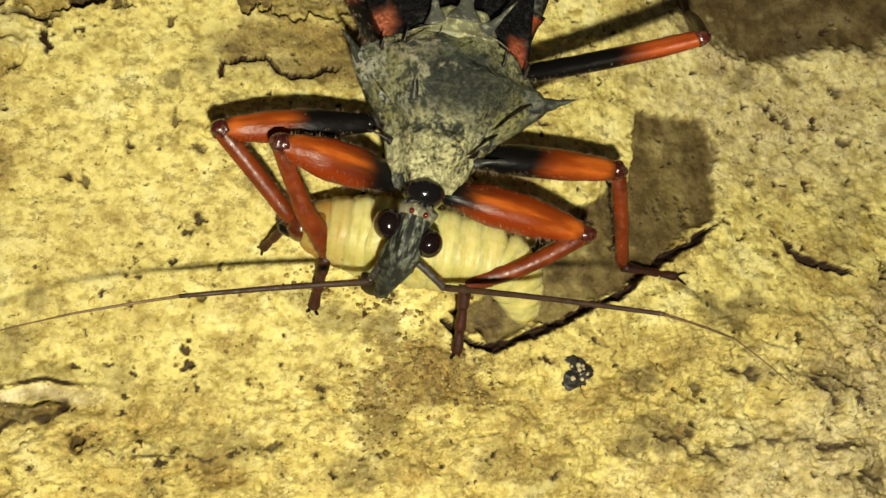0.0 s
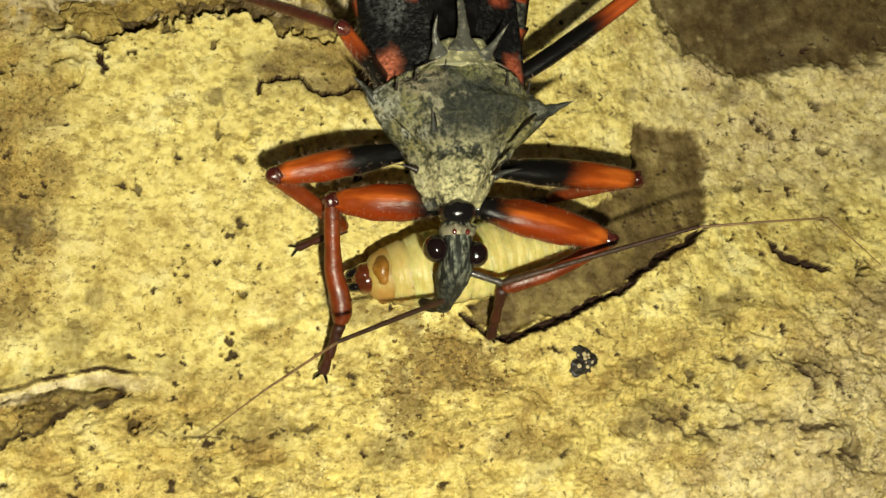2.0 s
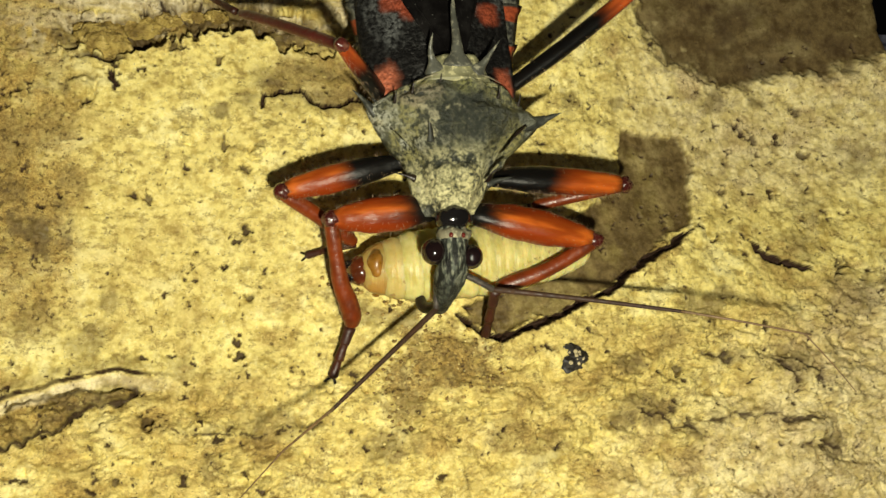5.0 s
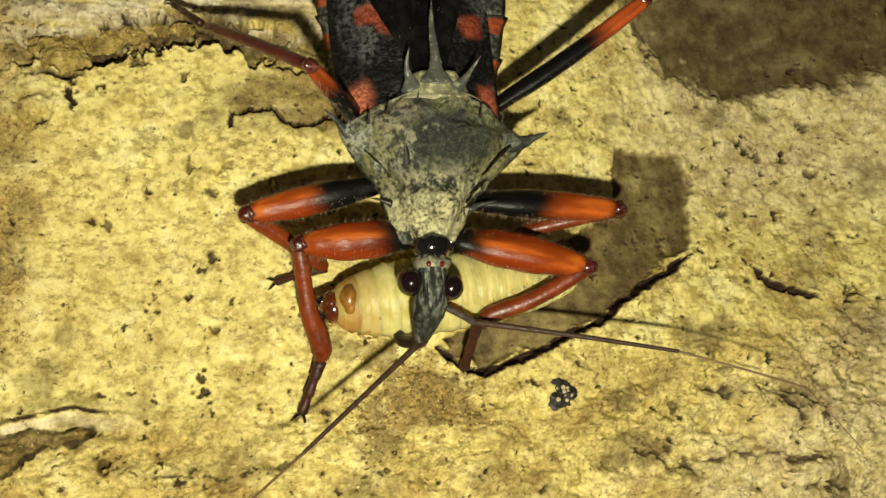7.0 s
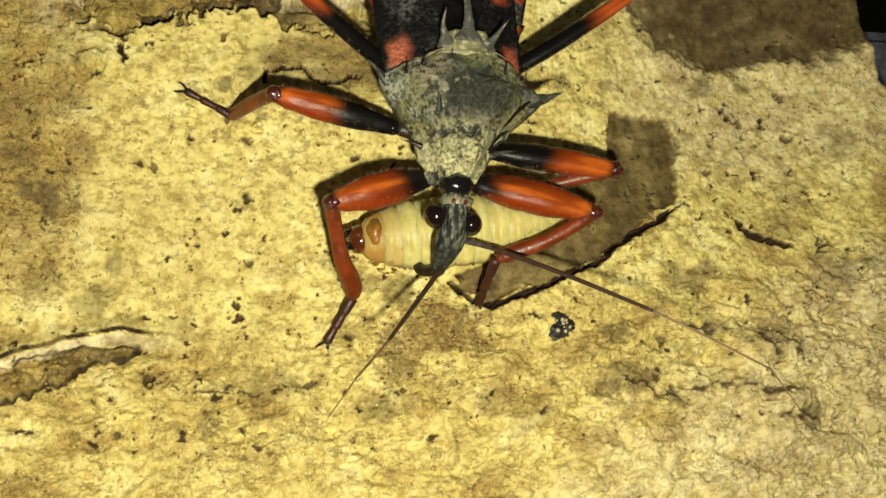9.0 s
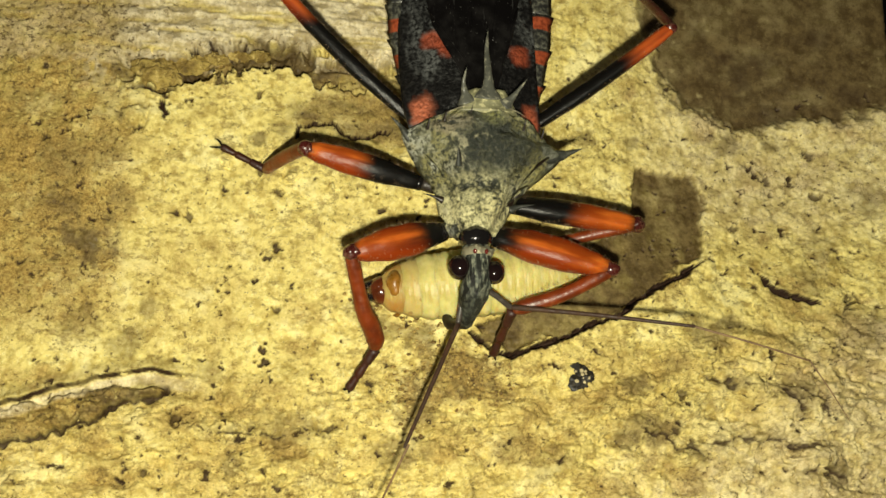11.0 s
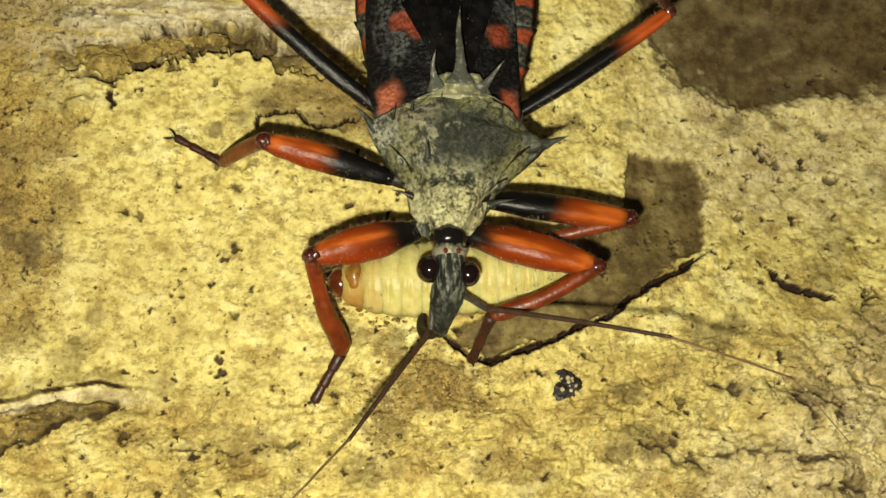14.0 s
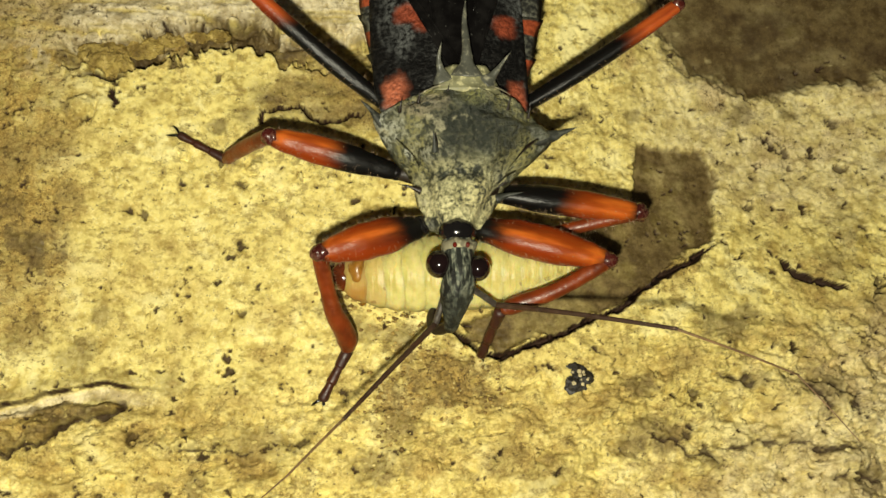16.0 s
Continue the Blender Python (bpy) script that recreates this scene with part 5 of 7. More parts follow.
def femur(length, profile, mat, label, seed, curve=0.0):
    xs = [p[0] * length for p in profile]
    bm = bmesh.new()
    tube(bm, [(x, curve * math.sin(math.pi * x / length), 0.05 * math.sin(math.pi * x / length)) for x in xs], [p[1] for p in profile], 24, 0.85, 5, 0.05, 0.05)
    ob = part("femur", bm, mat, bug, label)
    rad = lambda f: float(np.interp(f, [p[0] for p in profile], [p[1] for p in profile]))
    hairs = part("bristles", bristles(length, rad, 280, seed, 0.36, curve), M_BRISTLE, ob, "fine pale bristles")
    tagged(hairs, kind="stuff")
    bm = bmesh.new()
    r = profile[-2][1]
    ball(bm, (length - 0.1, 0, 0), (r * 1.05, r * 0.92, r * 0.92), 20, 12)
    for v in bm.verts:
        v.co += 0.12 * noise.noise(v.co * 3.0) * Vector((0.6, 1, 1))
    part("knee", bm, M_KNEE, ob, "dark glossy knobbly knee")
    bm = bmesh.new()
    part("trochanter", ball(bm, (0.1, 0, -0.1), (profile[0][1] * 1.25,) * 3, 16, 10), M_BLACK, ob)
    return ob


def tibia(length, r0, r1, seed, bow, mat, side=0.0, swell=0.0):
    """Shin: bowed up by bow and sideways by side, with a pad of the given swell on its inner side near the foot."""
    bm = bmesh.new()
    line = ((0, 0, 0), (0.12, 0.4, 0.3), (0.35, 0.9, 0.85), (0.58, 1.0, 0.95), (0.78, 0.6, 0.5), (0.90, 0.25, 0.2), (0.97, 0.1, 0.05), (1.0, 0, 0))
    pts = [(length * f, side * k + swell * math.exp(-((f - 0.84) / 0.13) ** 2), bow * h) for f, h, k in line]
    tube(bm, pts, (r0 * 0.9, r0, r0 * 0.97, (r0 + r1) / 2, r1, r1 * 1.02, r1 * 0.78, r1 * 0.5), 16, 0.9, 4, 0.04)
    ob = part("tibia", bm, mat, bug, "glossy red-brown tibia")
    hairs = part("bristles", bristles(length, lambda f: r0, 150, seed, 0.3), M_BRISTLE, ob)
    tagged(hairs, kind="stuff")
    return ob


def tarsus(length, r):
    bm = bmesh.new()
    tube(bm, ((0, 0, 0), (length * 0.3, 0, 0.03), (length * 0.34, 0, 0.03), (length * 0.62, 0, 0.02), (length * 0.66, 0, 0.02), (length * 0.93, 0, 0), (length, 0, 0)), (r * 1.15, r, r * 0.8, r, r * 0.75, r * 1.05, r * 0.5), 14, 0.9, 3)
    ob = part("tarsus", bm, M_FOOT, bug, "jointed dark red foot")
    for s in (-1, 1):
        bm = bmesh.new()
        part("claw", tube(bm, ((length * 0.95, 0, 0), (length * 1.06, s * r * 0.9, 0.05), (length * 1.16, s * r * 1.3, -0.1), (length * 1.2, s * r * 1.2, -0.28)), (r * 0.35, r * 0.3, r * 0.2, 0.01), 8), M_BLACK, ob, "tiny hooked claw")
    return ob


# hip joints, half hidden under the shell
for pts, r in ((((-0.6, -1.6, 4.3), (-1.3, -1.8, 4.4), (-1.9, -1.95, 4.5)), 0.62), (((0.8, -1.7, 4.4), (1.2, -2.0, 4.5), (1.7, -2.2, 4.6)), 0.62), (((-1.2, 1.3, 4.2), (-2.3, 1.35, 4.2), (-3.3, 1.4, 4.25)), 0.62), (((1.0, 0.2, 4.4), (1.8, 0.2, 4.4), (2.5, 0.2, 4.4)), 0.6), (((-1.4, 4.8, 4.0), (-2.4, 5.0, 4.1), (-3.0, 5.2, 4.2)), 0.55), (((1.6, 4.7, 4.0), (2.6, 4.9, 4.2), (3.3, 5.1, 4.4)), 0.55)):
    bm = bmesh.new()
    part("coxa", tube(bm, pts, (r * 0.9, r, r * 0.7), 16, 0.9, 4, 0.1), M_ABDOMEN, bug, "dark brown hip joint")
FRONT = ((0, 0.55), (0.12, 0.8), (0.35, 1.12), (0.6, 1.12), (0.82, 0.85), (0.94, 0.62), (1.0, 0.45))
MIDDLE = ((0, 0.42), (0.12, 0.62), (0.4, 0.88), (0.65, 0.88), (0.85, 0.74), (0.95, 0.60), (1.0, 0.45))
HIND = ((0, 0.36), (0.12, 0.48), (0.4, 0.55), (0.7, 0.53), (0.88, 0.50), (0.96, 0.45), (1.0, 0.34))
LEG_SIZES = (("FL", 6.63, 7.31, 3.50, FRONT, 0.25, 0.96, 1.0, 0.46), ("FR", 8.40, 7.13, 4.26, FRONT, 0.19, 0.96, 0.9, 0.46), ("ML", 8.07, 6.20, 3.48, MIDDLE, 0.50, 0.96, 0.0, 0.52), ("MR", 9.90, 6.20, 3.60, MIDDLE, 0.55, 0.96, 0.0, 0.44), ("HL", 12.60, 11.00, 4.00, HIND, 0.80, 1.05, 0.0, 0.36), ("HR", 12.60, 12.00, 3.20, HIND, 0.74, 1.05, 0.0, 0.36))
limbs = {}
for i, (key, lf, lt, ls, prof, start, end, smudge, rt) in enumerate(LEG_SIZES):
    kind = "orange-red femur smudged with black" if smudge else "black femur with an orange-red band"
    limbs[key] = {
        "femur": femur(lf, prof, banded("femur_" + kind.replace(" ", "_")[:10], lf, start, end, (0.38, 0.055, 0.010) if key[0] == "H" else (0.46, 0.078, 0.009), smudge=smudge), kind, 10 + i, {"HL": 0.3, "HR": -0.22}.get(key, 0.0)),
        "tibia": tibia(lt, rt * 1.06 if key[0] == "F" else rt, rt * (1.38 if key == "FL" else 1.12 if key == "FR" else 0.9), 30 + i, 0.15, M_HINDRED if key[0] == "H" else M_RED, {"FL": -0.16, "FR": 0.34}.get(key, 0.0), 0.24 if key == "FL" else 0.0),
        "tarsus": tarsus(ls, 0.33 if key[0] == "F" else 0.27 if key[0] == "M" else 0.22),
    }

# ---- feelers: four rigid joints each ----
feelers = {}
for key, lens in (("L", (1.61, 9.40, 5.20, 5.00)), ("R", (2.19, 11.80, 7.60, 4.60))):
    feelers[key] = []
    for k, (length, r0, r1, mat) in enumerate(zip(lens, (0.22, 0.19, 0.085, 0.05), (0.19, 0.105, 0.055, 0.026), (M_SCAPE, M_FEELER, M_WHIP, M_WHIP))):
        bm = bmesh.new()
        tube(bm, ((0, 0, 0), (length * 0.03, 0, 0), (length * 0.5, 0, 0.02 * length), (length * 0.97, 0, 0), (length, 0, 0)), (r0 * 0.7, r0, (r0 + r1) / 2, r1 * 1.1, r1 * 0.7), 10, 1, 4)
        feelers[key].append(part("feeler_joint", bm, mat, bug, "thin dark brown feeler joint" if k else "stout grey first feeler joint"))

# ---- the grub: x runs from its head to its tail ----
larva = tagged(new("beetle_grub"), "plump cream ringed beetle grub held by the bug", "grub")
GIRTH = ((0.3, 1.12), (1.0, 1.42), (2.0, 1.75), (3.5, 2.1), (5.5, 2.25), (8.0, 2.2), (10.5, 2.0), (12.5, 1.66), (14.0, 1.24), (15.2, 0.74))
RINGS = (0.7, 1.7, 2.8, 4.0, 5.2, 6.4, 7.6, 8.8, 10.0, 11.2, 12.4, 13.5, 14.5, 15.2)


def girth(x):
    return float(np.interp(x, [g[0] for g in GIRTH], [g[1] for g in GIRTH]))


def grub_ring(x0, x1, seed, last):
    """One body ring, folded in two, in its own space with the hinge at x = 0."""
    bm = bmesh.new()
    rings = []
    lap = 0.35
    for i in range(15):
        f = i / 14
        x = x0 - lap + (x1 - x0 + 2 * lap) * f
        g = girth(x)
        swell = 1 - 0.085 * abs(2 * f - 1) ** 3 - 0.03 * math.exp(-((f - 0.42) / 0.12) ** 2) - 0.018 * math.exp(-((f - 0.72) / 0.07) ** 2)
        if last:
            swell *= math.sqrt(max(0.02, 1 - max(0, (f - 0.55) / 0.45) ** 2))
        ring = []
        for k in range(32):
            a = 2 * math.pi * k / 32
            fold = 1 + 0.05 * math.exp(-((abs(math.sin(a)) - 0.25) / 0.2) ** 2)
            p = Vector((x, math.cos(a), math.sin(a)))
            r = g * (swell - 0.13 * abs(math.cos(a)) ** 3 * abs(2 * f - 1) ** 3) * fold * (1 + 0.05 * abs(math.cos(a)) ** 3) * (1 + 0.035 * noise.noise(Vector((x * 1.3, p.y * 1.6, p.z * 1.6 + seed))))
            ring.append(Vector((x - x0 + 0.12 * noise.noise(Vector((seed, p.y * 1.5, p.z * 1.5))), r * p.y, r * p.z * 0.95)))
        rings.append(ring)
    return loft(bm, rings)


grub_rings = []
for k, (x0, x1) in enumerate(zip(RINGS, RINGS[1:])):
    ob = part("body_ring", grub_ring(x0, x1, 3.1 * k, k == len(RINGS) - 2), M_GRUBNECK if k == 0 else M_GRUBFRONT if k == 1 else M_GRUB, larva, "amber-tinted first ring" if k == 0 else "")
    ob.location = (x0 * MM, 0, 0)
    grub_rings.append((ob, x0))
bm = bmesh.new()
ball(bm, (0.3, 0, 0.15), (0.95, 0.98, 0.92), 24, 16)
for v in bm.verts:
    v.co.z -= 0.12 * math.exp(-(v.co.y / 0.12) ** 2) * (v.co.z > 0)
grub_head = part("head", bm, M_GRUBHEAD, larva, "glossy red-brown grub head")
for s in (-1, 1):
    bm = bmesh.new()
    part("jaw", tube(bm, ((-0.25, s * 0.42, 0.42), (-0.68, s * 0.40, 0.25), (-1.0, s * 0.12, 0.05)), (0.34, 0.27, 0.04), 10), M_BLACK, grub_head, "small black jaw")
bm = bmesh.new()
tube(bm, [(1.15 + 0.25 * y * y, y, 0.95 * math.sqrt(1.40 ** 2 - y * y) - 0.26) for y in (-0.75, -0.4, 0.0, 0.4, 0.8, 1.08)], (0.08, 0.42, 0.52, 0.54, 0.44, 0.08), 14, 1.0, 4, 0.25)
part("neck_plate", bm, M_GRUBPLATE, larva, "amber plate behind the head")
rnd = random.Random(9)
for s in (-1, 1):
    for k in range(3):
        bm = bmesh.new()
        part("leg", tube(bm, ((1.6 + 0.9 * k, s * 0.9, -1.35), (1.4 + 0.9 * k, s * 1.35, -1.75), (1.1 + 0.9 * k, s * 1.25, -2.1)), (0.22, 0.16, 0.04), 8), M_GRUBPLATE, larva)


def motions():
    walk(bug, [
        (0, mm(0.16, 2.64, 0.01, -3.10, -4.40, -10.04)),
        (0.5, mm(0.23, 2.66, -0.12, -3.63, -5.70, -10.17)),
        (1, mm(0.53, 2.22, -0.46, -5.13, -8.71, -6.76)),
        (1.5, mm(0.58, 2.16, -0.28, -2.93, -7.13, -1.80)),
        (2, mm(-0.04, 2.16, 0.56, -0.21, -2.48, 1.62)),
        (2.5, mm(-0.02, 2.03, 0.79, -0.59, -3.36, 1.17)),
        (3, mm(-0.13, 2.06, 1.03, 0.07, -3.20, 1.30)),
        (3.2, mm(-0.05, 2.10, 1.11, 0.37, -3.53, 1.04)),
        (5.3, mm(-0.12, 2.03, 0.27, -1.27, -0.84, 1.64)),
        (5.5, mm(-0.18, 2.17, 0.43, -1.11, -1.29, 1.62)),
        (6, mm(0.15, 2.11, 0.16, -1.59, -1.81, 1.76)),
        (6.5, mm(0.12, 2.12, 0.25, -1.66, -1.65, 1.75)),
        (7, mm(0.09, 2.12, 0.21, -1.51, -1.31, 1.69)),
        (7.5, mm(0.33, 2.08, 0.29, -1.59, -0.36, 1.89)),
        (8, mm(0.68, 2.06, 0.29, -1.78, -0.33, 1.30)),
        (8.5, mm(0.68, 2.02, 0.21, -1.68, 0.34, 0.77)),
        (9, mm(0.54, 2.21, 0.33, 0.17, 1.03, -0.03)),
        (9.2, mm(0.55, 2.26, 0.41, -0.17, 0.42, -0.15)),
        (11.3, mm(0.63, 2.08, 0.09, 0.02, 1.46, 0.38)),
        (11.5, mm(0.64, 2.06, 0.19, 0.34, 0.86, 0.28)),
        (12, mm(0.74, 1.98, 0.09, -0.40, 0.94, 0.42)),
        (12.5, mm(0.94, 2.07, -0.01, 0.00, 0.28, 0.31)),
        (13, mm(0.99, 2.07, -0.04, 0.19, 0.16, 0.13)),
        (13.5, mm(1.04, 2.02, -0.01, 0.00, -0.11, -0.02)),
        (14, mm(1.02, 1.99, -0.04, -0.06, -0.16, -0.04)),
        (14.5, mm(1.00, 2.00, 0.00, 0.00, 0.00, 0.00)),
        (15, mm(1.01, 2.00, 0.06, 0.29, -0.25, -0.18)),
        (15.5, mm(0.99, 1.94, -0.07, -0.55, -0.11, -0.00)),
        (16, mm(1.04, 1.95, -0.00, -0.07, -0.07, -0.05)),
    ])
    walk(limbs["FL"]["femur"], [
        (0, bone((-1.48, -1.90, 4.39), (-7.65, -1.88, 6.83))),
        (0.5, bone((-1.61, -1.90, 4.44), (-7.92, -2.05, 6.46))),
        (0.6, bone((-1.59, -1.90, 4.42), (-8.08, -2.07, 5.79))),
        (1, bone((-1.62, -1.91, 4.42), (-8.12, -2.40, 5.61))),
        (1.2, bone((-1.83, -1.97, 4.53), (-7.89, -3.28, 6.86))),
        (1.5, bone((-1.64, -1.92, 4.45), (-7.86, -3.00, 6.46))),
        (2, bone((-0.32, -1.90, 4.38), (-6.90, -1.52, 3.70))),
        (2.5, bone((-0.33, -1.92, 4.56), (-6.86, -1.71, 3.47))),
        (3, bone((-0.43, -1.92, 4.61), (-6.94, -1.79, 3.35))),
        (5.5, bone((-0.63, -1.82, 4.38), (-7.23, -2.41, 4.52))),
        (6, bone((-0.67, -1.87, 4.38), (-7.30, -2.14, 4.53))),
        (7, bone((-0.69, -1.86, 4.39), (-7.31, -2.21, 4.50))),
        (7.3, bone((-0.67, -1.86, 4.42), (-7.29, -2.17, 4.27))),
        (7.5, bone((-1.25, -1.84, 4.36), (-7.62, -3.42, 5.30))),
        (8, bone((-1.65, -1.95, 4.43), (-7.87, -3.95, 5.54))),
        (8.5, bone((-1.57, -1.92, 4.41), (-7.85, -3.89, 5.25))),
        (9, bone((-1.56, -1.92, 4.41), (-7.81, -4.01, 5.11))),
        (11.3, bone((-1.87, -2.03, 4.48), (-8.02, -4.16, 5.76))),
        (12.5, bone((-1.78, -1.99, 4.45), (-8.01, -3.97, 5.58))),
        (14.5, bone((-1.87, -2.03, 4.47), (-8.03, -4.15, 5.69))),
        (16, bone((-1.85, -2.02, 4.47), (-8.01, -4.16, 5.65))),
    ])
    walk(limbs["FL"]["tibia"], [
        (0, bone((-7.65, -1.88, 6.83), (-4.39, -5.99, 1.73))),
        (0.5, bone((-7.92, -2.05, 6.46), (-4.84, -6.07, 1.18))),
        (0.6, bone((-8.08, -2.07, 5.79), (-6.18, -7.25, 0.98))),
        (1, bone((-8.12, -2.40, 5.61), (-7.83, -8.83, 2.13))),
        (1.2, bone((-7.89, -3.28, 6.86), (-6.68, -7.41, 0.95))),
        (1.5, bone((-7.86, -3.00, 6.46), (-6.52, -7.90, 1.20))),
        (2, bone((-6.90, -1.52, 3.70), (-6.56, -8.57, 1.81))),
        (2.5, bone((-6.86, -1.71, 3.47), (-6.34, -8.58, 1.02))),
        (3, bone((-6.94, -1.79, 3.35), (-6.18, -8.50, 0.53))),
        (5.5, bone((-7.23, -2.41, 4.52), (-5.89, -8.43, 0.59))),
        (6, bone((-7.30, -2.14, 4.53), (-6.18, -8.41, 0.94))),
        (7, bone((-7.31, -2.21, 4.50), (-6.14, -8.48, 0.91))),
        (7.3, bone((-7.29, -2.17, 4.27), (-6.04, -8.48, 0.78))),
        (7.5, bone((-7.62, -3.42, 5.30), (-6.02, -8.75, 0.56))),
        (8, bone((-7.87, -3.95, 5.54), (-6.22, -8.94, 0.45))),
        (8.5, bone((-7.85, -3.89, 5.25), (-6.05, -8.80, 0.14))),
        (9, bone((-7.81, -4.01, 5.11), (-5.80, -9.16, 0.32))),
        (11.3, bone((-8.02, -4.16, 5.76), (-5.93, -9.45, 1.16))),
        (12.5, bone((-8.01, -3.97, 5.58), (-6.04, -8.82, 0.46))),
        (14.5, bone((-8.03, -4.15, 5.69), (-6.19, -9.01, 0.54))),
        (16, bone((-8.01, -4.16, 5.65), (-6.30, -8.91, 0.35))),
    ])
    walk(limbs["FL"]["tarsus"], [
        (0, bone((-4.39, -5.99, 1.73), (-4.62, -8.57, -0.62))),
        (0.5, bone((-4.84, -6.07, 1.18), (-5.21, -9.17, -0.40))),
        (0.6, bone((-6.18, -7.25, 0.98), (-7.83, -10.12, -0.13))),
        (1, bone((-7.83, -8.83, 2.13), (-9.47, -11.45, 0.51))),
        (1.2, bone((-6.68, -7.41, 0.95), (-7.91, -10.62, 0.30))),
        (1.5, bone((-6.52, -7.90, 1.20), (-8.83, -10.42, 0.44))),
        (2, bone((-6.56, -8.57, 1.81), (-7.56, -11.29, -0.15))),
        (2.5, bone((-6.34, -8.58, 1.02), (-7.44, -11.49, -0.57))),
        (3, bone((-6.18, -8.50, 0.53), (-7.35, -11.54, -0.73))),
        (5.5, bone((-5.89, -8.43, 0.59), (-7.11, -11.47, -0.63))),
        (6, bone((-6.18, -8.41, 0.94), (-7.49, -11.38, -0.35))),
        (7, bone((-6.14, -8.48, 0.91), (-7.36, -11.45, -0.47))),
        (7.3, bone((-6.04, -8.48, 0.78), (-7.36, -11.42, -0.57))),
        (7.5, bone((-6.02, -8.75, 0.56), (-7.70, -11.49, -0.84))),
        (8, bone((-6.22, -8.94, 0.45), (-7.95, -11.66, -0.91))),
        (8.5, bone((-6.05, -8.80, 0.14), (-7.78, -11.68, -0.83))),
        (9, bone((-5.80, -9.16, 0.32), (-7.48, -12.06, -0.67))),
        (11.3, bone((-5.93, -9.45, 1.16), (-7.61, -11.95, -0.62))),
        (12.5, bone((-6.04, -8.82, 0.46), (-7.65, -11.84, -0.25))),
        (14.5, bone((-6.19, -9.01, 0.54), (-7.84, -11.99, -0.26))),
        (16, bone((-6.30, -8.91, 0.35), (-7.87, -11.98, -0.22))),
    ])
    walk(limbs["ML"]["femur"], [
        (0, bone((-3.21, 1.16, 4.25), (-10.94, -1.03, 4.95))),
        (0.5, bone((-3.32, 1.11, 4.29), (-10.98, -1.21, 5.34))),
        (1, bone((-3.81, 0.92, 4.55), (-11.13, -1.55, 6.87))),
        (1.5, bone((-3.15, 1.19, 4.34), (-10.64, -0.62, 6.75))),
        (2, bone((-2.29, 1.38, 4.19), (-10.21, -0.12, 4.43))),
        (2.5, bone((-2.26, 1.39, 4.20), (-10.16, -0.27, 4.28))),
        (3, bone((-2.23, 1.40, 4.22), (-10.11, -0.31, 3.86))),
        (5.5, bone((-2.17, 1.41, 4.25), (-10.04, -0.27, 3.57))),
        (6, bone((-2.31, 1.37, 4.20), (-10.23, -0.15, 4.27))),
        (7, bone((-2.29, 1.38, 4.21), (-10.20, -0.22, 4.09))),
        (7.5, bone((-2.46, 1.35, 4.20), (-10.37, -0.21, 4.26))),
        (7.6, bone((-2.58, 1.32, 4.18), (-10.46, -0.08, 5.23))),
        (7.66, bone((-2.48, 1.32, 4.12), (-9.99, 0.79, 7.03))),
        (7.72, bone((-2.05, 1.26, 3.92), (-9.46, 1.68, 7.09))),
        (7.8, bone((-1.43, 1.08, 4.03), (-9.32, 2.43, 5.08))),
        (8, bone((-2.94, 1.35, 4.24), (-10.74, 3.01, 5.48))),
        (8.5, bone((-3.23, 1.42, 4.28), (-11.04, 3.10, 5.41))),
        (9, bone((-3.53, 1.46, 4.29), (-11.40, 3.01, 5.16))),
        (11.3, bone((-3.31, 1.43, 4.27), (-11.14, 3.15, 5.22))),
        (12.5, bone((-3.23, 1.42, 4.28), (-11.01, 3.19, 5.52))),
        (14.5, bone((-3.38, 1.44, 4.31), (-11.18, 3.10, 5.57))),
        (16, bone((-3.33, 1.44, 4.30), (-11.11, 3.14, 5.59))),
    ])
    walk(limbs["ML"]["tibia"], [
        (0, bone((-10.94, -1.03, 4.95), (-6.49, -4.56, 2.47))),
        (0.5, bone((-10.98, -1.21, 5.34), (-6.72, -4.93, 2.78))),
        (1, bone((-11.13, -1.55, 6.87), (-6.72, -3.91, 3.21))),
        (1.5, bone((-10.64, -0.62, 6.75), (-6.67, -2.64, 2.43))),
        (2, bone((-10.21, -0.12, 4.43), (-5.89, -2.52, 0.69))),
        (2.5, bone((-10.16, -0.27, 4.28), (-5.74, -2.51, 0.54))),
        (3, bone((-10.11, -0.31, 3.86), (-5.55, -2.37, 0.20))),
        (5.5, bone((-10.04, -0.27, 3.57), (-5.30, -3.02, 0.66))),
        (6, bone((-10.23, -0.15, 4.27), (-5.68, -2.78, 0.98))),
        (7, bone((-10.20, -0.22, 4.09), (-5.58, -2.84, 0.89))),
        (7.5, bone((-10.37, -0.21, 4.26), (-5.93, -2.50, 0.59))),
        (7.6, bone((-10.46, -0.08, 5.23), (-6.68, -2.96, 1.25))),
        (7.66, bone((-9.99, 0.79, 7.03), (-9.25, -1.34, 1.25))),
        (7.72, bone((-9.46, 1.68, 7.09), (-11.87, 0.66, 1.47))),
        (7.8, bone((-9.32, 2.43, 5.08), (-13.19, 5.34, 1.20))),
        (8, bone((-10.74, 3.01, 5.48), (-13.81, 4.19, 0.22))),
        (8.5, bone((-11.04, 3.10, 5.41), (-13.87, 3.72, -0.08))),
        (9, bone((-11.40, 3.01, 5.16), (-13.85, 3.43, -0.52))),
        (11.3, bone((-11.14, 3.15, 5.22), (-13.92, 3.60, -0.31))),
        (12.5, bone((-11.01, 3.19, 5.52), (-14.19, 3.58, 0.21))),
        (14.5, bone((-11.18, 3.10, 5.57), (-14.30, 3.60, 0.23))),
        (16, bone((-11.11, 3.14, 5.59), (-14.32, 3.59, 0.30))),
    ])
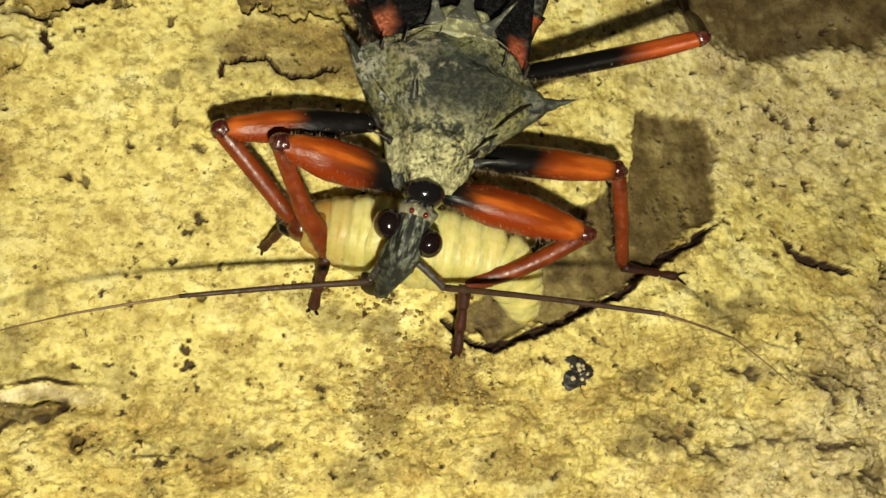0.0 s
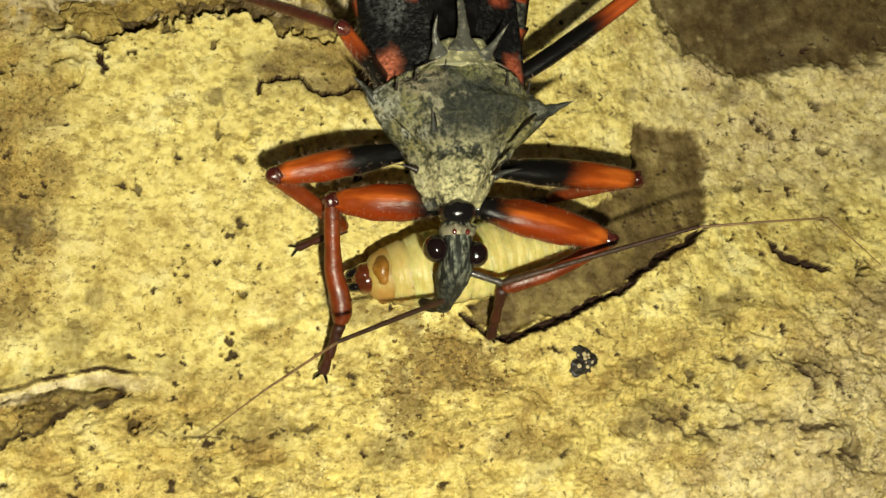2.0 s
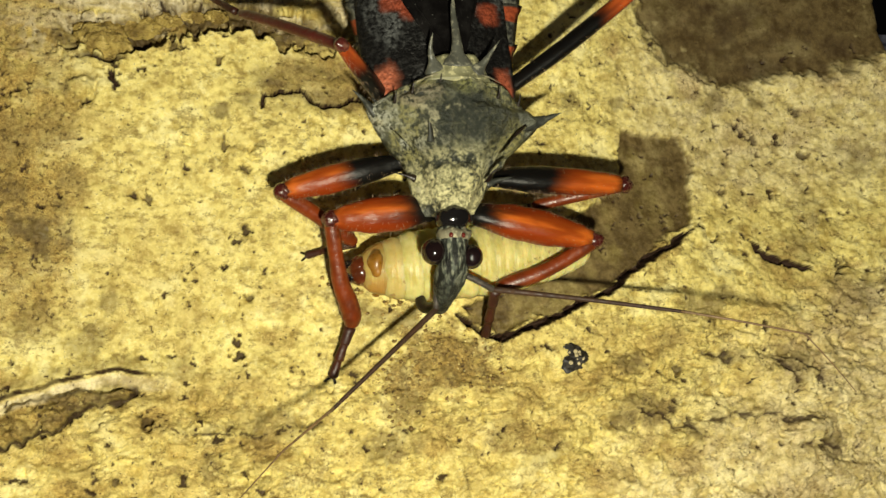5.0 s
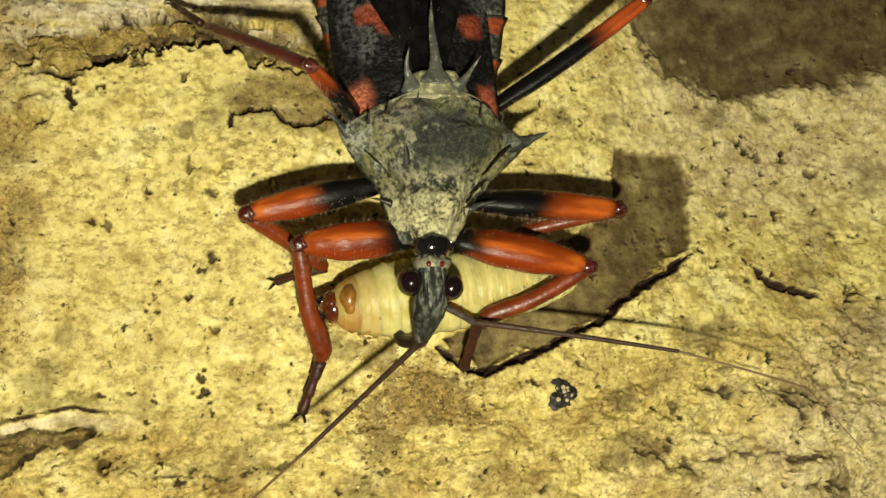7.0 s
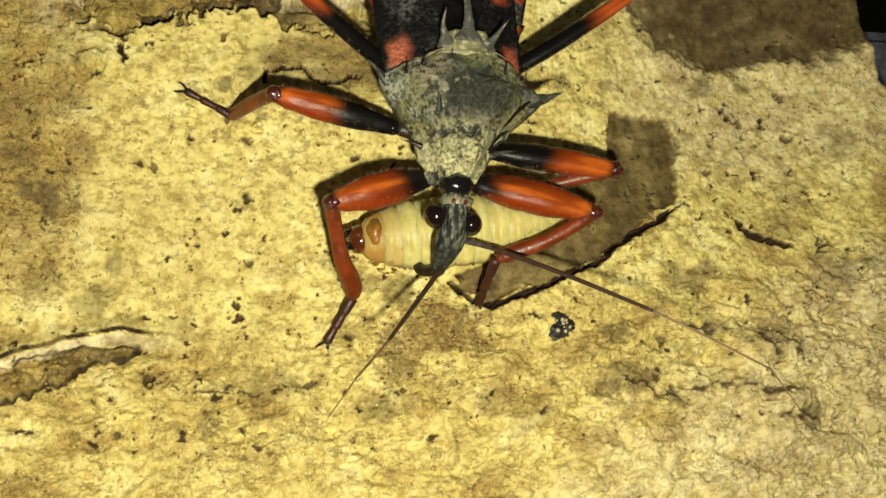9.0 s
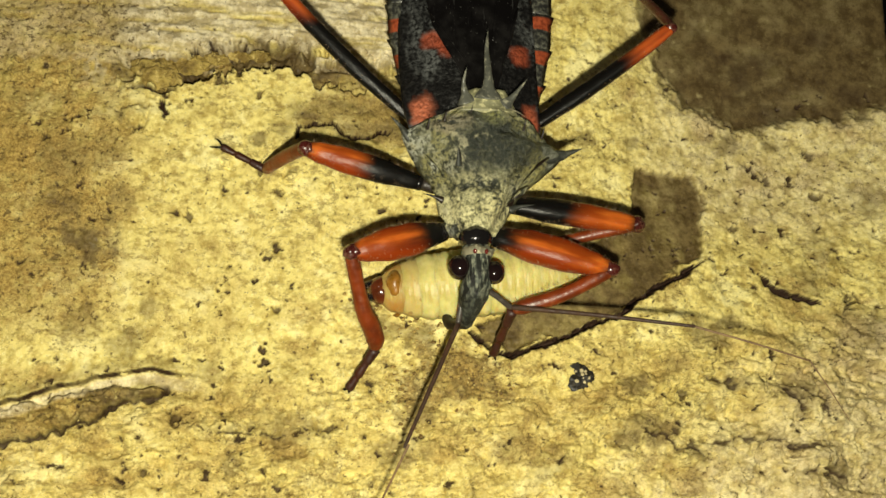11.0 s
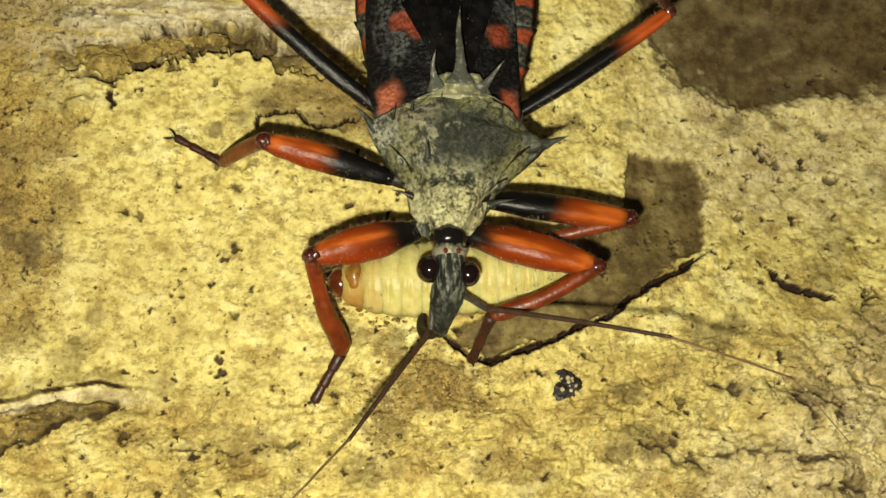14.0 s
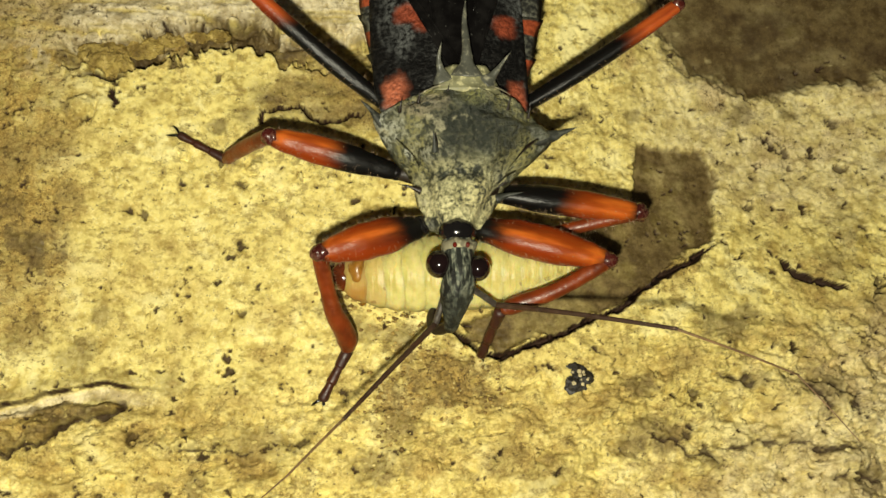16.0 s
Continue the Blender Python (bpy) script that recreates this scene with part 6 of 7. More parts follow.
    walk(limbs["ML"]["tarsus"], [
        (0, bone((-6.49, -4.56, 2.47), (-8.03, -5.69, -0.44))),
        (0.5, bone((-6.72, -4.93, 2.78), (-8.16, -5.92, -0.23))),
        (1, bone((-6.72, -3.91, 3.21), (-8.70, -4.74, 0.49))),
        (1.5, bone((-6.67, -2.64, 2.43), (-9.12, -4.13, 0.45))),
        (2, bone((-5.89, -2.52, 0.69), (-8.88, -3.40, -0.84))),
        (2.5, bone((-5.74, -2.51, 0.54), (-8.76, -3.40, -0.94))),
        (3, bone((-5.55, -2.37, 0.20), (-8.63, -3.23, -1.15))),
        (5.5, bone((-5.30, -3.02, 0.66), (-8.40, -3.39, -0.85))),
        (6, bone((-5.68, -2.78, 0.98), (-8.77, -3.23, -0.55))),
        (7, bone((-5.58, -2.84, 0.89), (-8.66, -3.31, -0.67))),
        (7.5, bone((-5.93, -2.50, 0.59), (-8.97, -3.21, -0.94))),
        (7.6, bone((-6.68, -2.96, 1.25), (-8.97, -4.09, -1.10))),
        (7.66, bone((-9.25, -1.34, 1.25), (-11.19, -2.73, -1.27))),
        (7.72, bone((-11.87, 0.66, 1.47), (-14.34, 0.24, -0.94))),
        (7.8, bone((-13.19, 5.34, 1.20), (-16.46, 6.27, 0.47))),
        (8, bone((-13.81, 4.19, 0.22), (-17.05, 5.43, 0.39))),
        (8.5, bone((-13.87, 3.72, -0.08), (-16.98, 5.24, 0.25))),
        (9, bone((-13.85, 3.43, -0.52), (-16.96, 4.96, -0.25))),
        (11.3, bone((-13.92, 3.60, -0.31), (-17.06, 5.08, -0.09))),
        (12.5, bone((-14.19, 3.58, 0.21), (-17.26, 5.21, 0.36))),
        (14.5, bone((-14.30, 3.60, 0.23), (-17.39, 5.19, 0.46))),
        (16, bone((-14.32, 3.59, 0.30), (-17.39, 5.21, 0.47))),
    ])
    walk(limbs["MR"]["femur"], [
        (0, bone((1.15, 0.06, 4.52), (10.90, 1.34, 3.37))),
        (0.5, bone((1.35, 0.11, 4.47), (11.16, 1.19, 3.70))),
        (1, bone((1.75, 0.18, 4.44), (11.60, 0.59, 3.49))),
        (1.1, bone((1.68, 0.16, 4.45), (11.51, 0.93, 3.49))),
        (1.2, bone((3.59, 0.67, 3.99), (11.79, 4.33, -0.18))),
        (1.3, bone((2.34, 0.25, 4.35), (11.32, 3.25, 1.46))),
        (1.4, bone((1.15, 0.16, 4.06), (10.57, 0.51, 7.08))),
        (1.5, bone((1.96, 0.19, 4.43), (11.79, 0.62, 3.38))),
        (2, bone((2.50, 0.19, 4.36), (12.29, -0.25, 2.93))),
        (2.5, bone((2.55, 0.19, 4.34), (12.30, -0.15, 2.65))),
        (3, bone((2.32, 0.19, 4.39), (12.14, -0.40, 3.31))),
        (5.5, bone((2.17, 0.20, 4.40), (12.05, -0.44, 4.25))),
        (7, bone((2.26, 0.20, 4.40), (12.13, -0.51, 4.11))),
        (8, bone((2.03, 0.22, 4.40), (11.87, -0.87, 4.27))),
        (9, bone((1.74, 0.26, 4.39), (11.57, -0.94, 4.63))),
        (11.3, bone((1.94, 0.24, 4.38), (11.77, -0.90, 4.64))),
        (12.5, bone((2.02, 0.22, 4.41), (11.85, -0.87, 4.08))),
        (14.5, bone((1.83, 0.24, 4.40), (11.66, -0.93, 4.52))),
        (16, bone((1.81, 0.25, 4.40), (11.63, -1.02, 4.42))),
    ])
    walk(limbs["MR"]["tibia"], [
        (0, bone((10.90, 1.34, 3.37), (12.80, -2.94, -0.70))),
        (0.5, bone((11.16, 1.19, 3.70), (12.77, -2.85, -0.72))),
        (1, bone((11.60, 0.59, 3.49), (12.00, -3.50, -1.15))),
        (1.1, bone((11.51, 0.93, 3.49), (14.90, -1.83, -0.90))),
        (1.2, bone((11.79, 4.33, -0.18), (17.88, 3.32, -0.78))),
        (1.3, bone((11.32, 3.25, 1.46), (16.89, 2.47, -1.14))),
        (1.4, bone((10.57, 0.51, 7.08), (11.87, 0.07, 1.03))),
        (1.5, bone((11.79, 0.62, 3.38), (5.78, -0.79, 2.78))),
        (2, bone((12.29, -0.25, 2.93), (7.34, -0.50, -0.79))),
        (2.5, bone((12.30, -0.15, 2.65), (7.36, -0.47, -1.08))),
        (3, bone((12.14, -0.40, 3.31), (6.20, -1.39, 1.84))),
        (5.5, bone((12.05, -0.44, 4.25), (6.19, -1.27, 2.39))),
        (7, bone((12.13, -0.51, 4.11), (6.13, -1.47, 2.88))),
        (8, bone((11.87, -0.87, 4.27), (5.92, -1.84, 2.83))),
        (9, bone((11.57, -0.94, 4.63), (5.81, -2.00, 2.61))),
        (11.3, bone((11.77, -0.90, 4.64), (5.96, -2.06, 2.82))),
        (12.5, bone((11.85, -0.87, 4.08), (5.87, -2.35, 3.38))),
        (14.5, bone((11.66, -0.93, 4.52), (5.75, -2.10, 3.07))),
        (16, bone((11.63, -1.02, 4.42), (5.68, -2.14, 3.10))),
    ])
    walk(limbs["MR"]["tarsus"], [
        (0, bone((12.80, -2.94, -0.70), (16.36, -2.81, -1.18))),
        (0.5, bone((12.77, -2.85, -0.72), (16.29, -2.73, -1.47))),
        (1, bone((12.00, -3.50, -1.15), (15.51, -3.25, -1.93))),
        (1.1, bone((14.90, -1.83, -0.90), (18.07, -2.22, -2.57))),
        (1.2, bone((17.88, 3.32, -0.78), (20.82, 3.75, -2.80))),
        (1.3, bone((16.89, 2.47, -1.14), (19.85, 2.51, -3.19))),
        (1.4, bone((11.87, 0.07, 1.03), (13.47, -0.62, -2.12))),
        (1.5, bone((5.78, -0.79, 2.78), (3.87, -0.67, -0.27))),
        (2, bone((7.34, -0.50, -0.79), (4.02, -1.74, -0.18))),
        (2.5, bone((7.36, -0.47, -1.08), (4.01, -1.68, -0.51))),
        (3, bone((6.20, -1.39, 1.84), (4.39, -1.45, -1.28))),
        (5.5, bone((6.19, -1.27, 2.39), (4.07, -1.42, -0.51))),
        (7, bone((6.13, -1.47, 2.88), (4.54, -1.36, -0.35))),
        (8, bone((5.92, -1.84, 2.83), (4.21, -1.79, -0.34))),
        (9, bone((5.81, -2.00, 2.61), (3.50, -2.21, -0.15))),
        (11.3, bone((5.96, -2.06, 2.82), (3.51, -2.30, 0.19))),
        (12.5, bone((5.87, -2.35, 3.38), (4.43, -2.11, 0.09))),
        (14.5, bone((5.75, -2.10, 3.07), (3.73, -2.04, 0.09))),
        (16, bone((5.68, -2.14, 3.10), (3.73, -1.99, 0.08))),
    ])
    walk(limbs["FR"]["femur"], [
        (0, bone((1.00, -2.17, 4.63), (9.34, -2.86, 3.98))),
        (0.5, bone((1.19, -2.18, 4.62), (9.53, -2.92, 3.90))),
        (1, bone((1.14, -2.18, 4.62), (9.47, -2.86, 3.86))),
        (1.5, bone((1.09, -2.13, 4.61), (9.29, -3.90, 4.27))),
        (2, bone((1.55, -2.24, 4.60), (9.67, -4.34, 4.37))),
        (3, bone((1.56, -2.24, 4.59), (9.68, -4.28, 3.99))),
        (5.5, bone((1.40, -2.20, 4.60), (9.58, -4.09, 4.57))),
        (7, bone((1.42, -2.20, 4.60), (9.58, -4.15, 4.91))),
        (7.5, bone((1.67, -2.27, 4.60), (9.78, -4.42, 4.74))),
        (8, bone((1.50, -2.23, 4.60), (9.65, -4.25, 4.70))),
        (9, bone((1.38, -2.20, 4.60), (9.48, -4.20, 5.57))),
        (11.3, bone((1.38, -2.19, 4.60), (9.35, -4.56, 5.80))),
        (12.5, bone((1.24, -2.16, 4.59), (9.36, -4.18, 5.26))),
        (14.5, bone((1.13, -2.13, 4.57), (9.20, -4.28, 5.39))),
        (16, bone((1.18, -2.14, 4.58), (9.25, -4.34, 5.37))),
    ])
    walk(limbs["FR"]["tibia"], [
        (0, bone((9.34, -2.86, 3.98), (3.37, -6.39, 2.33))),
        (0.5, bone((9.53, -2.92, 3.90), (3.46, -6.36, 2.39))),
        (1, bone((9.47, -2.86, 3.86), (3.35, -6.43, 3.03))),
        (1.5, bone((9.29, -3.90, 4.27), (2.94, -7.08, 3.61))),
        (2, bone((9.67, -4.34, 4.37), (3.13, -6.90, 3.15))),
        (3, bone((9.68, -4.28, 3.99), (3.16, -6.87, 2.69))),
        (5.5, bone((9.58, -4.09, 4.57), (3.11, -6.80, 3.28))),
        (7, bone((9.58, -4.15, 4.91), (3.11, -6.73, 3.35))),
        (7.5, bone((9.78, -4.42, 4.74), (3.27, -7.00, 3.40))),
        (8, bone((9.65, -4.25, 4.70), (3.18, -6.90, 3.32))),
        (9, bone((9.48, -4.20, 5.57), (3.20, -7.03, 3.70))),
        (11.3, bone((9.35, -4.56, 5.80), (2.95, -7.11, 3.93))),
        (12.5, bone((9.36, -4.18, 5.26), (2.97, -7.14, 4.10))),
        (14.5, bone((9.20, -4.28, 5.39), (2.83, -7.19, 4.05))),
        (16, bone((9.25, -4.34, 5.37), (2.82, -7.13, 4.04))),
    ])
    walk(limbs["FR"]["tarsus"], [
        (0, bone((3.37, -6.39, 2.33), (3.72, -9.79, -0.20))),
        (0.5, bone((3.46, -6.36, 2.39), (3.62, -9.70, -0.25))),
        (1, bone((3.35, -6.43, 3.03), (3.56, -9.05, -0.32))),
        (1.5, bone((2.94, -7.08, 3.61), (2.64, -9.28, -0.03))),
        (2, bone((3.13, -6.90, 3.15), (2.92, -9.55, -0.18))),
        (3, bone((3.16, -6.87, 2.69), (2.78, -9.47, -0.66))),
        (5.5, bone((3.11, -6.80, 3.28), (3.01, -9.31, -0.16))),
        (7, bone((3.11, -6.73, 3.35), (2.56, -9.32, 0.02))),
        (7.5, bone((3.27, -7.00, 3.40), (2.31, -9.33, -0.04))),
        (8, bone((3.18, -6.90, 3.32), (2.10, -9.29, -0.05))),
        (9, bone((3.20, -7.03, 3.70), (2.73, -9.51, 0.27))),
        (11.3, bone((2.95, -7.11, 3.93), (2.18, -9.48, 0.47))),
        (12.5, bone((2.97, -7.14, 4.10), (2.10, -9.28, 0.52))),
        (14.5, bone((2.83, -7.19, 4.05), (1.97, -9.38, 0.50))),
        (16, bone((2.82, -7.13, 4.04), (1.94, -9.32, 0.49))),
    ])
    walk(limbs["HR"]["femur"], [
        (0, bone((2.19, 4.98, 3.70), (12.95, 6.91, 9.96))),
        (0.5, bone((2.46, 5.01, 3.91), (13.47, 7.26, 9.62))),
        (0.9, bone((1.93, 4.67, 3.48), (12.16, 8.34, 9.85))),
        (1, bone((2.61, 4.64, 4.06), (12.31, 11.52, 8.23))),
        (1.5, bone((2.05, 4.26, 3.94), (12.02, 11.16, 7.35))),
        (2, bone((2.29, 4.49, 4.12), (12.68, 11.11, 6.74))),
        (3, bone((3.18, 5.07, 4.36), (13.78, 11.61, 6.28))),
        (5.5, bone((3.84, 5.52, 4.55), (13.74, 12.54, 7.96))),
        (7, bone((3.49, 5.25, 4.43), (13.85, 11.51, 7.94))),
        (8, bone((3.39, 5.19, 4.40), (13.70, 11.40, 8.12))),
        (9, bone((2.42, 4.59, 4.08), (12.73, 11.00, 7.44))),
        (11.3, bone((3.89, 5.55, 4.60), (13.68, 12.39, 8.63))),
        (12.5, bone((3.61, 5.34, 4.48), (13.73, 11.90, 8.13))),
        (14.5, bone((3.57, 5.30, 4.46), (13.82, 11.54, 8.30))),
        (16, bone((3.49, 5.25, 4.43), (13.86, 11.28, 8.28))),
    ])
    walk(limbs["HR"]["tibia"], [
        (0, bone((12.95, 6.91, 9.96), (15.02, 13.75, 0.32))),
        (0.5, bone((13.47, 7.26, 9.62), (15.14, 14.53, 0.22))),
        (0.9, bone((12.16, 8.34, 9.85), (13.54, 15.54, 0.35))),
        (1, bone((12.31, 11.52, 8.23), (12.58, 19.89, -0.36))),
        (1.5, bone((12.02, 11.16, 7.35), (13.17, 19.70, -1.01))),
        (2, bone((12.68, 11.11, 6.74), (15.18, 19.08, -1.88))),
        (3, bone((13.78, 11.61, 6.28), (16.46, 19.39, -2.46))),
        (5.5, bone((13.74, 12.54, 7.96), (16.17, 20.86, -0.34))),
        (7, bone((13.85, 11.51, 7.94), (16.48, 19.65, -0.47))),
        (8, bone((13.70, 11.40, 8.12), (16.36, 19.78, -0.05))),
        (9, bone((12.73, 11.00, 7.44), (14.89, 19.63, -0.62))),
        (11.3, bone((13.68, 12.39, 8.63), (13.12, 21.02, 0.31))),
        (12.5, bone((13.73, 11.90, 8.13), (14.87, 20.74, 0.09))),
        (14.5, bone((13.82, 11.54, 8.30), (13.47, 20.09, -0.11))),
        (16, bone((13.86, 11.28, 8.28), (13.62, 19.83, -0.13))),
    ])
    walk(limbs["HR"]["tarsus"], [
        (0, bone((15.02, 13.75, 0.32), (14.46, 16.49, -1.24))),
        (0.5, bone((15.14, 14.53, 0.22), (14.06, 17.25, -1.08))),
        (0.9, bone((13.54, 15.54, 0.35), (12.24, 18.40, -0.23))),
        (1, bone((12.58, 19.89, -0.36), (9.60, 20.21, 0.78))),
        (1.5, bone((13.17, 19.70, -1.01), (10.19, 20.04, 0.11))),
        (2, bone((15.18, 19.08, -1.88), (12.15, 19.50, -0.93))),
        (3, bone((16.46, 19.39, -2.46), (13.56, 20.55, -1.73))),
        (5.5, bone((16.17, 20.86, -0.34), (13.71, 22.90, -0.19))),
        (7, bone((16.48, 19.65, -0.47), (13.64, 20.98, 0.16))),
        (8, bone((16.36, 19.78, -0.05), (13.57, 21.28, 0.36))),
        (9, bone((14.89, 19.63, -0.62), (11.86, 20.51, -0.10))),
        (11.3, bone((13.12, 21.02, 0.31), (10.55, 22.93, 0.34))),
        (12.5, bone((14.87, 20.74, 0.09), (12.33, 22.68, 0.19))),
        (14.5, bone((13.47, 20.09, -0.11), (10.83, 21.88, 0.12))),
        (16, bone((13.62, 19.83, -0.13), (10.93, 21.54, 0.12))),
    ])
    walk(limbs["HL"]["femur"], [
        (0, bone((-2.47, 5.55, 1.78), (-6.28, 4.88, 13.77))),
        (0.5, bone((-2.62, 5.33, 1.96), (-6.00, 5.69, 14.09))),
        (1, bone((-2.79, 5.48, 2.40), (-5.89, 4.98, 14.60))),
        (1.5, bone((-2.54, 5.43, 1.98), (-6.33, 5.26, 13.99))),
        (2, bone((-1.90, 5.22, 1.35), (-6.66, 5.40, 12.78))),
        (2.5, bone((-1.75, 5.25, 1.18), (-6.70, 5.28, 12.53))),
        (3, bone((-1.60, 5.17, 1.03), (-6.75, 5.43, 12.26))),
        (5.5, bone((-1.79, 5.22, 1.38), (-6.91, 5.38, 12.63))),
        (7, bone((-1.88, 5.29, 1.38), (-6.72, 5.19, 12.78))),
        (7.5, bone((-1.75, 5.21, 1.46), (-7.11, 5.44, 12.58))),
        (8, bone((-1.84, 5.12, 1.87), (-7.82, 6.03, 12.73))),
        (8.2, bone((-1.47, 4.73, 1.85), (-8.65, 7.37, 11.86))),
        (8.4, bone((-1.57, 4.52, 2.84), (-10.32, 8.95, 10.74))),
        (8.5, bone((-1.77, 4.45, 3.23), (-10.74, 10.01, 10.11))),
        (9, bone((-1.04, 4.38, 2.89), (-10.84, 8.81, 9.45))),
        (11.3, bone((-4.18, 6.17, 4.59), (-13.55, 14.36, 6.61))),
        (12.5, bone((-3.17, 5.31, 4.35), (-13.11, 12.14, 8.01))),
        (14.5, bone((-2.78, 5.04, 4.21), (-12.66, 11.95, 7.87))),
        (16, bone((-2.62, 4.92, 4.14), (-12.48, 11.78, 7.93))),
    ])
    walk(limbs["HL"]["tibia"], [
        (0, bone((-6.28, 4.88, 13.77), (-12.58, 8.98, 5.74))),
        (0.5, bone((-6.00, 5.69, 14.09), (-12.97, 8.89, 6.21))),
        (1, bone((-5.89, 4.98, 14.60), (-13.12, 8.98, 7.34))),
        (1.5, bone((-6.33, 5.26, 13.99), (-12.79, 10.18, 6.57))),
        (2, bone((-6.66, 5.40, 12.78), (-12.13, 11.01, 4.40))),
        (2.5, bone((-6.70, 5.28, 12.53), (-12.57, 11.20, 4.60))),
        (3, bone((-6.75, 5.43, 12.26), (-12.51, 11.31, 4.24))),
        (5.5, bone((-6.91, 5.38, 12.63), (-12.49, 11.23, 4.47))),
        (7, bone((-6.72, 5.19, 12.78), (-12.50, 11.19, 4.84))),
        (7.5, bone((-7.11, 5.44, 12.58), (-12.69, 11.43, 4.52))),
        (8, bone((-7.82, 6.03, 12.73), (-13.39, 11.28, 4.44))),
        (8.2, bone((-8.65, 7.37, 11.86), (-13.03, 13.62, 3.93))),
        (8.4, bone((-10.32, 8.95, 10.74), (-12.02, 16.44, 2.85))),
        (8.5, bone((-10.74, 10.01, 10.11), (-11.83, 17.83, 2.45))),
        (9, bone((-10.84, 8.81, 9.45), (-11.56, 16.66, 1.78))),
        (11.3, bone((-13.55, 14.36, 6.61), (-16.21, 23.02, 0.38))),
        (12.5, bone((-13.11, 12.14, 8.01), (-15.71, 20.27, 1.08))),
        (14.5, bone((-12.66, 11.95, 7.87), (-15.43, 20.01, 0.92))),
        (16, bone((-12.48, 11.78, 7.93), (-15.17, 19.86, 0.97))),
    ])
    walk(limbs["HL"]["tarsus"], [
        (0, bone((-12.58, 8.98, 5.74), (-15.08, 10.89, 3.27))),
        (0.5, bone((-12.97, 8.89, 6.21), (-15.61, 10.73, 3.83))),
        (1, bone((-13.12, 8.98, 7.34), (-15.82, 11.13, 5.31))),
        (1.5, bone((-12.79, 10.18, 6.57), (-15.21, 12.53, 4.42))),
        (2, bone((-12.13, 11.01, 4.40), (-14.12, 13.43, 1.92))),
        (2.5, bone((-12.57, 11.20, 4.60), (-14.60, 13.60, 2.13))),
        (3, bone((-12.51, 11.31, 4.24), (-14.54, 13.68, 1.72))),
        (5.5, bone((-12.49, 11.23, 4.47), (-14.47, 13.68, 2.01))),
        (7, bone((-12.50, 11.19, 4.84), (-14.30, 13.68, 2.29))),
        (7.5, bone((-12.69, 11.43, 4.52), (-14.57, 13.86, 1.95))),
        (8, bone((-13.39, 11.28, 4.44), (-15.10, 13.79, 1.83))),
        (8.2, bone((-13.03, 13.62, 3.93), (-14.82, 16.39, 1.68))),
        (8.4, bone((-12.02, 16.44, 2.85), (-13.29, 19.80, 1.09))),
        (8.5, bone((-11.83, 17.83, 2.45), (-13.16, 21.27, 0.92))),
        (9, bone((-11.56, 16.66, 1.78), (-12.89, 20.04, 0.11))),
        (11.3, bone((-16.21, 23.02, 0.38), (-18.05, 26.52, -0.21))),
        (12.5, bone((-15.71, 20.27, 1.08), (-17.49, 23.75, 0.23))),
        (14.5, bone((-15.43, 20.01, 0.92), (-17.28, 23.50, 0.30))),
        (16, bone((-15.17, 19.86, 0.97), (-16.97, 23.38, 0.34))),
    ])
    walk(feelers["L"][0], [
        (0, bone((-1.44, -6.47, 4.63), (-1.92, -7.85, 5.30))),
        (0.5, bone((-1.40, -6.51, 4.62), (-1.69, -8.00, 5.13))),
        (1, bone((-1.42, -6.50, 4.59), (-1.77, -7.72, 5.57))),
        (1.2, bone((-1.35, -6.53, 4.63), (-1.08, -8.08, 4.91))),
        (1.5, bone((-1.24, -6.56, 4.68), (-1.25, -8.16, 4.59))),
        (2, bone((-1.01, -6.63, 4.74), (0.13, -7.40, 3.91))),
        (2.5, bone((-1.02, -6.63, 4.78), (0.10, -7.26, 3.81))),
        (3, bone((-0.99, -6.65, 4.80), (-0.05, -7.52, 3.84))),
        (5.5, bone((-0.99, -6.64, 4.86), (-1.03, -8.10, 4.19))),
        (7, bone((-1.02, -6.63, 4.88), (-0.71, -8.15, 4.47))),
        (7.3, bone((-1.06, -6.62, 4.87), (-0.87, -8.19, 5.10))),
        (7.5, bone((-1.09, -6.61, 4.86), (-0.54, -8.10, 4.69))),
        (7.6, bone((-1.10, -6.60, 4.86), (-0.85, -8.07, 5.46))),
        (7.8, bone((-1.12, -6.59, 4.85), (-0.04, -7.04, 3.75))),
        (8, bone((-1.14, -6.59, 4.84), (-0.41, -7.78, 4.05))),
        (8.5, bone((-1.15, -6.57, 4.80), (-0.05, -7.42, 3.99))),
        (9, bone((-1.13, -6.57, 4.79), (-0.53, -7.75, 3.87))),
        (9.2, bone((-1.11, -6.58, 4.74), (-0.68, -7.84, 3.84))),
        (11.3, bone((-0.65, -6.72, 5.12), (-0.87, -8.27, 4.79))),
        (12, bone((-0.76, -6.69, 5.14), (-1.12, -8.21, 5.52))),
        (12.5, bone((-0.74, -6.70, 5.22), (-0.78, -8.27, 5.59))),
        (13, bone((-0.79, -6.69, 5.25), (-1.05, -8.16, 5.85))),
        (13.3, bone((-0.75, -6.70, 5.20), (-0.91, -8.27, 5.51))),
        (13.8, bone((-0.74, -6.70, 5.19), (-1.00, -8.26, 4.90))),
        (14, bone((-0.74, -6.70, 5.21), (-0.83, -8.21, 4.66))),
        (14.3, bone((-0.75, -6.70, 5.20), (-0.83, -8.20, 4.63))),
        (14.5, bone((-0.75, -6.70, 5.20), (-1.00, -8.17, 4.60))),
        (16, bone((-0.71, -6.71, 5.19), (-1.14, -8.08, 4.47))),
    ])
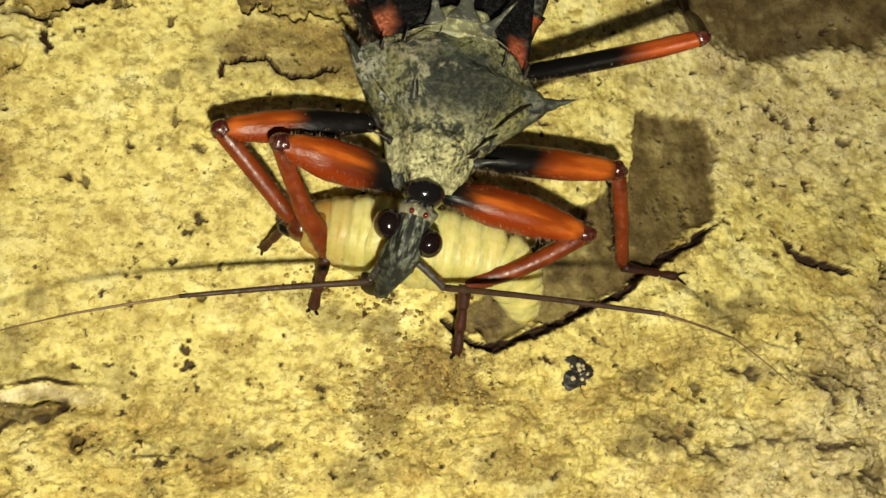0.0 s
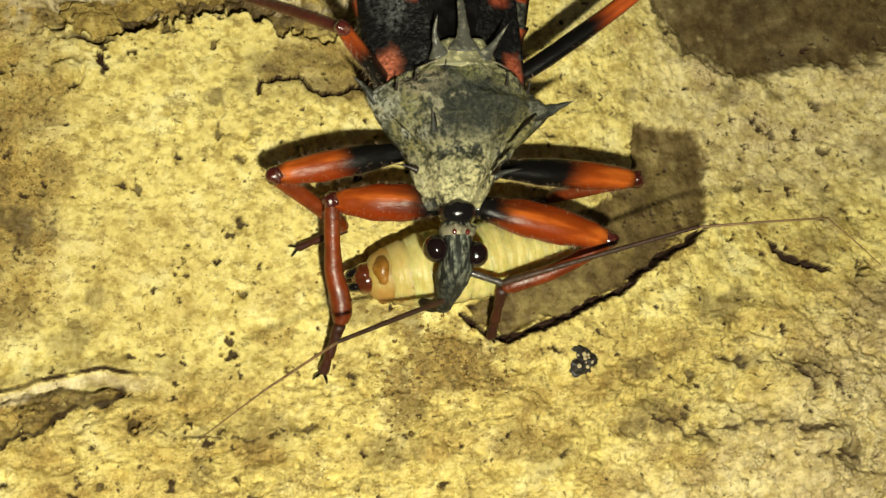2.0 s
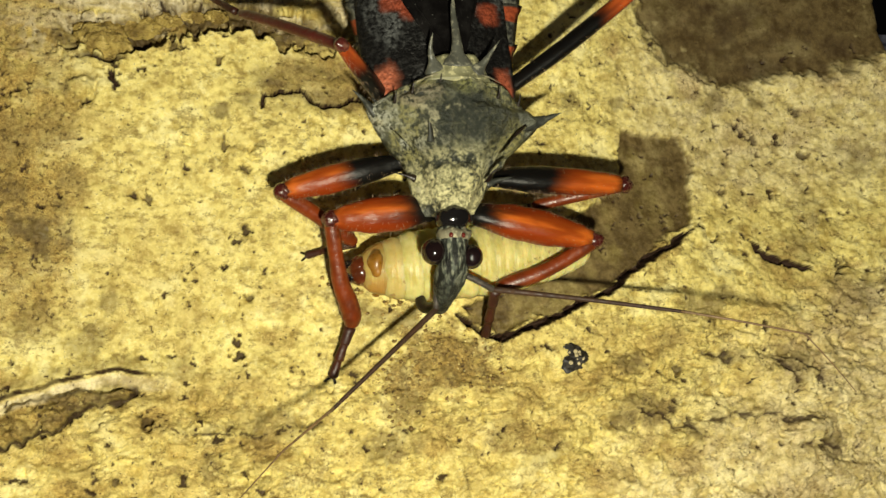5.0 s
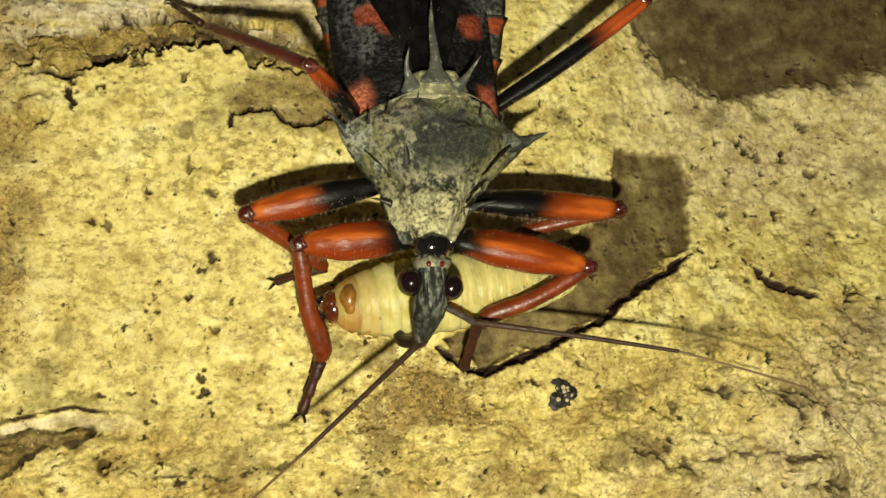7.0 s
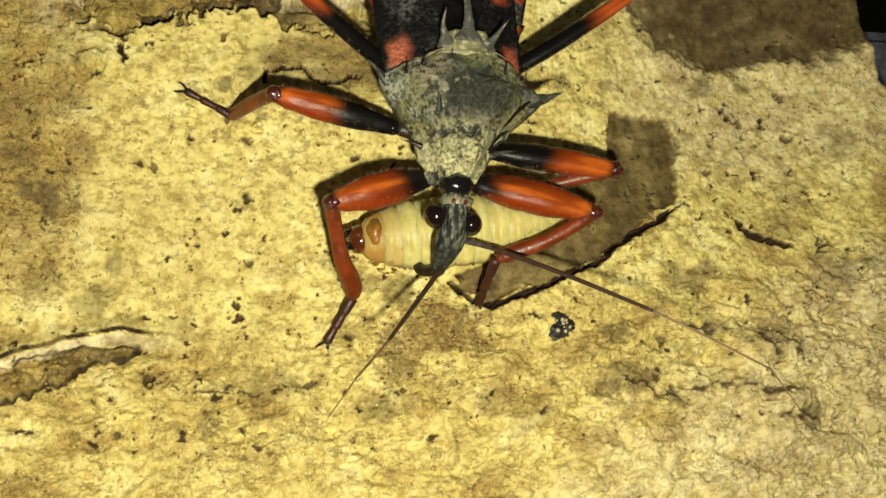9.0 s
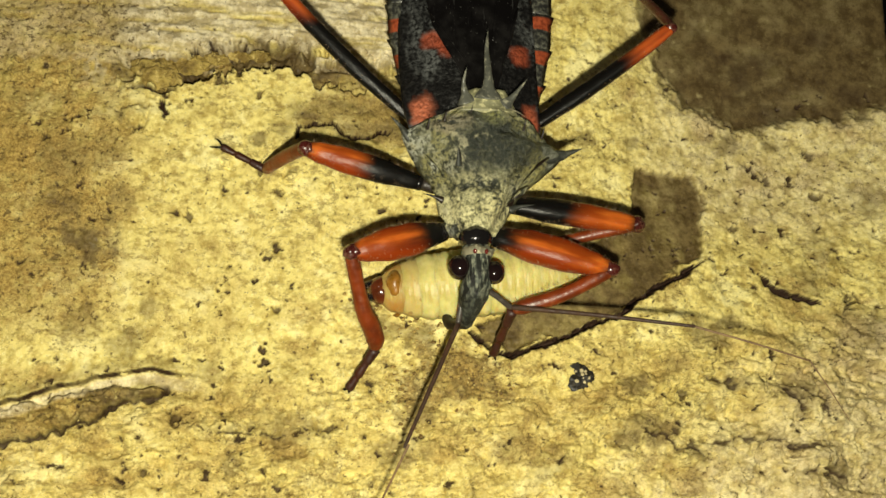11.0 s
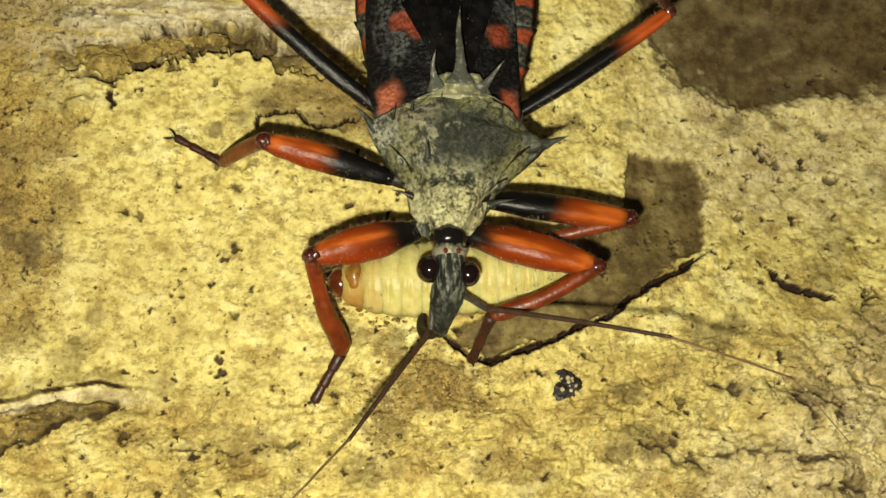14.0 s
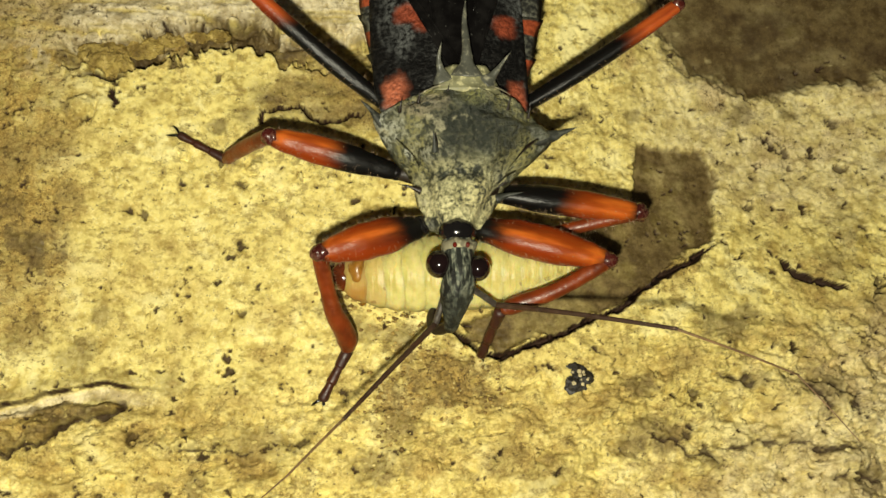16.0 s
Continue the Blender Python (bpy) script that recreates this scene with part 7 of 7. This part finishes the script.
    walk(feelers["L"][1], [
        (0, bone((-1.92, -7.85, 5.30), (-10.91, -10.41, 6.32))),
        (0.5, bone((-1.69, -8.00, 5.13), (-10.64, -10.24, 6.95))),
        (1, bone((-1.77, -7.72, 5.57), (-8.94, -10.40, 11.02))),
        (1.2, bone((-1.08, -8.08, 4.91), (-8.31, -10.22, 10.54))),
        (1.5, bone((-1.25, -8.16, 4.59), (-8.37, -11.75, 9.57))),
        (2, bone((0.13, -7.40, 3.91), (-7.19, -10.38, 8.99))),
        (2.5, bone((0.10, -7.26, 3.81), (-6.87, -10.62, 9.15))),
        (3, bone((-0.05, -7.52, 3.84), (-6.98, -10.55, 9.43))),
        (5.5, bone((-1.03, -8.10, 4.19), (-7.79, -14.34, 6.10))),
        (7, bone((-0.71, -8.15, 4.47), (-7.57, -13.97, 7.21))),
        (7.3, bone((-0.87, -8.19, 5.10), (-6.00, -15.53, 7.96))),
        (7.5, bone((-0.54, -8.10, 4.69), (-5.76, -15.01, 8.35))),
        (7.6, bone((-0.85, -8.07, 5.46), (-8.00, -14.16, 5.91))),
        (7.8, bone((-0.04, -7.04, 3.75), (-6.40, -10.33, 9.84))),
        (8, bone((-0.41, -7.78, 4.05), (-7.69, -10.47, 9.35))),
        (8.5, bone((-0.05, -7.42, 3.99), (-7.35, -9.35, 9.60))),
        (9, bone((-0.53, -7.75, 3.87), (-5.06, -13.30, 9.95))),
        (9.2, bone((-0.68, -7.84, 3.84), (-3.88, -14.28, 9.89))),
        (11.3, bone((-0.87, -8.27, 4.79), (-4.66, -16.57, 7.04))),
        (12, bone((-1.12, -8.21, 5.52), (-5.26, -16.08, 8.56))),
        (12.5, bone((-0.78, -8.27, 5.59), (-4.94, -15.81, 9.36))),
        (13, bone((-1.05, -8.16, 5.85), (-5.00, -16.03, 9.14))),
        (13.3, bone((-0.91, -8.27, 5.51), (-4.91, -16.19, 8.62))),
        (13.8, bone((-1.00, -8.26, 4.90), (-4.89, -16.20, 8.08))),
        (14, bone((-0.83, -8.21, 4.66), (-5.47, -15.11, 9.05))),
        (14.3, bone((-0.83, -8.20, 4.63), (-6.21, -14.22, 9.46))),
        (14.5, bone((-1.00, -8.17, 4.60), (-6.28, -14.29, 9.40))),
        (16, bone((-1.14, -8.08, 4.47), (-6.38, -14.21, 9.31))),
    ])
    walk(feelers["L"][2], [
        (0, bone((-10.91, -10.41, 6.32), (-15.54, -12.38, 7.62))),
        (0.5, bone((-10.64, -10.24, 6.95), (-14.81, -12.46, 9.12))),
        (1, bone((-8.94, -10.40, 11.02), (-13.84, -11.83, 10.01))),
        (1.2, bone((-8.31, -10.22, 10.54), (-11.75, -12.39, 13.77))),
        (1.5, bone((-8.37, -11.75, 9.57), (-11.79, -14.27, 12.57))),
        (2, bone((-7.19, -10.38, 8.99), (-11.10, -12.91, 11.31))),
        (2.5, bone((-6.87, -10.62, 9.15), (-10.56, -13.32, 11.62))),
        (3, bone((-6.98, -10.55, 9.43), (-10.82, -13.22, 11.69))),
        (5.5, bone((-7.79, -14.34, 6.10), (-10.96, -16.82, 9.39))),
        (7, bone((-7.57, -13.97, 7.21), (-10.50, -16.35, 10.79))),
        (7.3, bone((-6.00, -15.53, 7.96), (-7.40, -18.38, 3.84))),
        (7.5, bone((-5.76, -15.01, 8.35), (-7.37, -17.52, 4.08))),
        (7.6, bone((-8.00, -14.16, 5.91), (-10.74, -16.56, 9.61))),
        (7.8, bone((-6.40, -10.33, 9.84), (-10.23, -12.73, 12.41))),
        (8, bone((-7.69, -10.47, 9.35), (-11.59, -12.37, 12.21))),
        (8.5, bone((-7.35, -9.35, 9.60), (-11.78, -11.29, 11.50))),
        (9, bone((-5.06, -13.30, 9.95), (-7.57, -15.96, 13.65))),
        (9.2, bone((-3.88, -14.28, 9.89), (-5.82, -17.63, 13.36))),
        (11.3, bone((-4.66, -16.57, 7.04), (-6.32, -20.33, 3.85))),
        (12, bone((-5.26, -16.08, 8.56), (-6.53, -18.86, 4.35))),
        (12.5, bone((-4.94, -15.81, 9.36), (-5.97, -18.26, 4.89))),
        (13, bone((-5.00, -16.03, 9.14), (-6.25, -18.52, 4.76))),
        (13.3, bone((-4.91, -16.19, 8.62), (-6.41, -18.99, 4.51))),
        (13.8, bone((-4.89, -16.20, 8.08), (-6.69, -19.58, 4.56))),
        (14, bone((-5.47, -15.11, 9.05), (-7.62, -17.87, 12.89))),
        (14.3, bone((-6.21, -14.22, 9.46), (-8.92, -17.43, 12.52))),
        (14.5, bone((-6.28, -14.29, 9.40), (-9.02, -17.50, 12.44))),
        (16, bone((-6.38, -14.21, 9.31), (-9.08, -17.37, 12.44))),
    ])
    walk(feelers["L"][3], [
        (0, bone((-15.54, -12.38, 7.62), (-20.02, -13.97, 6.04))),
        (0.5, bone((-14.81, -12.46, 9.12), (-19.22, -14.54, 10.24))),
        (1, bone((-13.84, -11.83, 10.01), (-18.35, -13.95, 9.65))),
        (1.2, bone((-11.75, -12.39, 13.77), (-15.60, -13.44, 10.75))),
        (1.5, bone((-11.79, -14.27, 12.57), (-15.35, -16.20, 9.63))),
        (2, bone((-11.10, -12.91, 11.31), (-14.48, -15.09, 8.34))),
        (2.5, bone((-10.56, -13.32, 11.62), (-13.94, -15.41, 8.58))),
        (3, bone((-10.82, -13.22, 11.69), (-14.22, -15.47, 8.79))),
        (5.5, bone((-10.96, -16.82, 9.39), (-13.20, -19.11, 5.56))),
        (7, bone((-10.50, -16.35, 10.79), (-12.83, -18.68, 7.04))),
        (7.3, bone((-7.40, -18.38, 3.84), (-8.98, -21.30, 0.11))),
        (7.5, bone((-7.37, -17.52, 4.08), (-9.02, -20.00, 0.07))),
        (7.6, bone((-10.74, -16.56, 9.61), (-12.78, -18.41, 5.44))),
        (7.8, bone((-10.23, -12.73, 12.41), (-13.18, -14.18, 8.65))),
        (8, bone((-11.59, -12.37, 12.21), (-15.13, -13.84, 9.00))),
        (8.5, bone((-11.78, -11.29, 11.50), (-15.43, -12.51, 8.31))),
        (9, bone((-7.57, -15.96, 13.65), (-8.46, -17.60, 9.01))),
        (9.2, bone((-5.82, -17.63, 13.36), (-6.71, -19.87, 8.98))),
        (11.3, bone((-6.32, -20.33, 3.85), (-7.93, -23.94, 0.79))),
        (12, bone((-6.53, -18.86, 4.35), (-7.92, -21.61, 0.41))),
        (12.5, bone((-5.97, -18.26, 4.89), (-7.32, -20.81, 0.81))),
        (13, bone((-6.25, -18.52, 4.76), (-7.96, -21.28, 0.95))),
        (13.3, bone((-6.41, -18.99, 4.51), (-8.25, -21.89, 0.87))),
        (13.8, bone((-6.69, -19.58, 4.56), (-8.60, -22.56, 1.02))),
        (14, bone((-7.62, -17.87, 12.89), (-9.72, -19.59, 8.70))),
        (14.3, bone((-8.92, -17.43, 12.52), (-11.61, -19.44, 8.81))),
        (14.5, bone((-9.02, -17.50, 12.44), (-11.70, -19.51, 8.73))),
        (16, bone((-9.08, -17.37, 12.44), (-11.78, -19.30, 8.70))),
    ])
    walk(feelers["R"][0], [
        (0, bone((0.23, -6.20, 4.92), (2.02, -7.21, 4.17))),
        (0.5, bone((0.27, -6.19, 4.91), (1.99, -7.04, 3.86))),
        (1.2, bone((0.31, -6.19, 4.92), (2.24, -6.68, 4.01))),
        (1.5, bone((0.41, -6.18, 4.97), (2.32, -7.25, 4.99))),
        (2, bone((0.62, -6.15, 5.02), (2.67, -6.91, 5.07))),
        (2.5, bone((0.61, -6.15, 5.05), (2.66, -6.93, 5.04))),
        (3, bone((0.64, -6.15, 5.07), (2.59, -6.75, 4.29))),
        (5.5, bone((0.64, -6.14, 5.12), (2.54, -7.14, 4.72))),
        (7, bone((0.61, -6.14, 5.13), (2.49, -7.09, 4.54))),
        (7.5, bone((0.55, -6.15, 5.12), (2.48, -7.06, 4.62))),
        (7.8, bone((0.52, -6.15, 5.11), (2.60, -6.31, 4.44))),
        (8, bone((0.50, -6.15, 5.10), (2.47, -6.83, 4.42))),
        (8.5, bone((0.49, -6.14, 5.07), (2.30, -6.92, 4.11))),
        (9, bone((0.52, -6.16, 5.06), (2.63, -6.47, 4.56))),
        (11.3, bone((0.94, -6.09, 5.33), (2.68, -7.06, 4.41))),
        (12.5, bone((0.86, -6.09, 5.42), (2.57, -6.88, 4.31))),
        (14.5, bone((0.85, -6.10, 5.40), (2.52, -6.69, 4.11))),
        (16, bone((0.88, -6.09, 5.39), (2.50, -6.80, 4.10))),
    ])
    walk(feelers["R"][1], [
        (0, bone((2.02, -7.21, 4.17), (11.82, -8.24, 10.66))),
        (0.5, bone((1.99, -7.04, 3.86), (11.76, -8.72, 10.25))),
        (1.2, bone((2.24, -6.68, 4.01), (11.67, -5.23, 10.96))),
        (1.5, bone((2.32, -7.25, 4.99), (13.59, -4.95, 2.37))),
        (2, bone((2.67, -6.91, 5.07), (13.93, -4.33, 7.46))),
        (2.5, bone((2.66, -6.93, 5.04), (14.01, -4.41, 7.01))),
        (3, bone((2.59, -6.75, 4.29), (13.27, -4.73, 8.87))),
        (5.5, bone((2.54, -7.14, 4.72), (13.93, -9.71, 6.40))),
        (7, bone((2.49, -7.09, 4.54), (13.92, -9.53, 6.18))),
        (7.5, bone((2.48, -7.06, 4.62), (13.96, -9.57, 5.64))),
        (7.8, bone((2.60, -6.31, 4.44), (8.61, -12.30, 12.64))),
        (8, bone((2.47, -6.83, 4.42), (8.65, -14.91, 10.40))),
        (8.5, bone((2.30, -6.92, 4.11), (9.36, -14.17, 10.19))),
        (9, bone((2.63, -6.47, 4.56), (10.15, -11.76, 11.95))),
        (11.3, bone((2.68, -7.06, 4.41), (13.71, -8.81, 8.22))),
        (12.5, bone((2.57, -6.88, 4.31), (12.38, -9.15, 10.48))),
        (14.5, bone((2.52, -6.69, 4.11), (11.53, -9.75, 11.08))),
        (16, bone((2.50, -6.80, 4.10), (11.02, -9.82, 11.69))),
    ])
    walk(feelers["R"][2], [
        (0, bone((11.82, -8.24, 10.66), (17.48, -7.62, 5.63))),
        (0.5, bone((11.76, -8.72, 10.25), (17.74, -8.42, 5.56))),
        (1.2, bone((11.67, -5.23, 10.96), (16.48, -2.80, 5.60))),
        (1.5, bone((13.59, -4.95, 2.37), (19.37, -6.17, 7.15))),
        (2, bone((13.93, -4.33, 7.46), (21.41, -4.23, 8.81))),
        (2.5, bone((14.01, -4.41, 7.01), (21.50, -4.05, 8.29))),
        (3, bone((13.27, -4.73, 8.87), (20.86, -4.24, 8.67))),
        (5.5, bone((13.93, -9.71, 6.40), (20.76, -12.11, 8.72))),
        (7, bone((13.92, -9.53, 6.18), (20.99, -12.10, 7.23))),
        (7.5, bone((13.96, -9.57, 5.64), (20.98, -12.34, 6.56))),
        (7.8, bone((8.61, -12.30, 12.64), (14.29, -15.52, 8.74))),
        (8, bone((8.65, -14.91, 10.40), (14.43, -18.76, 7.32))),
        (8.5, bone((9.36, -14.17, 10.19), (15.11, -18.98, 8.94))),
        (9, bone((10.15, -11.76, 11.95), (16.72, -15.36, 13.26))),
        (11.3, bone((13.71, -8.81, 8.22), (20.90, -11.03, 9.26))),
        (12.5, bone((12.38, -9.15, 10.48), (19.63, -11.09, 9.34))),
        (14.5, bone((11.53, -9.75, 11.08), (18.77, -11.71, 9.82))),
        (16, bone((11.02, -9.82, 11.69), (18.12, -11.98, 10.03))),
    ])
    walk(feelers["R"][3], [
        (0, bone((17.48, -7.62, 5.63), (21.48, -9.17, 3.97))),
        (0.5, bone((17.74, -8.42, 5.56), (21.82, -9.81, 3.96))),
        (1.2, bone((16.48, -2.80, 5.60), (20.57, -1.62, 3.86))),
        (1.5, bone((19.37, -6.17, 7.15), (23.04, -7.30, 4.62))),
        (2, bone((21.41, -4.23, 8.81), (25.03, -6.85, 7.73))),
        (2.5, bone((21.50, -4.05, 8.29), (25.23, -6.04, 6.47))),
        (3, bone((20.86, -4.24, 8.67), (24.59, -6.16, 6.78))),
        (5.5, bone((20.76, -12.11, 8.72), (23.61, -15.72, 8.56))),
        (7, bone((20.99, -12.10, 7.23), (23.85, -15.70, 7.28))),
        (7.5, bone((20.98, -12.34, 6.56), (23.57, -16.10, 7.11))),
        (7.8, bone((14.29, -15.52, 8.74), (17.24, -18.44, 6.77))),
        (8, bone((14.43, -18.76, 7.32), (17.35, -21.81, 5.50))),
        (8.5, bone((15.11, -18.98, 8.94), (17.92, -22.00, 6.91))),
        (9, bone((16.72, -15.36, 13.26), (19.71, -18.64, 12.08))),
        (11.3, bone((20.90, -11.03, 9.26), (23.57, -14.71, 8.54))),
        (12.5, bone((19.63, -11.09, 9.34), (22.54, -14.05, 7.35))),
        (14.5, bone((18.77, -11.71, 9.82), (21.02, -15.37, 11.47))),
        (16, bone((18.12, -11.98, 10.03), (20.54, -15.68, 11.28))),
    ])
    walk(head, [
        (0, nod(-10.0, 9.1, -0.09, -0.16)),
        (0.5, nod(-8.6, 9.3, -0.14, -0.17)),
        (1, nod(-8.7, 9.7, -0.15, -0.18)),
        (1.5, nod(-6.5, 8.2, -0.10, -0.15)),
        (2, nod(-3.1, 7.2, -0.07, -0.14)),
        (2.5, nod(-3.1, 6.6, -0.07, -0.12)),
        (3, nod(-2.7, 6.2, -0.07, -0.12)),
        (3.2, nod(-3.7, 6.4, -0.06, -0.12)),
        (5.3, nod(-3.0, 6.4, -0.06, -0.10)),
        (5.5, nod(-2.8, 5.3, -0.06, -0.09)),
        (6, nod(-3.7, 4.8, -0.08, -0.08)),
        (6.5, nod(-3.4, 5.1, -0.08, -0.09)),
        (7, nod(-3.3, 5.1, -0.07, -0.08)),
        (7.5, nod(-4.4, 5.3, -0.06, -0.08)),
        (8, nod(-4.9, 5.7, -0.08, -0.08)),
        (8.5, nod(-5.3, 6.3, -0.08, -0.08)),
        (9, nod(-5.6, 6.5, -0.04, -0.10)),
        (9.2, nod(-5.1, 7.2, -0.05, -0.12)),
        (11.3, nod(1.0, 1.3, 0.03, -0.03)),
        (11.5, nod(1.6, 0.7, 0.01, -0.01)),
        (12, nod(-0.3, 1.0, 0.01, -0.01)),
        (12.5, nod(0.4, -0.3, -0.02, 0.01)),
        (13, nod(-0.6, -0.8, 0.00, 0.01)),
        (13.5, nod(0.1, 0.5, 0.01, -0.01)),
        (14, nod(0.2, -0.1, -0.00, 0.00)),
        (14.5, nod(0.0, 0.0, 0.00, 0.00)),
        (15, nod(0.4, -0.0, 0.01, -0.00)),
        (15.5, nod(0.3, 0.7, -0.02, -0.01)),
        (16, nod(0.6, 0.2, -0.00, -0.00)),
    ])
    walk(larva, [
        (0, bone((-6.93, -0.56, 1.65), (7.54, -3.18, 2.47), 28)),
        (0.5, bone((-7.32, -1.24, 1.61), (7.98, -2.35, 2.39), 28)),
        (1, bone((-7.03, -3.27, 1.63), (8.51, -2.17, 2.35), 22)),
        (1.2, bone((-6.15, -2.76, 1.71), (8.86, -0.74, 2.20), 19)),
        (1.5, bone((-5.94, -4.20, 1.75), (8.71, -2.06, 2.33), 15)),
        (2, bone((-5.06, -3.84, 1.84), (9.04, -1.52, 2.29), 0)),
        (3, bone((-5.21, -3.39, 1.81), (9.24, -1.56, 2.29), 0)),
        (5.5, bone((-5.42, -3.10, 1.79), (9.22, -1.97, 2.34), 0)),
        (7, bone((-5.36, -3.42, 1.79), (9.34, -1.71, 2.31), 0)),
        (8, bone((-5.06, -3.42, 1.82), (9.34, -2.17, 2.36), 0)),
        (8.5, bone((-5.08, -3.47, 1.82), (9.09, -2.10, 2.35), 0)),
        (9, bone((-5.14, -3.26, 1.81), (9.20, -1.76, 2.30), 0)),
        (11.3, bone((-5.24, -3.50, 1.80), (9.12, -1.75, 2.30), 0)),
        (12.5, bone((-5.25, -3.04, 1.78), (8.93, -1.80, 2.32), 0)),
        (14.5, bone((-5.67, -2.72, 1.74), (8.92, -2.08, 2.35), 0)),
        (16, bone((-5.84, -2.58, 1.72), (8.91, -2.15, 2.36), 0)),
    ])
    # the grub's tail swings down, then up, then comes to rest
    for n, (ring, x0) in enumerate(grub_rings[-4:]):
        rows = []
        for t, bend in ((0, -75), (0.5, -45), (0.9, -15), (1.1, 45), (1.2, 104), (1.3, 100), (1.45, 40), (1.6, 8), (2.0, 0), (16, 0)):
            m = mm(grub_rings[-4][1], 0, 0)
            for k in range(n + 1):
                m = m @ pose(0, 0, 0, 0, 0, bend * (0.38, 0.34, 0.18, 0.10)[k]) @ (mm(grub_rings[-4 + k + 1][1] - grub_rings[-4 + k][1], 0, 0) if k < n else Matrix())
            rows.append((t, m))
        walk(ring, rows)


motions()
